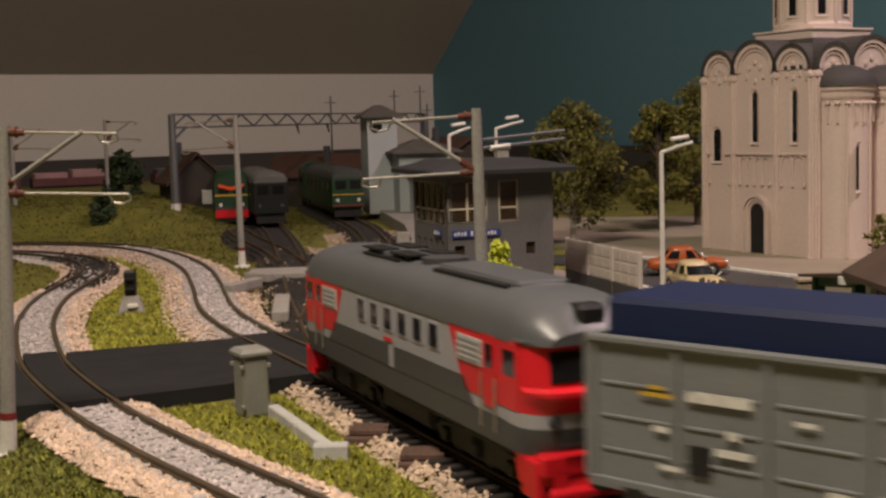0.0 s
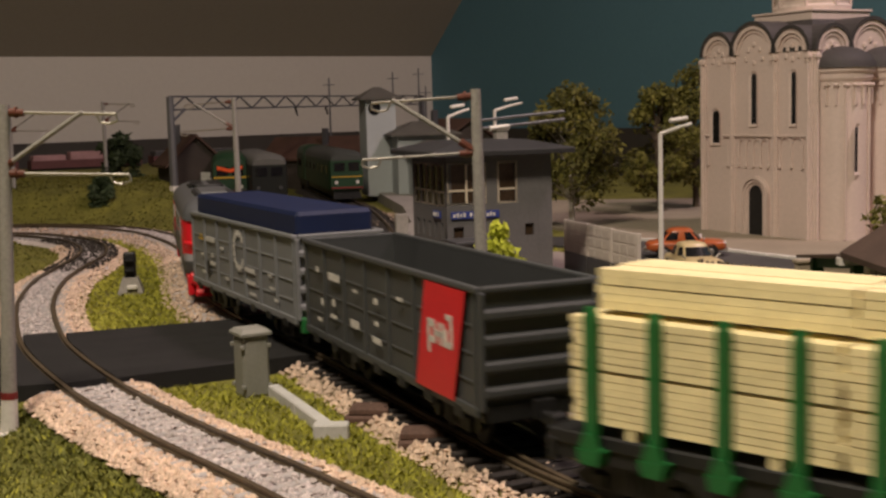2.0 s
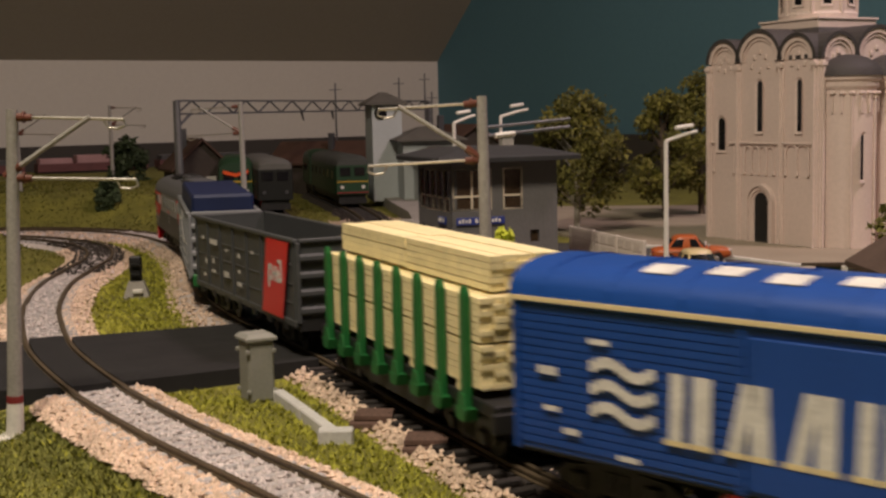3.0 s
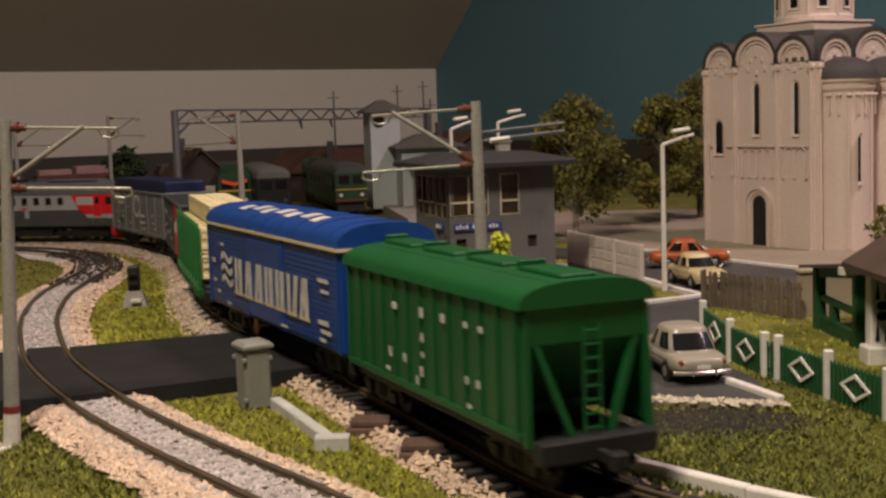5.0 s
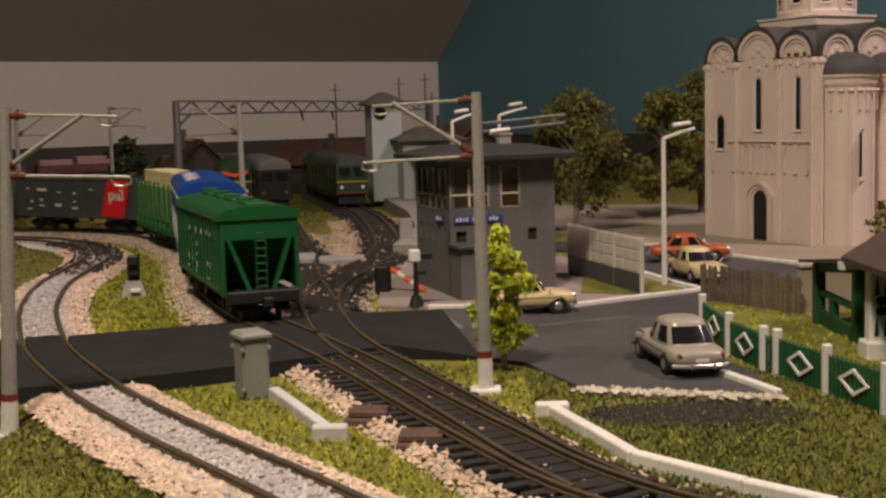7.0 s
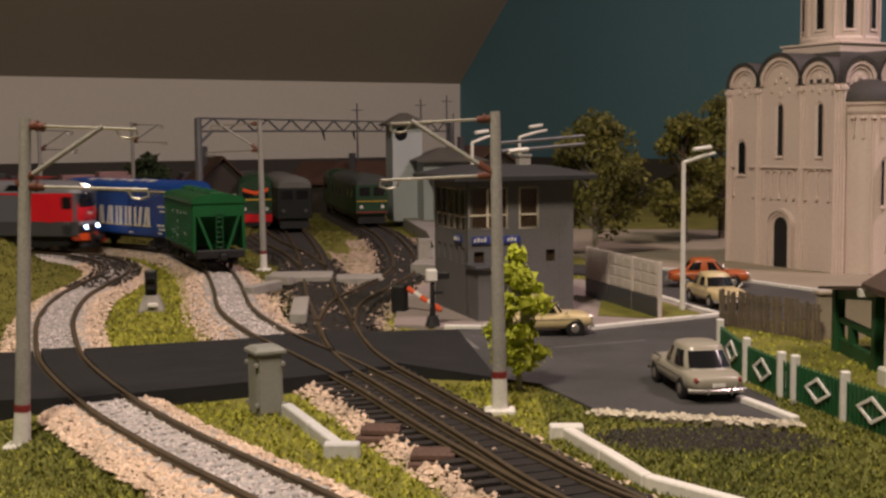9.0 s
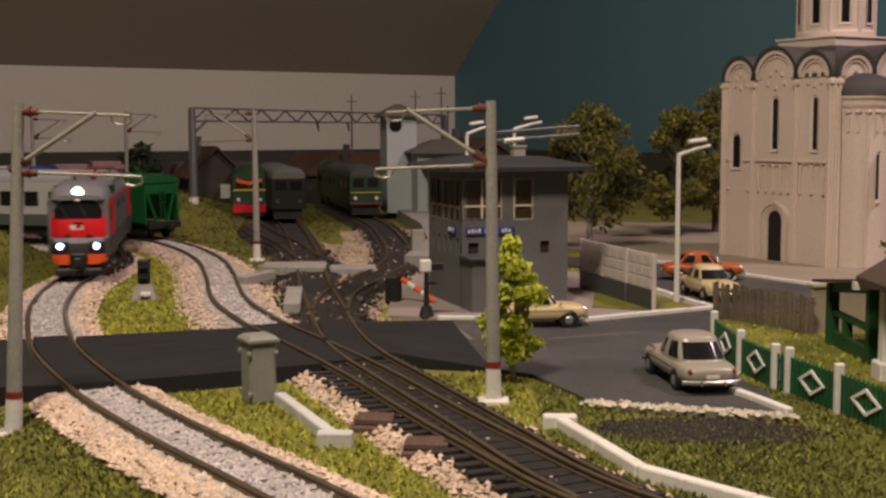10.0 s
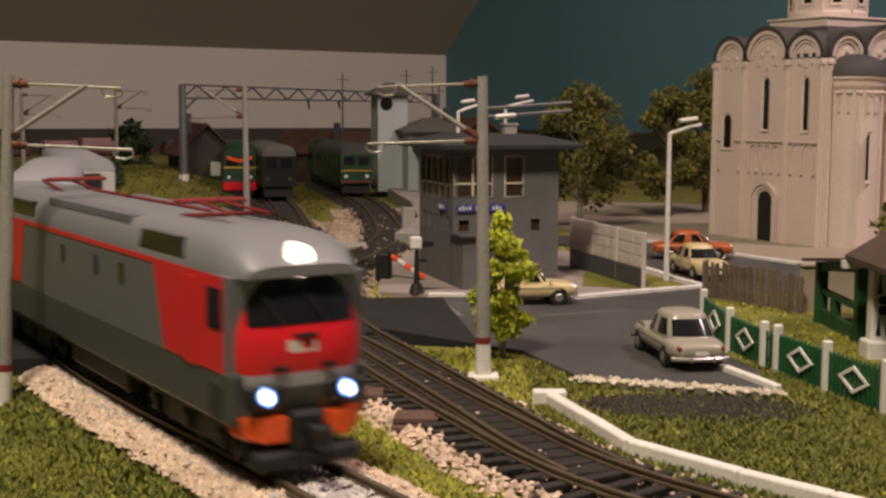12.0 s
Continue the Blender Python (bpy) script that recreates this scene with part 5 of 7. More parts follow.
def street_lamp(x, y, h, base=0.14, rz=10, reach=2.2):
    g = thing("street_lamp", "white street lamp with a bent arm", "street lamp", x, y, base, rz, group="street lamps")
    part("post", Mesh().rod((0, 0, 0), (0, 0, h), 0.13, 0.10, 10), WHITE, g, smooth=True)
    part("arm", Mesh().rod((0, 0, h - 0.03), (reach * 0.45, 0, h + 0.28), 0.09, n=8).rod((reach * 0.45, 0, h + 0.28), (reach * 0.7, 0, h + 0.4), 0.08, n=8), WHITE, g)
    part("lamp_head", Mesh().box(reach * 0.82, 0, h + 0.36, 0.9, 0.36, 0.2, 0.07, Matrix.Rotation(-0.12, 4, "Y")), WHITE, g)


street_lamp(10.35, 58.7, 7.0)
street_lamp(3.6, 79.0, 8.2, 0.2, 15, 2.6)
street_lamp(0.6, 74.0, 7.9, 0.2, 25, 2.0)


# ---- fences ----
def concrete_fence():
    g = thing("concrete_fence", "white panelled concrete fence with a dark lower strip", "fence")
    mat = material("fence_white", (0.56, 0.50, 0.44), 0.8, vary=0.1, scale=70, bump=0.2)
    a, b = Vector((6.45, 64.4, 0)), Vector((8.86, 56.05, 0))
    d = b - a
    ang = math.atan2(d.y, d.x)
    n = 3
    L = d.length / n
    # the lowest metre is one dark grey strip
    part("base", Mesh().box(d.length / 2, 0, 0.15, d.length, 0.2, 0.95, 0, Matrix.Translation(a) @ Matrix.Rotation(ang, 4, "Z")), DGREY, g, "dark lower strip")
    for i in range(n + 1):
        m = Matrix.Translation(a + d * (i / n)) @ Matrix.Rotation(ang, 4, "Z")
        part("post", Mesh().box(0, 0, 0.1, 0.15, 0.2, 2.63, 0.03, m), mat, g)
    for i in range(n):
        m = Matrix.Translation(a + d * ((i + 0.5) / n)) @ Matrix.Rotation(ang, 4, "Z")
        p = part("panel", Mesh().box(0, 0, 1.05, L - 0.24, 0.12, 1.65, 0.02, m), mat, g)
        for r in range(3):
            for c in range(3):
                part("raised_field", Mesh().box((c - 1) * (L - 0.3) / 3, -0.055, 1.14 + r * 0.52, (L - 0.3) / 3 - 0.12, 0.05, 0.42, 0.02, m), mat, p)


concrete_fence()


def picket_fence():
    g = thing("picket_fence", "dark green picket fence with white diamonds and posts", "fence")
    posts = [(9.65, 46.6), (9.65, 42.2), (10.12, 39.4), (10.38, 38.75), (11.1, 36.0), (11.85, 33.2), (12.7, 30.3)]
    green = material("fence_green", (0.010, 0.085, 0.025), 0.55, vary=0.2, bump=0.1)
    for i, (x, y) in enumerate(posts):
        part("post", Mesh().box(x, y, -0.1, 0.26, 0.26, 1.62, 0.03), WHITE, g, "white post")
    data = {}
    for i, (p, q) in enumerate(zip(posts, posts[1:])):
        p, q = Vector((*p, 0)), Vector((*q, 0))
        d = q - p
        a = math.atan2(d.y, d.x)
        m = lambda c: Matrix.Translation(c) @ Matrix.Rotation(a, 4, "Z")
        mid = m((p + q) / 2)
        for z in (0.28, 0.95):
            part("rail", Mesh().box(0, 0.05, z, d.length - 0.2, 0.07, 0.1, 0, mid), green, g)
        k = int(d.length / 0.21)
        for j in range(k):
            c = p + d * ((j + 0.5) / k)
            part("picket", Mesh().prism([(-0.06, 0.08), (0.06, 0.08), (0.06, 1.18), (0, 1.28), (-0.06, 1.18)], -0.03, 0.03, "y", m(c)), green, g)
        if i != 2:
            me = Mesh()
            w, h = min(0.95, d.length * 0.26), 0.40
            dm = [(-w, 0.68), (0, 0.68 + h), (w, 0.68), (0, 0.68 - h)]
            di = [(x * 0.78, 0.68 + (z - 0.68) * 0.72) for x, z in dm]
            for (x1, z1), (x2, z2), (x3, z3), (x4, z4) in zip(dm, dm[1:] + dm[:1], di[1:] + di[:1], di):
                me.prism([(x1, z1), (x2, z2), (x3, z3), (x4, z4)], 0.04, 0.09, "y", mid @ Matrix.Rotation(math.pi, 4, "Z"))
            part("diamond", me, WHITE, g, "white diamond frame")


picket_fence()


def weathered_fence():
    g = thing("weathered_fence", "weathered grey brown wooden picket fence", "fence")
    mat = material("weathered_wood", (0.15, 0.115, 0.08), 0.85, vary=0.35, rnd=0.3, bump=0.4)
    a, b = Vector((11.35, 55.2, 0.05)), Vector((14.4, 50.2, 0.05))
    d = b - a
    ang = math.atan2(d.y, d.x)
    for z in (0.4, 1.2):
        part("rail", Mesh().box(d.length / 2, 0.06, z, d.length, 0.08, 0.1, 0, Matrix.Translation(a) @ Matrix.Rotation(ang, 4, "Z")), mat, g)
    k = 26
    for j in range(k):
        m = Matrix.Translation(a + d * ((j + 0.5) / k)) @ Matrix.Rotation(ang, 4, "Z") @ Matrix.Rotation(random.uniform(-0.06, 0.06), 4, "Y")
        part("picket", Mesh().box(0, 0, 0, 0.15, 0.06, 1.55 + random.uniform(-0.08, 0.08), 0, m), mat, g)


weathered_fence()
single("yard_wall", Mesh().box(2.4, 0, -0.2, 4.8, 0.35, 2.05, 0.05).box(2.4, 0, 1.85, 4.9, 0.5, 0.14, 0.03), material("beige_wall", (0.36, 0.30, 0.22), 0.85, vary=0.12, scale=40), "low beige yard wall beside the wooden fence", "wall", "structure", 14.5, 51.0, 0, 12)


# ---- buildings ----
def glazed(parent, name, x, z, w, h, m, frame_mat, cols=1, rows=1, bars=0.09, depth=0.12):
    """A window in the plane y = 0 facing -y: frame, bars and panes."""
    a, d = w / 2, depth / 2
    corners = ((-1, 0), (1, 0), (1, 1), (-1, 1))
    ring = lambda k, y: [m @ Vector((x + cx * (a + k), y, z + cz * h + (2 * cz - 1) * k)) for cx, cz in corners]
    win = part(name, Mesh().loft([ring(bars, -d), ring(0, -d), ring(0, d), ring(bars, d), ring(bars, -d)], False), frame_mat, parent)
    for i in range(1, cols):
        part("glazing_bar", Mesh().box(x - a + w * i / cols, 0, z, bars, depth * 0.8, h, 0, m), frame_mat, win)
    for i in range(1, rows):
        part("glazing_bar", Mesh().box(x, 0, z + h * 0.30 * i, w, depth * 0.7, bars * 0.9, 0, m), frame_mat, win)
    part("pane", Mesh().box(x, 0.03, z, w, 0.02, h, 0, m), WINGLASS, win)
    return win


WINGLASS = material("window_glass", (0.055, 0.035, 0.022), 0.12, vary=0.5, scale=40, bump=0)


def signal_box():
    W_, D_, H_ = 5.2, 5.2, 6.3
    g = thing("signal_box", "grey two-storey signal box with a dark flat roof", "building", 0.25, 56.9, 0.1, 18)
    wallm = material("signal_box_grey", (0.125, 0.12, 0.12), 0.85, vary=0.12, scale=50, fine=700, bump=0.25)
    frame_m = material("window_cream", (0.72, 0.62, 0.48), 0.6, vary=0.08)
    front, left = Matrix.Translation((0, -0.02, 0)), Matrix.Translation((-0.02, 0, 0)) @ Matrix.Rotation(-math.pi / 2, 4, "Z")
    # walls as bands and piers, so that the openings go through
    t = 0.25

    def face(m, length, openings):
        """openings: x centre, z, width, height, all in one row per band."""
        out = []
        zs = sorted({0, H_} | {o[1] for o in openings} | {o[1] + o[3] for o in openings})
        for z0, z1 in zip(zs, zs[1:]):
            cut = sorted([(o[0] - o[2] / 2, o[0] + o[2] / 2) for o in openings if o[1] <= z0 + 1e-6 and o[1] + o[3] >= z1 - 1e-6])
            x = 0.0
            for c0, c1 in cut + [(length, length)]:
                if c0 - x > 1e-4:
                    out.append(Mesh().box((x + c0) / 2, t / 2, z0, c0 - x, t, z1 - z0, 0, m))
                x = c1
        return out

    fo = [(0.98, 4.15, 1.75, 1.75), (2.98, 4.15, 0.8, 1.75), (0.55, 2.55, 0.5, 0.5), (4.05, 2.5, 0.45, 0.55)]
    lo = [(0.75 + 0.93 * i, 4.05, 0.72, 1.8) for i in range(5)] + [(0.75 + 0.93 * i, 2.45, 0.36, 0.75) for i in range(5)]
    for piece in face(front, W_, fo):
        part("wall_panel", piece, wallm, g)
    leftm = Matrix.Translation((0, D_, 0)) @ Matrix.Rotation(-math.pi / 2, 4, "Z")
    for piece in face(leftm, D_ - 0.02, lo):
        part("wall_panel", piece, wallm, g)
    part("wall", Mesh().box(W_ - t / 2, D_ / 2 + 0.2, 0, t, D_ - 0.5, H_), wallm, g)
    part("wall", Mesh().box(W_ / 2 + 0.2, D_ - t / 2, 0, W_ - 1.0, t, H_), wallm, g)
    part("inner_floor", Mesh().box(W_ / 2, D_ / 2, 3.4, W_ - 0.6, D_ - 0.6, 0.12), CONCRETE, g)
    part("inner_wall", Mesh().box(W_ / 2, D_ * 0.62, 0.05, W_ - 0.6, 0.15, 6.1), material("inner_wood", (0.20, 0.12, 0.06), 0.8, vary=0.3), g, "brown inner partition")
    for x, z, w, h in fo[:2]:
        glazed(g, "window", x, z, w, h, front @ Matrix.Translation((0, 0.06, 0)), frame_m, 2 if w > 1 else 1, 2)
    for x, z, w, h in fo[2:]:
        glazed(g, "small_window", x, z, w, h, front @ Matrix.Translation((0, 0.12, 0)), wallm, 1, 1, 0.05)
    for i, (x, z, w, h) in enumerate(lo):
        glazed(g, "window" if i < 5 else "small_window", x, z, w, h, leftm @ Matrix.Translation((0, 0.06 if i < 5 else 0.12, 0)), frame_m if i < 5 else wallm, 1, 2 if i < 5 else 1, 0.09 if i < 5 else 0.04)
    ov = 0.85
    part("roof", Mesh().loft([[(-k, -k, z), (W_ + k, -k, z), (W_ + k, D_ + k, z), (-k, D_ + k, z)] for z, k in ((6.3, ov), (6.5, ov + 0.02), (6.56, ov - 0.05), (6.95, -0.9))]), material("roof_slate", (0.03, 0.03, 0.032), 0.75, vary=0.2, bump=0.25), g, "dark grey roof")
    part("chimney", Mesh().box(3.7, 2.6, 6.7, 0.6, 0.5, 0.7, 0.03).box(3.7, 2.6, 7.35, 0.7, 0.6, 0.1), CONCRETE, g)
    annex = part("annex", Mesh().box(0.62, -0.75, -0.1, 1.25, 1.5, 2.5), wallm, g)
    part("annex_roof", Mesh().box(0.62, -0.8, 2.4, 1.6, 1.8, 0.14, 0.02), DGREY, annex)
    part("drain_cover", Mesh().box(4.6, 0.02, 0.1, 0.2, 0.1, 6.0), wallm, g)
    signm = material("sign_blue", (0.03, 0.05, 0.24), 0.5, vary=0.08)
    for m, x, z, w in ((front, 1.35, 3.42, 2.35), (leftm, D_ - 1.3, 3.42, 1.1)):
        sign = part("sign", Mesh().box(x, -0.06, z, w, 0.06, 0.34, 0.01, m), signm, g, "blue name board")
        k = int(w / 0.17)
        for i in range(k):
            if i % 5 != 4:
                part("letter_bar", Mesh().box(x - w / 2 + 0.15 + i * (w - 0.25) / k, -0.1, z + 0.09, 0.1, 0.02, 0.15 + 0.04 * (i % 2), 0, m), LETTER, sign)


signal_box()


def arch_poly(x, r, z, n=14):
    return [(x + r * math.cos(math.pi * i / n), z + r * math.sin(math.pi * i / n)) for i in range(n + 1)]


def church():
    g = thing("church", "white stone church with arched gables and dark roofs", "church", 22.0, 73.7, 0.15, 119)
    stone = material("church_stone", (0.68, 0.56, 0.50), 0.8, vary=0.07, scale=25, fine=400, bump=0.12)
    dark = material("church_roof", (0.052, 0.047, 0.045), 0.7, vary=0.25, scale=60, bump=0.2)
    L, D, T = 9.6, 11.0, 0.5
    sp = 11.25
    bays = [(1.62, 1.18), (4.85, 1.62), (8.05, 1.18)]
    front = Matrix.Identity(4)
    side = Matrix.Rotation(-math.pi / 2, 4, "Z")
    back = Matrix.Translation((L, -D, 0)) @ Matrix.Rotation(math.pi, 4, "Z")

    def facade(m, with_door):
        out = [(0, 0), (L, 0), (L, sp - 0.2)]
        for x, r in reversed(bays):
            a = arch_poly(x, r + 0.12, sp)
            out += a
        out += [(0, sp - 0.2)]
        part("wall", Mesh().prism(out, -T, 0, "y", m), stone, g)
        for x, r in bays:
            ring = arch_poly(x, r + 0.16, sp) + arch_poly(x, r - 0.12, sp)[::-1]
            part("gable_arch", Mesh().prism(ring, 0, 0.16, "y", m), stone, g)
            ring = arch_poly(x, r - 0.22, sp) + arch_poly(x, r - 0.34, sp)[::-1]
            part("gable_moulding", Mesh().prism(ring, 0, 0.08, "y", m), stone, g)
            roof = arch_poly(x, r + 0.40, sp - 0.02) + arch_poly(x, r + 0.17, sp - 0.02)[::-1]
            part("gable_roof", Mesh().prism(roof, -2.4, 0.24, "y", m), dark, g)
            part("gable_fill", Mesh().prism(arch_poly(x, r + 0.12, sp - 0.3), -2.1, -T - 0.01, "y", m), dark, g)
        for x in (0.18, 2.98, 6.72, L - 0.18):
            for dx, w, p in ((0, 0.42, 0.16), (0, 0.2, 0.3)):
                part("pilaster", Mesh().box(x + dx, p / 2, 0, w, p, sp - 0.1, 0.03, m), stone, g)
            part("capital", Mesh().box(x, 0.16, sp - 0.5, 0.5, 0.36, 0.28, 0.05, m), stone, g)
        for x, r in bays:
            gap = with_door and x > 7
            for bx, bw in (((x - 0.85, 0.7), (x + 1.12, 0.5)) if gap else ((x, r * 2 + 0.2),)):
                part("belt_course", Mesh().box(bx, 0.08, 6.15, bw, 0.16, 0.14, 0.03, m), stone, g)
            k = 5 if r > 1.4 else 3
            for i in range(k):
                cx = x - r * 0.8 + i * 2 * r * 0.8 / (k - 1)
                if gap and abs(cx - 8.3) < 0.62:
                    continue
                c = part("colonnette", Mesh().rod(m @ Vector((cx, 0.1, 4.5)), m @ Vector((cx, 0.1, 6.0)), 0.07, n=6), stone, g)
                part("corbel", Mesh().box(cx, 0.09, 4.25, 0.2, 0.16, 0.28, 0.05, m), stone, c)
            for i in range(k - 1):
                cx = x - r * 0.8 + (i + 0.5) * 2 * r * 0.8 / (k - 1)
                rr = r * 0.8 / (k - 1)
                if gap:
                    continue
                part("small_arch", Mesh().prism(arch_poly(cx, rr, 5.75, 6) + arch_poly(cx, rr - 0.09, 5.75, 6)[::-1], 0, 0.12, "y", m), stone, g)
            for dx, dz in ((-0.45, 0), (0.45, 0), (0, 0.55), (-0.3, 0.35), (0.3, 0.35), (0, -0.15)):
                part("relief", Mesh().box(x + dx * r, 0.04, sp - 0.45 + dz * r, 0.26, 0.1, 0.3, 0.06, m), stone, g)

    facade(front, True)
    facade(Matrix.Translation((0, -L, 0)) @ Matrix.Rotation(math.pi / 2, 4, "Z"), False)
    part("wall", Mesh().box(L - T / 2, -D / 2 - 0.2, 0, T, D - 1.2, sp), stone, g)
    part("wall", Mesh().box(L / 2, -L + T / 2, 0, L - 1.2, T, sp), stone, g)

    def slit(m, x, z, w, h, splay=0.16):
        """A tall arched window: splayed stone reveal round a dark opening."""
        out = [(x - w / 2 - splay, z - splay)] + [(x + w / 2 + splay, z - splay)] + arch_poly(x, w / 2 + splay, z + h)
        inn = [(x - w / 2, z)] + [(x + w / 2, z)] + arch_poly(x, w / 2, z + h)
        n = len(out)
        me = Mesh().add([m @ Vector((p[0], 0.1, p[1])) for p in out] + [m @ Vector((p[0], 0.02, p[1])) for p in inn], [(i, (i + 1) % n, n + (i + 1) % n, n + i) for i in range(n)])
        wnd = part("window", me, stone, g)
        part("pane", Mesh().prism(inn, 0.012, 0.03, "y", m), GLASS, wnd)

    for x, z, w, h in ((1.5, 6.95, 0.34, 2.9), (4.85, 6.95, 0.42, 2.9), (8.3, 5.75, 0.62, 1.75)):
        slit(front, x, z, w, h)
    # portal with stepped arches
    for i, (r, y) in enumerate(((1.15, 0.34), (0.95, 0.24), (0.78, 0.14))):
        ring = [(4.6 - r, 0)] + arch_poly(4.6, r, 2.55)[::-1] + [(4.6 + r, 0)]
        inner = [(4.6 + r - 0.16, 0)] + arch_poly(4.6, r - 0.16, 2.55) + [(4.6 - r + 0.16, 0)]
        part("portal_arch", Mesh().prism(ring + inner, 0, y, "y"), stone, g)
    part("door", Mesh().prism([(4.6 - 0.62, 0)] + arch_poly(4.6, 0.62, 2.55)[::-1] + [(4.6 + 0.62, 0)], 0.01, 0.06, "y"), BLACK, g, "dark arched doorway")
    # apses along the side
    for k, (cy, r) in enumerate(((-2.2, 1.75), (-5.9, 2.0), (-9.6, 1.75))):
        def ring(rad, z, n=18):
            return [(-0.02 - rad * math.sin(math.pi * i / n), cy + rad * math.cos(math.pi * i / n), z) for i in range(n + 1)]
        top = 10.1
        ap = part("apse", Mesh().loft([ring(r, 0), ring(r, top)]), stone, g, smooth=True)
        part("apse_cornice", Mesh().loft([ring(r + 0.05, top - 0.7), ring(r + 0.12, top - 0.55), ring(r + 0.12, top - 0.3), ring(r + 0.26, top - 0.15), ring(r + 0.26, top + 0.05)]), stone, ap)
        part("apse_roof", Mesh().loft([ring((r + 0.35) * math.cos(a), top + 0.05 + 1.3 * math.sin(a)) for a in np.linspace(0, 1.5, 7)]), dark, ap, smooth=True)
        for i in range(1, 10):
            a = math.pi * i / 10
            p = Vector((-0.05 - (r + 0.04) * math.sin(a), cy + (r + 0.04) * math.cos(a), 0))
            part("arcade_shaft", Mesh().rod(p + Vector((0, 0, 8.0 if i % 3 else 0.1)), p + Vector((0, 0, 9.1)), 0.08, n=6), stone, ap)
            part("arcade_arch", Mesh().box(p.x, p.y, 9.05, 0.34, 0.34, 0.2, 0.08), stone, ap)
        a = math.pi * 0.42
        mm = Matrix.Translation((-r * math.sin(a) - 0.03, cy + r * math.cos(a), 0)) @ Matrix.Rotation(math.pi / 2 + (a - math.pi / 2) * -1 + 0.0, 4, "Z")
        slit(mm, 0, 4.1, 0.42, 2.4, 0.2)
    # drum on its base
    c = (L / 2, -L / 2)
    part("roof_deck", Mesh().loft([[(c[0] + a * k, c[1] + b * k, z) for a, b in ((-1, -1), (1, -1), (1, 1), (-1, 1))] for z, k in ((10.9, 4.3), (12.2, 3.4), (13.2, 2.7))]), dark, g)
    part("drum_base", Mesh().box(c[0], c[1], 12.6, 5.0, 5.0, 1.15, 0.06).box(c[0], c[1], 13.7, 5.2, 5.2, 0.14, 0.03), stone, g)
    n = 32
    circ = lambda r, z: [(c[0] + r * math.cos(2 * math.pi * i / n), c[1] + r * math.sin(2 * math.pi * i / n), z) for i in range(n)]
    drum = part("drum", Mesh().loft([circ(2.3, 13.8), circ(2.25, 20.5)]), stone, g, smooth=True)
    part("drum_foot", Mesh().loft([circ(2.42, 13.8), circ(2.42, 14.1), circ(2.3, 14.25)]), stone, drum)
    for i in range(8):
        a = 2 * math.pi * (i + 0.3) / 8
        m = Matrix.Translation((c[0], c[1], 0)) @ Matrix.Rotation(a, 4, "Z") @ Matrix.Translation((0, 2.29, 0))
        inn = [(-0.24, 14.7), (0.24, 14.7)] + arch_poly(0, 0.24, 19)
        part("drum_window", Mesh().prism(inn, -0.02, 0.02, "y", m), GLASS, drum)
        rim = [(-0.4, 14.55), (0.4, 14.55)] + arch_poly(0, 0.4, 19)
        me = Mesh().add([m @ Vector((p[0], 0.06, p[1])) for p in rim] + [m @ Vector((p[0], 0.0, p[1])) for p in inn], [(j, (j + 1) % len(rim), len(rim) + (j + 1) % len(rim), len(rim) + j) for j in range(len(rim))])
        part("window_reveal", me, stone, drum)
        a2 = a + math.pi / 8
        p = Vector((c[0] + 2.33 * math.cos(a2), c[1] + 2.33 * math.sin(a2), 0))
        part("drum_column", Mesh().rod(p + Vector((0, 0, 14.1)), p + Vector((0, 0, 20)), 0.12, n=8), stone, drum)
    part("dome", Mesh().loft([circ(2.5 * math.cos(a) ** 0.7 + 0.02, 20.5 + 3.2 * math.sin(a)) for a in np.linspace(0, 1.5, 8)]), dark, g, smooth=True)


church()


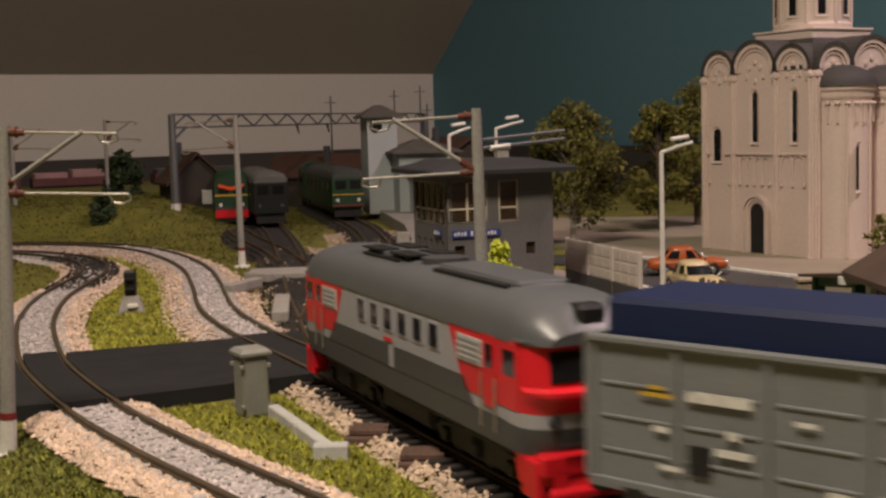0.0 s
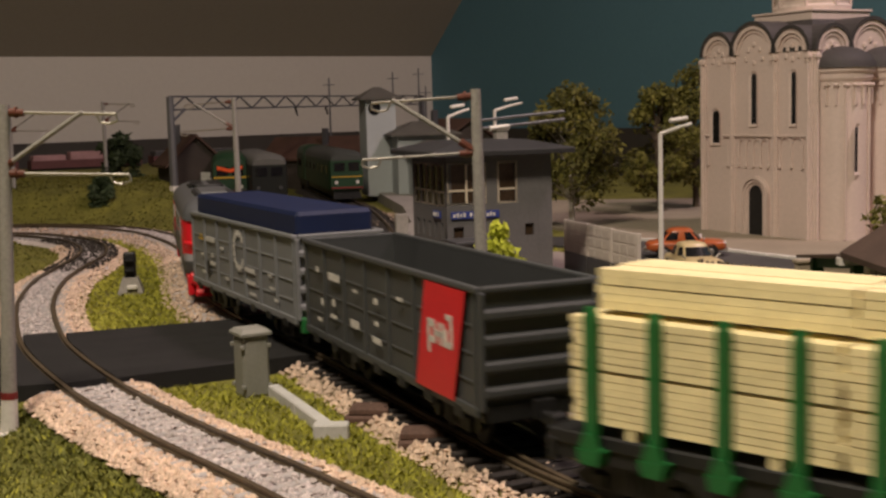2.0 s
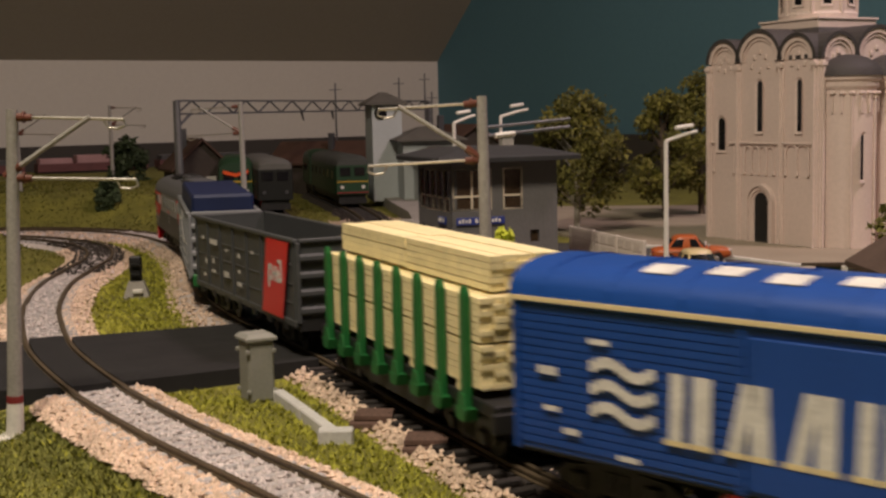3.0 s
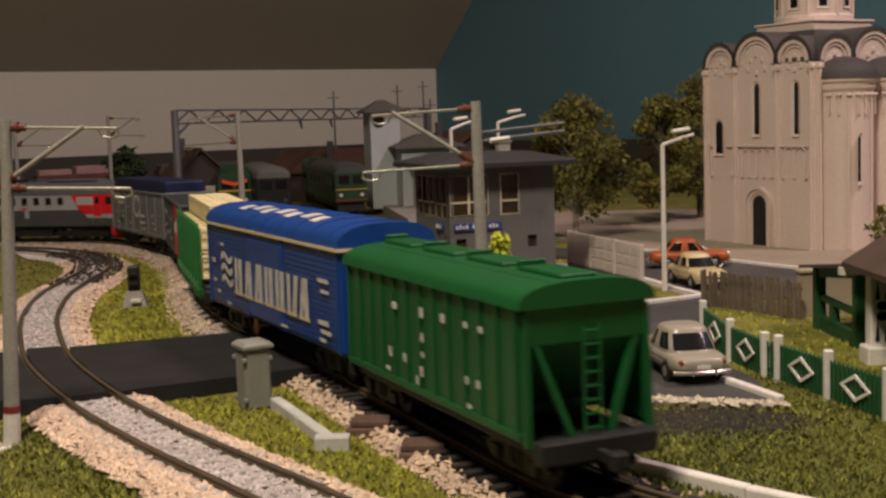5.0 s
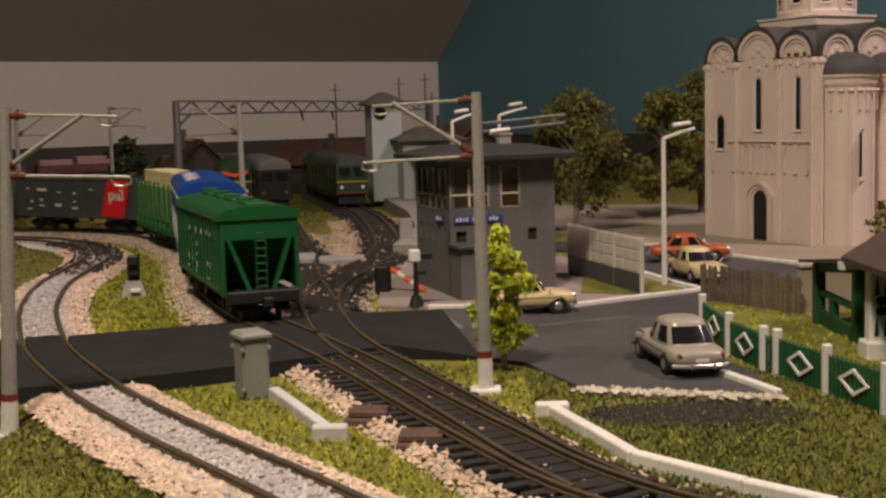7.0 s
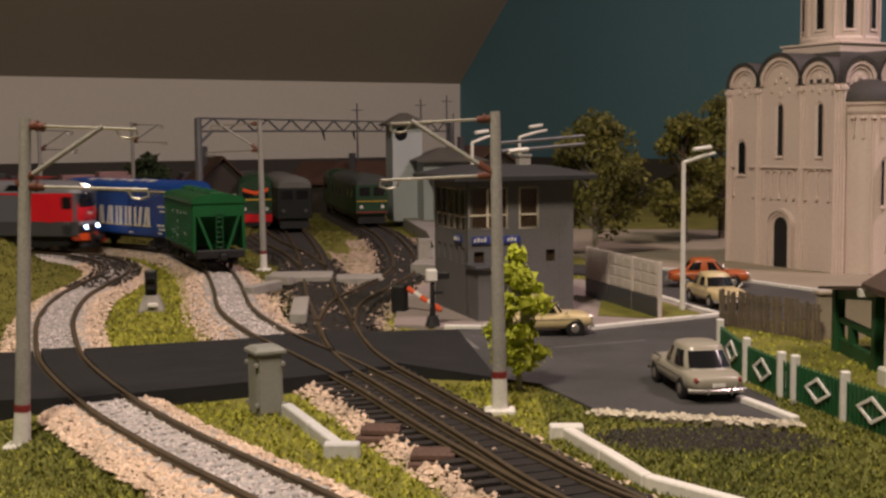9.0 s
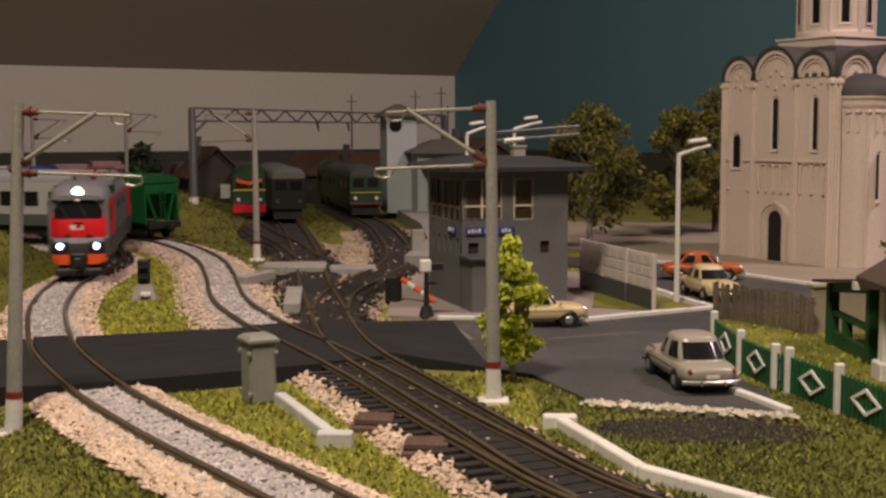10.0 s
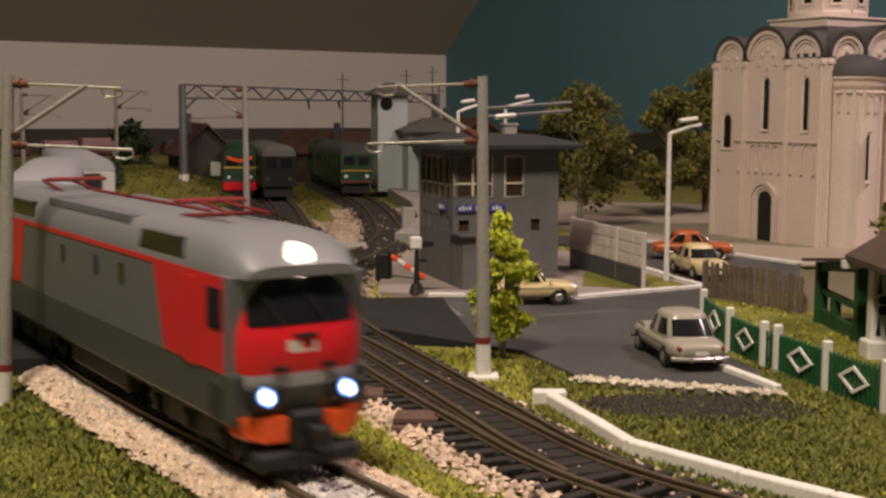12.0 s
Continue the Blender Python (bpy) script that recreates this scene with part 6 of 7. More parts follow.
def halt():
    """The green wooden halt with its porch, at the edge of the place."""
    g = thing("station_halt", "green wooden station halt with a white carved pillar", "building")
    green = material("halt_green", (0.012, 0.075, 0.022), 0.6, vary=0.2, bump=0.15)
    brown = material("halt_roof", (0.075, 0.048, 0.035), 0.75, vary=0.25, bump=0.3)
    for x, y in ((14.55, 48.3), (14.65, 43.9), (18.2, 48.3), (18.2, 43.9)):
        part("post", Mesh().box(x, y, 0, 0.42, 0.42, 2.9 if y < 45 else 2.36, 0.03), green, g)
    for y, z in ((48.3, 2.02), (43.9, 2.5)):
        part("top_beam", Mesh().box(16.4, y, z, 3.4, 0.3, 0.36), green, g)
    for x in (14.6, 18.2):
        part("top_beam", Mesh().prism([(44.1, 2.5), (48.1, 2.05), (48.1, 2.38), (44.1, 2.86)], x - 0.15, x + 0.15), green, g)
        part("rail", Mesh().box(x, 46.1, 1.15, 0.2, 4.0, 0.22), green, g)
        part("panel", Mesh().box(x, 46.1, 0.0, 0.2, 4.0, 0.55), green, g)
        part("baluster", Mesh().box(x, 46.6, 0.5, 0.3, 0.35, 0.7), green, g)
    part("porch_floor", Mesh().box(16.4, 46.1, 0.05, 3.4, 4.2, 0.15), green, g)
    part("porch_roof", Mesh().prism([(43.0, 3.0), (49.2, 2.3), (49.2, 2.42), (43.0, 3.14)], 14.0, 18.8), brown, g)
    part("house_wall", Mesh().box(18.6, 36.9, 0, 7.6, 8.6, 3.2), green, g)
    for i in range(24):
        part("wall_board", Mesh().box(14.77, 32.8 + i * 0.35, 0.1, 0.06, 0.3, 3.05), green, g)
    part("roof", Mesh().prism([(13.6, 3.1), (18.6, 6.1), (23.6, 3.1), (23.6, 3.3), (18.6, 6.35), (13.6, 3.3)], 32.0, 42.6, "y"), brown, g)
    part("gable", Mesh().prism([(14.8, 3.2), (22.4, 3.2), (18.6, 5.6)], 41.0, 41.2, "y"), green, g)
    part("gable_board", Mesh().prism([(13.7, 2.95), (18.6, 5.9), (18.6, 6.12), (13.7, 3.18)], 42.55, 42.7, "y"), WHITE, g)
    part("fascia", Mesh().box(14.8, 42.55, 2.85, 2.6, 0.3, 0.26), WHITE, g)
    pillar = part("carved_pillar", Mesh().box(14.5, 41.45, 0.55, 0.78, 0.55, 2.4, 0.05), WHITE, g, "white carved pillar")
    part("pillar_base", Mesh().box(14.5, 41.4, -0.1, 1.1, 0.95, 0.68, 0.06), WHITE, pillar)
    for z, h in ((0.75, 0.8), (2.15, 0.7)):
        for dx in (-0.16, 0.16):
            part("carving", Mesh().prism([(14.5 + dx - 0.08, z), (14.5 + dx + 0.08, z), (14.5 + dx, z + h)], 41.14, 41.18, "y"), BLACK, pillar)
    for z in (1.6, 1.95):
        part("carving", Mesh().prism([(14.5 + 0.2 * math.cos(a), z + 0.16 * math.sin(a)) for a in np.linspace(0, 6.0, 12)], 41.14, 41.18, "y"), BLACK, pillar)


halt()


# ---- cars ----
def car(label, x, y, rz, body, L=4.6, W_=1.8, H_=1.6):
    """A rounded saloon of the fifties; front at +x."""
    g = thing("car", label, "car", x, y, 0.14, rz, group="parked cars")
    h, w = L / 2, W_ / 2
    power = lambda c, e: math.copysign(abs(c) ** e, c)
    rings = []
    for u in (-1, -0.985, -0.94, -0.86, -0.72, -0.5, -0.2, 0.1, 0.4, 0.62, 0.78, 0.9, 0.96, 0.99, 1):
        end = (1 - abs(u) ** 7) ** 0.45
        top = (0.98 if u > -0.2 else 0.98 - 0.05 * (abs(u) - 0.2)) - 0.05 * max(0, u - 0.3)
        ww, mid = w * (0.60 + 0.40 * end), 0.62
        zt, zb = mid + (top - mid) * (0.30 + 0.70 * end), mid - 0.34 * (0.35 + 0.65 * end)
        ring = []
        for i in range(24):
            a = 2 * math.pi * i / 24
            zz = math.sin(a)
            ring.append((u * h, ww * power(math.cos(a), 0.55), mid + (zt - mid) * power(zz, 0.6) if zz > 0 else mid + (mid - zb) * power(zz, 0.5)))
        rings.append(ring)
    part("body", Mesh().loft(rings), body, g, smooth=True)
    belt, cx = 0.90, -0.12 * h

    def cabin(a, v, out=0.0):
        """A point of the cabin: a round the plan, v from the belt to the crown."""
        t = min(1, max(0, v) / 0.72)
        c, n = math.cos(a), math.sin(a)
        ax = h * ((0.54 if c > 0 else 0.60) - (0.24 if c > 0 else 0.26) * t)
        ay = w * (0.92 - 0.17 * t ** 1.4)
        d = 1.0 if v <= 0.72 else math.cos((v - 0.72) / 0.28 * math.pi / 2) ** 0.55
        z = belt + (H_ - 0.17 - belt) * min(1, v / 0.72) + (0.0 if v <= 0.72 else 0.17 * math.sin((v - 0.72) / 0.28 * math.pi / 2))
        return (cx + (ax * d + out) * power(c, 0.55), (ay * d + out) * power(n, 0.55), z)

    steps = [2 * math.pi * i / 40 for i in range(40)]
    part("cabin", Mesh().loft([[cabin(a, v) for a in steps] for v in (-0.1, 0, 0.2, 0.4, 0.6, 0.72, 0.78, 0.85, 0.92, 0.97, 0.995)]), body, g, smooth=True)

    def pane(name, a0, a1, v0=0.10, v1=0.66):
        n = 8
        rows = [[cabin(radians(a0 + (a1 - a0) * i / n), v, 0.014) for i in range(n + 1)] for v in np.linspace(v0, v1, 4)]
        back = [[cabin(radians(a0 + (a1 - a0) * i / n), v, -0.02) for i in range(n + 1)] for v in np.linspace(v0, v1, 4)]
        part(name, Mesh().loft([r + b[::-1] for r, b in zip(rows, back)]), GLASS, g, smooth=True)

    pane("windscreen", -44, 44)
    pane("rear_window", 141, 219)
    for s in (-1, 1):
        pane("side_window", s * 60, s * 87)
        pane("side_window", s * 93, s * 124)
        for wx in (-h * 0.56, h * 0.60):
            part("wheel_arch", Mesh().rod((wx, s * (w - 0.12), 0.36), (wx, s * (w - 0.012), 0.36), 0.42, 0.38, 20), BLACK, g)
            wheel = part("wheel", Mesh().rod((wx, s * (w - 0.22), 0.32), (wx, s * (w + 0.0), 0.32), 0.33, n=20), BLACK, g, smooth=True)
            part("hub_cap", Mesh().rod((wx, s * (w - 0.01), 0.32), (wx, s * (w + 0.03), 0.32), 0.19, 0.14, 14), WIRE, wheel, smooth=True)
        part("headlight", Mesh().rod((h - 0.18, s * w * 0.66, 0.72), (h - 0.02, s * w * 0.66, 0.72), 0.13, 0.11, 14), WIRE, g)
        part("tail_light", Mesh().rod((-h + 0.16, s * w * 0.74, 0.72), (-h + 0.02, s * w * 0.72, 0.70), 0.09, 0.06, 10), DARKRED, g)
        part("trim", Mesh().box(0, s * (w + 0.0), 0.70, L * 0.62, 0.02, 0.03), WIRE, g)
        part("mirror", Mesh().rod((h * 0.42, s * (w - 0.1), 0.92), (h * 0.42, s * (w + 0.1), 1.08), 0.04, 0.06, 8), WIRE, g)
        bar = Mesh()
        pts = [(s * (h + 0.06 - 0.22 * abs(k) ** 3), k * w * 1.0, 0.40) for k in np.linspace(-1, 1, 9)]
        bar.loft([[(p[0], p[1], p[2] - 0.07), (p[0] + s * 0.05, p[1], p[2] - 0.03), (p[0] + s * 0.05, p[1], p[2] + 0.03), (p[0], p[1], p[2] + 0.07), (p[0] - s * 0.05, p[1], p[2])] for p in pts])
        part("bumper", bar, WIRE, g, "chrome bumper", smooth=True)
        for k in (-0.4, 0.4):
            part("overrider", Mesh().box(s * (h + 0.09), k * w, 0.30, 0.08, 0.08, 0.2, 0.03), WIRE, g)
    part("grille", Mesh().box(h - 0.03, 0, 0.50, 0.08, W_ * 0.46, 0.18, 0.03), WIRE, g)
    part("plate", Mesh().box(-h + 0.0, 0, 0.52, 0.03, 0.42, 0.12), WHITE, g)
    return g


VOLGA = material("car_grey_beige", (0.34, 0.31, 0.25), 0.28, vary=0.04, bump=0)
CREAMC = material("car_cream", (0.62, 0.50, 0.27), 0.3, vary=0.04, bump=0)
ORANGEC = material("car_orange", (0.42, 0.10, 0.025), 0.32, vary=0.05, bump=0)
car("grey beige saloon car parked at the street's end", 7.55, 40.35, 98, VOLGA, 4.7, 1.85, 1.68)
car("cream yellow saloon car on the street by the kerb", 3.35, 52.0, 8, CREAMC, 4.0, 1.7, 1.65)
car("cream saloon car parked on the far street", 12.35, 61.0, -80, CREAMC, 4.5, 1.75, 1.6)
car("orange estate car parked before the church", 13.4, 68.3, -6, ORANGEC, 4.3, 1.7, 1.6)


# ---- parked stock and buildings behind the yard ----
def yard_vehicle(name, label, line, s, length, body, band=None, roof=None, lamps=False):
    g = thing(name, label, "locomotive" if "loco" in name else "coach")
    h, hw = length / 2, 1.55
    part("underframe", Mesh().box(0, 0, 0.5, length - 0.6, 2.4, 0.7).box(h - 0.3, 0, 0.25, 0.5, 2.5, 0.5), BLACK, g)
    part("body", Mesh().loft([[(x, -hw * k, 1.1), (x, -hw * k, 3.7), (x, hw * k, 3.7), (x, hw * k, 1.1)] for x, k in ((-h, 0.92), (-h + 0.5, 1), (h - 0.5, 1), (h, 0.92))]), body, g)
    part("roof", Mesh().loft([roof_ring(x, hw * k, 3.7, z) for x, k, z in ((-h, 0.9, 0.5), (-h + 0.8, 1, 0.95), (h - 0.8, 1, 0.95), (h, 0.9, 0.5))]), roof or body, g, smooth=True)
    for s2 in (-1, 1):
        part("windscreen", Mesh().box(h + 0.02, s2 * 0.65, 2.75, 0.06, 0.95, 0.75, 0.02), GLASS, g)
        for i in range(6):
            part("side_window", Mesh().box(-h + 2 + i * (length - 4) / 5, s2 * (hw + 0.01), 2.5, 0.8, 0.03, 0.7), GLASS, g)
        part("buffer_lamp", Mesh().rod((h, s2 * 0.95, 1.75), (h + 0.1, s2 * 0.95, 1.75), 0.16, n=10), LETTER if lamps else DGREY, g)
        bogie(g, s2 * (h - 3.2), (-1.1, 1.1))
    if band:
        for z, hh, mat in band:
            part("front_band", Mesh().box(h + 0.03, 0, z, 0.06, hw * 1.84, hh, 0.01), mat, g)
    p, q = line.at(s - 1), line.at(s + 1)
    c = line.at(s)
    g.matrix_basis = pose(K * c[0], K * c[1], K * RAILZ, 0, 0, math.degrees(math.atan2(p[1] - q[1], p[0] - q[0])))
    return g


yv = yard_vehicle("shunting_locomotive", "green diesel locomotive with red and orange front bands", YARD_C, 42.5, 15, DGREEN, [(0.6, 0.7, RED), (1.35, 0.2, DGREY), (2.5, 0.14, YELLOWP)], DGREEN, True)
for side in (-1, 1):
    part("chevron", Mesh().prism([(0, 3.0), (side * 1.1, 3.3), (side * 1.1, 3.6), (0, 3.3)], 7.54, 7.6), ORANGE, yv, "orange painted chevron")
yard_vehicle("yard_coach", "very dark green coach standing in the yard", YARD_A, 92.5, 20, material("dark_coach", (0.006, 0.008, 0.006), 0.85, vary=0.2), None, material("pale_coach_roof", (0.11, 0.11, 0.10), 0.8, vary=0.2))
yard_vehicle("yard_locomotive", "dark green electric locomotive standing beside the platform", YARD_B, 68.5, 19, DGREEN, [(1.2, 0.12, DARKRED), (2.2, 0.08, YELLOWP)], material("old_roof", (0.05, 0.055, 0.05), 0.6), True)
yard_vehicle("yard_coach", "dark green coach coupled behind the locomotive", YARD_B, 82.0, 6, DGREEN)

FAR_LINE = Line([(-30, 158), (-45, 150.5), (-58, 143.5), (-70, 136)])
OLDRED = material("old_wagon_red", (0.12, 0.04, 0.04), 0.6, vary=0.3)


def parked_wagon(label, at, length, load):
    """A low open wagon standing on the far embankment."""
    g = thing("parked_wagon", label, "wagon", group="parked wagons")
    h = length / 2
    part("frame", Mesh().box(0, 0, 0.45, length, 2.4, 0.4), BLACK, g)
    for y in (-1.4, 1.4):
        part("side_wall", Mesh().box(0, y, 0.8, length, 0.12, 0.95), OLDRED, g)
    for x in (-h + 0.06, h - 0.06):
        part("end_wall", Mesh().box(x, 0, 0.8, 0.12, 2.6, 0.95), OLDRED, g)
    for k in range(3):
        part("load", Mesh().box(-h + length * (k + 0.5) / 3, 0, 0.85, length / 3 - 0.5, 2.4, 1.5 + 0.3 * (k % 2), 0.1), load, g)
    for x in (-h * 0.62, h * 0.62):
        bogie(g, x, (-0.9, 0.9))
    p, q = FAR_LINE.at(at - 1), FAR_LINE.at(at + 1)
    c = FAR_LINE.at(at)
    g.matrix_basis = pose(K * c[0], K * c[1], K * 2.05, 0, 0, math.degrees(math.atan2(p[1] - q[1], p[0] - q[0])))


PALEPINK = material("faded_pink_load", (0.42, 0.24, 0.24), 0.7, vary=0.25)
parked_wagon("old red wagon with a faded pink load", 14, 13, PALEPINK)
parked_wagon("old red wagon with a dark load", 28.5, 13, DGREY)
parked_wagon("old red wagon with a dark load", 0.5, 11, DGREY)
single("far_embankment", Mesh().prism([(-26, 156.5), (-46, 146.5), (-66, 134.5), (-70, 141), (-48, 154), (-28, 164)], -0.5, 2.05, "z"), GRASS, "flat green embankment behind the far curve", "ground", "structure")
single("platform", Mesh().prism([(-3.1, 74), (-1.2, 73.4), (1.2, 100), (-2.5, 128), (-7.2, 128), (-2.9, 100), (-2.0, 86)], -0.2, 0.9, "z"), CONCRETE, "grey concrete platform beside the yard", "platform", "structure")
single("platform_post", Mesh().box(0, 0, 0, 0.8, 0.5, 1.6, 0.05), CONCRETE, "pale post at the platform's end", "post", "", -2.4, 77.0, 0.6, 10)


def depot():
    g = thing("station_building", "white station building with grey hipped roofs", "building", -5.2, 116, 0.6, 12)
    white = material("station_white", (0.46, 0.50, 0.50), 0.8, vary=0.1, scale=20)
    grey = material("station_roof", (0.10, 0.095, 0.08), 0.8, vary=0.2)
    hip = lambda x, y, z, sx, sy, hh: Mesh().loft([[(x + a * sx / 2 * k, y + b * sy / 2 * k, z + zz) for a, b in ((-1, -1), (1, -1), (1, 1), (-1, 1))] for zz, k in ((0, 1.0), (0.15, 1.0), (hh, 0.15))])
    part("tower_wall", Mesh().box(0.4, 4, 0, 2.8, 4.4, 9.0), white, g)
    part("tower_roof", hip(0.4, 4, 9.0, 4.0, 5.6, 1.2), grey, g)
    part("wing_wall", Mesh().box(3.9, 1.5, 0, 5.2, 6, 5.6), white, g)
    part("wing_roof", hip(3.9, 1.5, 5.6, 6.6, 7.4, 1.3), grey, g)
    part("low_wall", Mesh().box(4.0, -3.2, 0, 3.6, 4, 4.2), white, g)
    part("low_roof", hip(4.0, -3.2, 4.2, 4.8, 5, 1.0), grey, g)
    part("round_window", Mesh().rod((-0.2, 1.72, 8.2), (-0.2, 1.82, 8.2), 0.6, n=16), GLASS, g)
    part("door", Mesh().box(3.1, -5.24, 0.1, 1.0, 0.1, 2.6), material("brown_door", (0.12, 0.05, 0.03), 0.7), g, "brown door")
    for x in (4.6,):
        part("window", Mesh().box(x, -5.24, 1.2, 0.8, 0.1, 1.4), GLASS, g)


depot()


def cottage(x, y, z, rz, label, wall_m, roof_m, w=5.0, d=5.0, h=3.2, top=2.4):
    g = thing("cottage", label, "building", x, y, z, rz, group="yard cottages")
    part("wall", Mesh().box(0, 0, -0.6, w, d, h + 0.6), wall_m, g)
    part("gable", Mesh().prism([(-w / 2, h), (w / 2, h), (0, h + top)], -d / 2, d / 2, "y"), wall_m, g)
    for s in (-1, 1):
        part("roof", Mesh().prism([(0, h + top + 0.05), (0, h + top + 0.3), (s * (w / 2 + 0.5), h - 0.15), (s * (w / 2 + 0.5), h - 0.4)], -d / 2 - 0.5, d / 2 + 0.5, "y"), roof_m, g)
    part("window", Mesh().box(0.8, -d / 2 - 0.04, 1.0, 0.9, 0.1, 1.3).box(0.8, -d / 2 - 0.05, 1.6, 1.0, 0.1, 0.1), LETTER, g)
    part("chimney", Mesh().box(-w * 0.2, 0.5, h + 0.6, 0.6, 0.6, top + 0.6, 0.04), DGREY, g)


BRICKD = material("dark_boards", (0.045, 0.035, 0.028), 0.85, vary=0.3)
ROOFB = material("rust_roof", (0.07, 0.035, 0.022), 0.8, vary=0.3)
cottage(-23.6, 119.5, 1.0, 25, "dark boarded cottage with a brown gable roof", BRICKD, ROOFB)
cottage(-11.5, 142, 0.5, 70, "low shed with a rusty red roof behind the yard", BRICKD, ROOFB, 7, 14, 3.2, 1.9)
cottage(1.5, 128, 0.5, 20, "far shed with a rusty brown roof", BRICKD, ROOFB, 8, 10, 4.2, 2.6)
single("backboard", Mesh().prism([room(360, 1.2, 0)[:2], room(1.5, 1.2, 0)[:2], room(1.5, 200, 0)[:2], room(0.6, 200, 0)[:2], room(0.6, 0.4, 0)[:2], room(360, 0.4, 0)[:2]], -3, 5.7, "z"), material("dark_board", (0.05, 0.045, 0.038), 0.8, vary=0.2, scale=8), "dark low board along the layout's back edge", "board", "structure")


# ---- plants ----
def leaf_mass(me, centre, radius, n, size, rng, flat=0.8):
    for _ in range(n):
        v = rng.normal(0, 1, 3)
        v *= radius * rng.uniform(0.35, 1.0) ** 0.6 / np.linalg.norm(v)
        c = centre + v * (1, 1, flat)
        s = size * rng.uniform(0.5, 1.3)
        a = rng.normal(0, 1, (4, 3)) * s
        me.add(c + a, [(0, 1, 2), (0, 2, 3), (0, 3, 1), (1, 3, 2)])


def tree(name, label, x, y, h, spread, leaf, seed, z=0.0, trunk_h=0.3, n=26, per=60, size=0.16, trunk_mat=None, narrow=False):
    g = thing(name, label, "tree", x, y, z, seed * 37 % 360)
    rng = np.random.default_rng(seed)
    bark = trunk_mat or BARK
    top = Vector((rng.normal(0, 0.2), rng.normal(0, 0.2), h * 0.9))
    tr = Mesh().rod((0, 0, -0.3), (top.x * 0.4, top.y * 0.4, h * 0.45), 0.035 * h * 0.7, 0.02 * h, 8).rod((top.x * 0.4, top.y * 0.4, h * 0.45), top, 0.02 * h, 0.006 * h, 7)
    crown = Mesh()
    for i in range(n):
        f = rng.uniform(trunk_h, 1.0)
        a = rng.uniform(0, 6.28)
        reach = spread * (math.sin(math.pi * min(1, (f - trunk_h) / (1 - trunk_h) * 0.86 + 0.14)) ** 0.7) * rng.uniform(0.35, 1.0)
        p = np.array([math.cos(a) * reach, math.sin(a) * reach, h * f])
        root = Vector((top.x * 0.4, top.y * 0.4, h * max(0.2, f - 0.22)))
        tr.rod(root, p, 0.012 * h * 0.6, 0.004 * h, 5)
        leaf_mass(crown, p, spread * rng.uniform(0.24, 0.4), per, size, rng)
    part("trunk", tr, bark, g)
    part("crown", crown, leaf, g)
    return g


BARK = material("bark", (0.10, 0.075, 0.05), 0.9, vary=0.35, bump=0.5)
BIRCH = material("birch_bark", (0.45, 0.42, 0.38), 0.8, vary=0.4, scale=250)
LEAF = material("leaf_olive", (0.055, 0.068, 0.012), 0.8, vary=0.35, scale=60, second=(0.25, 0.23, 0.034), rnd=0.5, bump=0)
LEAFD = material("leaf_dark", (0.035, 0.055, 0.02), 0.8, vary=0.35, scale=60, rnd=0.4, bump=0)
LEAFY = material("leaf_yellow_green", (0.42, 0.46, 0.035), 0.75, vary=0.25, scale=60, rnd=0.35, bump=0)
tree("sapling", "small bright yellow green tree beside the mast", 1.85, 41.0, 4.6, 0.92, LEAFY, 3, 0, 0.14, 40, 80, 0.085, BIRCH)
tree("birch_tree", "olive green birch tree behind the signal box", 9.1, 86, 9.2, 3.7, LEAF, 5, 0.2, 0.2, 44, 150, 0.12, BIRCH)
tree("birch_tree", "olive green tree behind the churchyard", 17.0, 96, 9.6, 3.0, LEAF, 8, 0.2, 0.18, 40, 140, 0.12)
tree("birch_tree", "dark olive tree beside the church", 20.6, 100, 11.0, 2.8, LEAF, 9, 0.2, 0.2, 40, 130, 0.12)
tree("garden_tree", "round olive tree behind the station halt", 20.3, 53.5, 5.6, 1.7, LEAF, 12, 0.1, 0.35, 24, 50, 0.11)
tree("far_tree", "dark round tree behind the far curve", -31.6, 125, 5.2, 2.1, LEAFD, 14, 1.6, 0.1, 34, 60, 0.17)
tree("bush", "dark green bush on the embankment", -28.0, 104.5, 2.6, 1.3, LEAFD, 16, 1.0, 0.05, 34, 90, 0.11)



def turf(name, n, box, mat, label, keep, seed, hmin=0.05, hmax=0.17):
    """Short upright fibres as on flocked turf, in one mesh."""
    rng = np.random.default_rng(seed)
    x0, x1, y0, y1 = box
    u = rng.uniform(0, 1, n)
    y = y0 * (y1 / y0) ** u
    x = rng.uniform(x0, x1, n)
    q = np.column_stack([x, y])
    ok = keep(q)
    q = q[ok]
    z = ground_height(q)
    me = Mesh()
    for (a, b), c in zip(q, z):
        h = rng.uniform(hmin, hmax)
        w = 0.03 + 0.0009 * b
        t = rng.uniform(0, 6.28)
        lx, ly = rng.normal(0, 0.7 * h, 2)
        dx, dy = w * math.cos(t), w * math.sin(t)
        me.add([(a - dx, b - dy, c - 0.03), (a + dx, b + dy, c - 0.03), (a + lx, b + ly, c + h)], [(0, 1, 2)])
    ob = new(name, me.data(name, mat))
    return tagged(ob, label, "grass", kind="stuff")


def inside(q, poly):
    x, y = q[:, 0], q[:, 1]
    c = np.zeros(len(q), bool)
    for (x1, y1), (x2, y2) in zip(poly, poly[1:] + poly[:1]):
        hit = ((y1 > y) != (y2 > y)) & (x < (x2 - x1) * (y - y1) / (y2 - y1 + 1e-9) + x1)
        c ^= hit
    return c


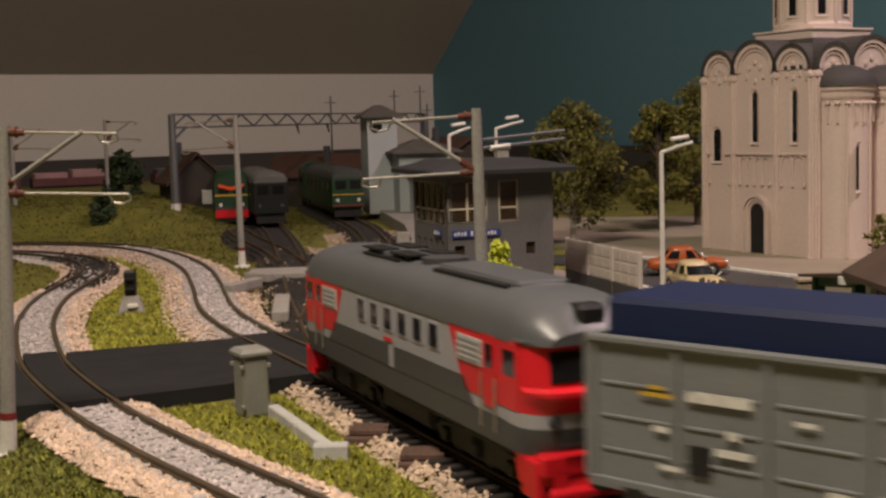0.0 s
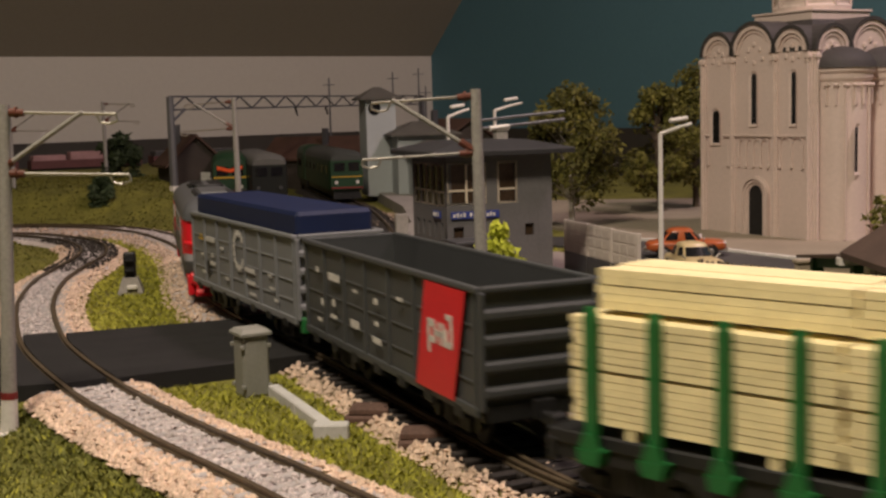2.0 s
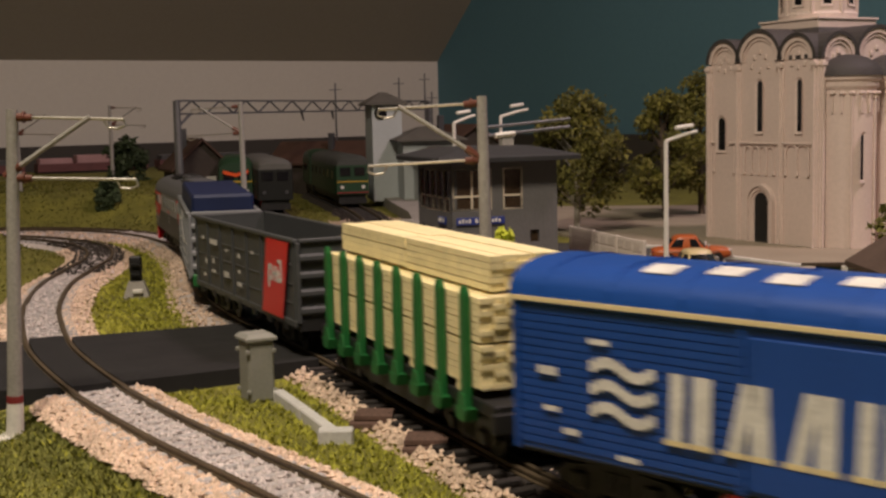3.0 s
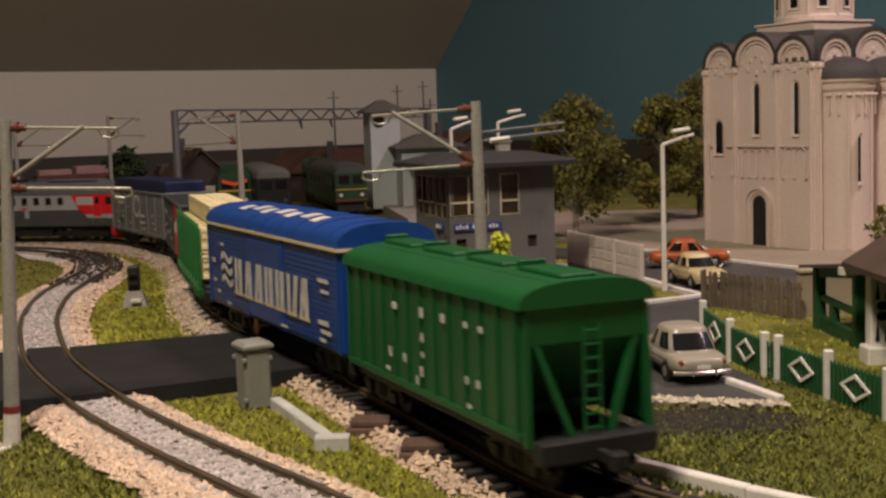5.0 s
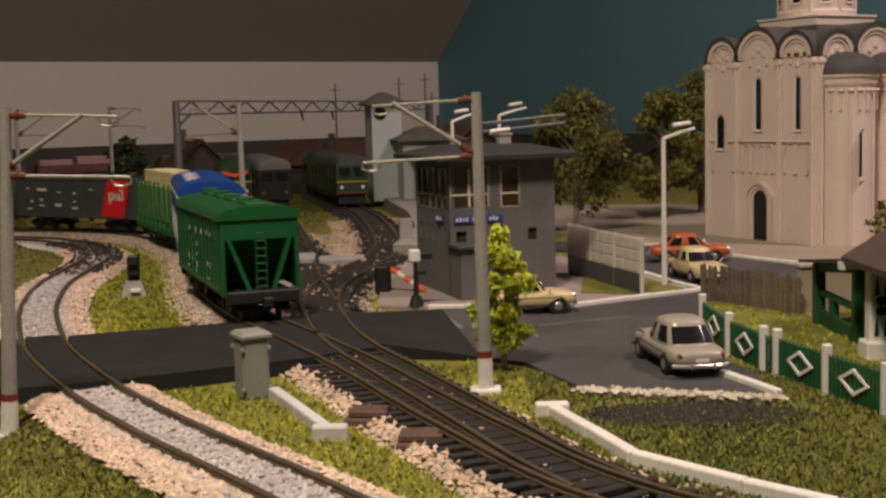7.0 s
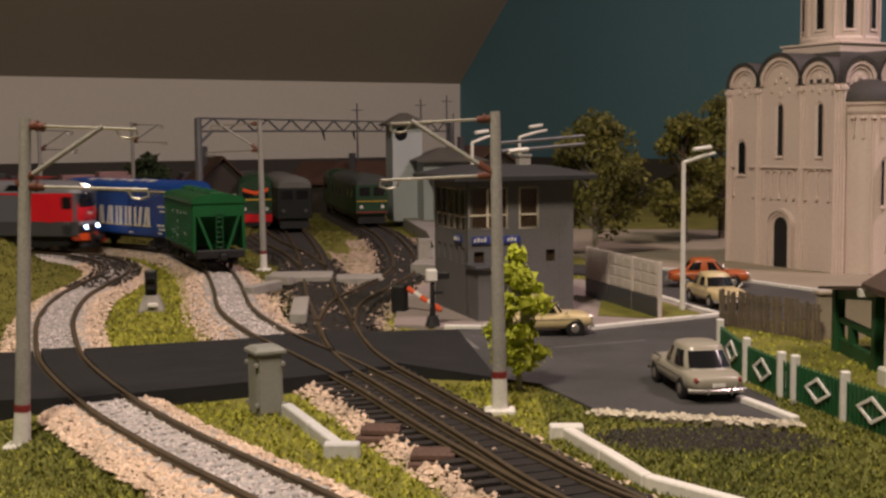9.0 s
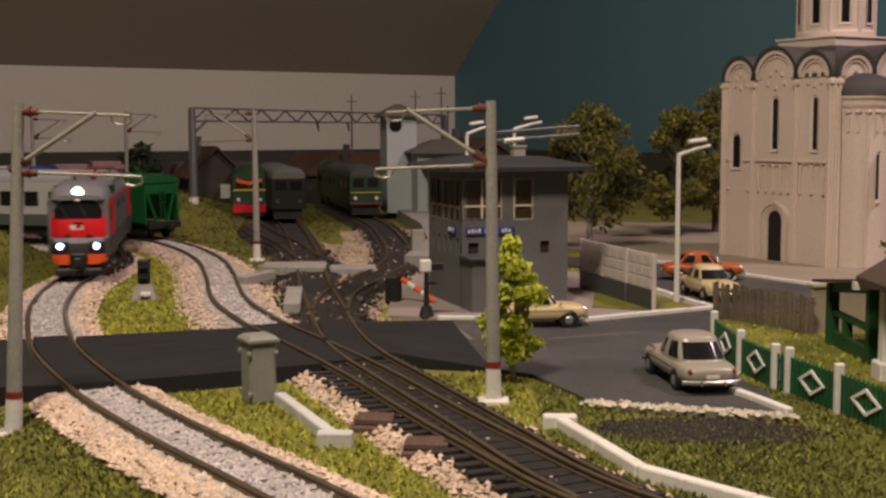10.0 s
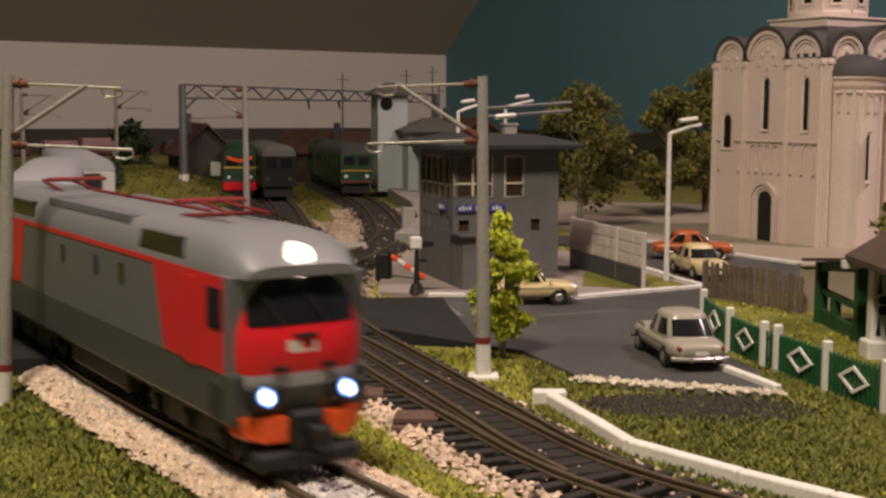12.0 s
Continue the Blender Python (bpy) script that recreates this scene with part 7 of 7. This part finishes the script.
def free(q):
    """Turf grows off the tracks, the street, the crossing and the pavements."""
    db, dm, da, dy = BRANCH.dist(q), MAIN.dist(q), YARD_A.dist(q), YARD_B.dist(q)
    ok = (np.abs(dm) > 1.9) & (np.abs(da) > 1.9) & (np.abs(dy) > 2.2) & ((db < -1.65) | (db > 1.95))
    ok &= ~inside(q, STREET_EDGE) & ~inside(q, [(-3.0, 54.6), (-0.3, 53.7), (5.4, 53.3), (11.4, 57.1), (9.3, 65.6), (6.8, 72), (-3.6, 72)])
    along = q[:, 1] - (38.3 + (q[:, 0] + 11) * 0.35)
    road = (q[:, 0] < 1.5) & (along > 0.0) & (along < 8.6)
    soot = ((q[:, 0] - 6.7) / 3.4) ** 2 + ((q[:, 1] - 34.6) / 1.9) ** 2 + 0.5 * np.array([noise.noise((a * 1.3, b * 1.3, 4.0)) for a, b in q]) < 1
    thin = np.random.default_rng(9).uniform(0, 1, len(q)) < 0.72
    return ok & ~road & ~(soot & thin)


light = lambda q: free(q) & (BRANCH.dist(q) < 0) & (MAIN.dist(q) > 0)
turf("bright_turf", 90000, (-24, 4, 24, 100), BLADE, "bright yellow green flocked turf between the tracks", light, 31)
right = lambda q: free(q) & (MAIN.dist(q) < 0)
turf("verge_turf", 70000, (-9, 24, 23, 75), BLADE, "yellow green flocked turf beside the street", lambda q: right(q) & (np.random.default_rng(5).uniform(0, 1, len(q)) < np.where(q[:, 0] > 4.0, 0.3, 1.0)), 32)
turf("dark_turf", 64000, (2.5, 16, 22, 40), DARKBLADE, "dark green flocked turf near the fence", right, 33)
near_left = lambda q: free(q) & (BRANCH.dist(q) > 0) & (q[:, 1] < 40)
turf("near_dark_turf", 80000, (-22, -2, 21, 40), DARKBLADE, "dark green flocked turf beside the near track", near_left, 34)
turf("near_light_turf", 9000, (-22, -2, 21, 40), BLADE, "yellow green tufts beside the near track", near_left, 35)
turf("hill_turf", 46000, (-62, -10, 46, 130), HILLBLADE, "green flocked turf on the embankments", lambda q: free(q) & ((BRANCH.dist(q) > 0) | (MAIN.dist(q) < 0)) & (q[:, 1] > 46), 36, 0.08, 0.2)

CRUMB = material("plaster_crumb", (0.60, 0.54, 0.42), 0.9, vary=0.3)
single("worn_edge", Mesh().prism([(4.0, 36.75), (6.2, 35.9), (9.3, 35.1), (9.5, 35.5), (7.4, 36.3), (6.2, 36.5), (4.2, 37.3)], -0.1, 0.185, "z"), material("bare_plaster", (0.58, 0.50, 0.37), 0.9, vary=0.5, scale=120, second=(0.10, 0.09, 0.06)), "crumbled pale edge of the street", "ground", "structure")
rng8 = np.random.default_rng(8)
run8 = rng8.uniform(0, 1, 420)
stones("plaster_crumbs", np.column_stack([3.9 + 5.7 * run8 + rng8.normal(0, 0.12, 420), 36.95 - 1.75 * run8 + rng8.normal(0, 0.22, 420), np.full(420, 0.17)]), CRUMB, "pale plaster crumbs along the street's worn end", (0.06, 0.2))


# ---- trains that move ----
FREIGHT = [(hopper(), 5.4, 4.1, 1), (boxcar(), 19.65, 5.2, 1), (timber_wagon(), 34.7, 4.4, 1),
           (gondola("empty dark grey open wagon with a red panel", GOND2, False), 49.9, 4.1, 1), (gondola("grey open wagon with a dark blue covered load", GOND1, True), 64.3, 4.1, 1), (diesel(), 80.0, 4.5, 1)]
EXPRESS = [(electric(), 10.4, 6.6), (coach(), 33.2, 8.5), (coach(), 57.6, 8.5)]


def taller(ob, f):
    for o in ob.children_recursive:
        o.data.transform(Matrix.Diagonal((1, 1, f, 1)))


for ob, _, _ in EXPRESS[:2]:
    taller(ob, 1.12)
taller(EXPRESS[2][0], 1.12)
taller(FREIGHT[1][0], 1.06)
for ob, _, _, _ in FREIGHT[3:5]:
    taller(ob, 1.08)


def stand(line, s, b, turn=False):
    """The pose of a vehicle whose middle is at s on a track, on bogies b metres from its middle."""
    p, q = line.at(s - b), line.at(s + b)
    if turn:
        p, q = q, p
    c = (p + q) / 2
    return pose(K * c[0], K * c[1], K * RAILZ, 0, 0, math.degrees(math.atan2(q[1] - p[1], q[0] - p[0])))


def motions():
    tail = lambda t: float(np.polyval([-0.00192794, 0.0554778, -0.49911, 1.37465, 14.3361, -99.1875], t)) - 3.0 * float(rise(7.3, 9.6, t))
    nose = lambda t: 34.8 - 25.4 * (t - 9.5) if t < 9.5 else float(np.interp(t, [9.5, 10, 10.5, 11, 11.5, 12], [34.8, 23.0, 12.9, 1.7, -9.7, -20.4]))
    times = [i * 0.25 for i in range(49)]
    for ob, d, b, way in FREIGHT:
        walk(ob, [(t, stand(MAIN, tail(t) + d, b, way < 0)) for t in times])
    for ob, d, b in EXPRESS:
        walk(ob, [(t, stand(BRANCH, nose(t) + d, b, True)) for t in times])


motions()
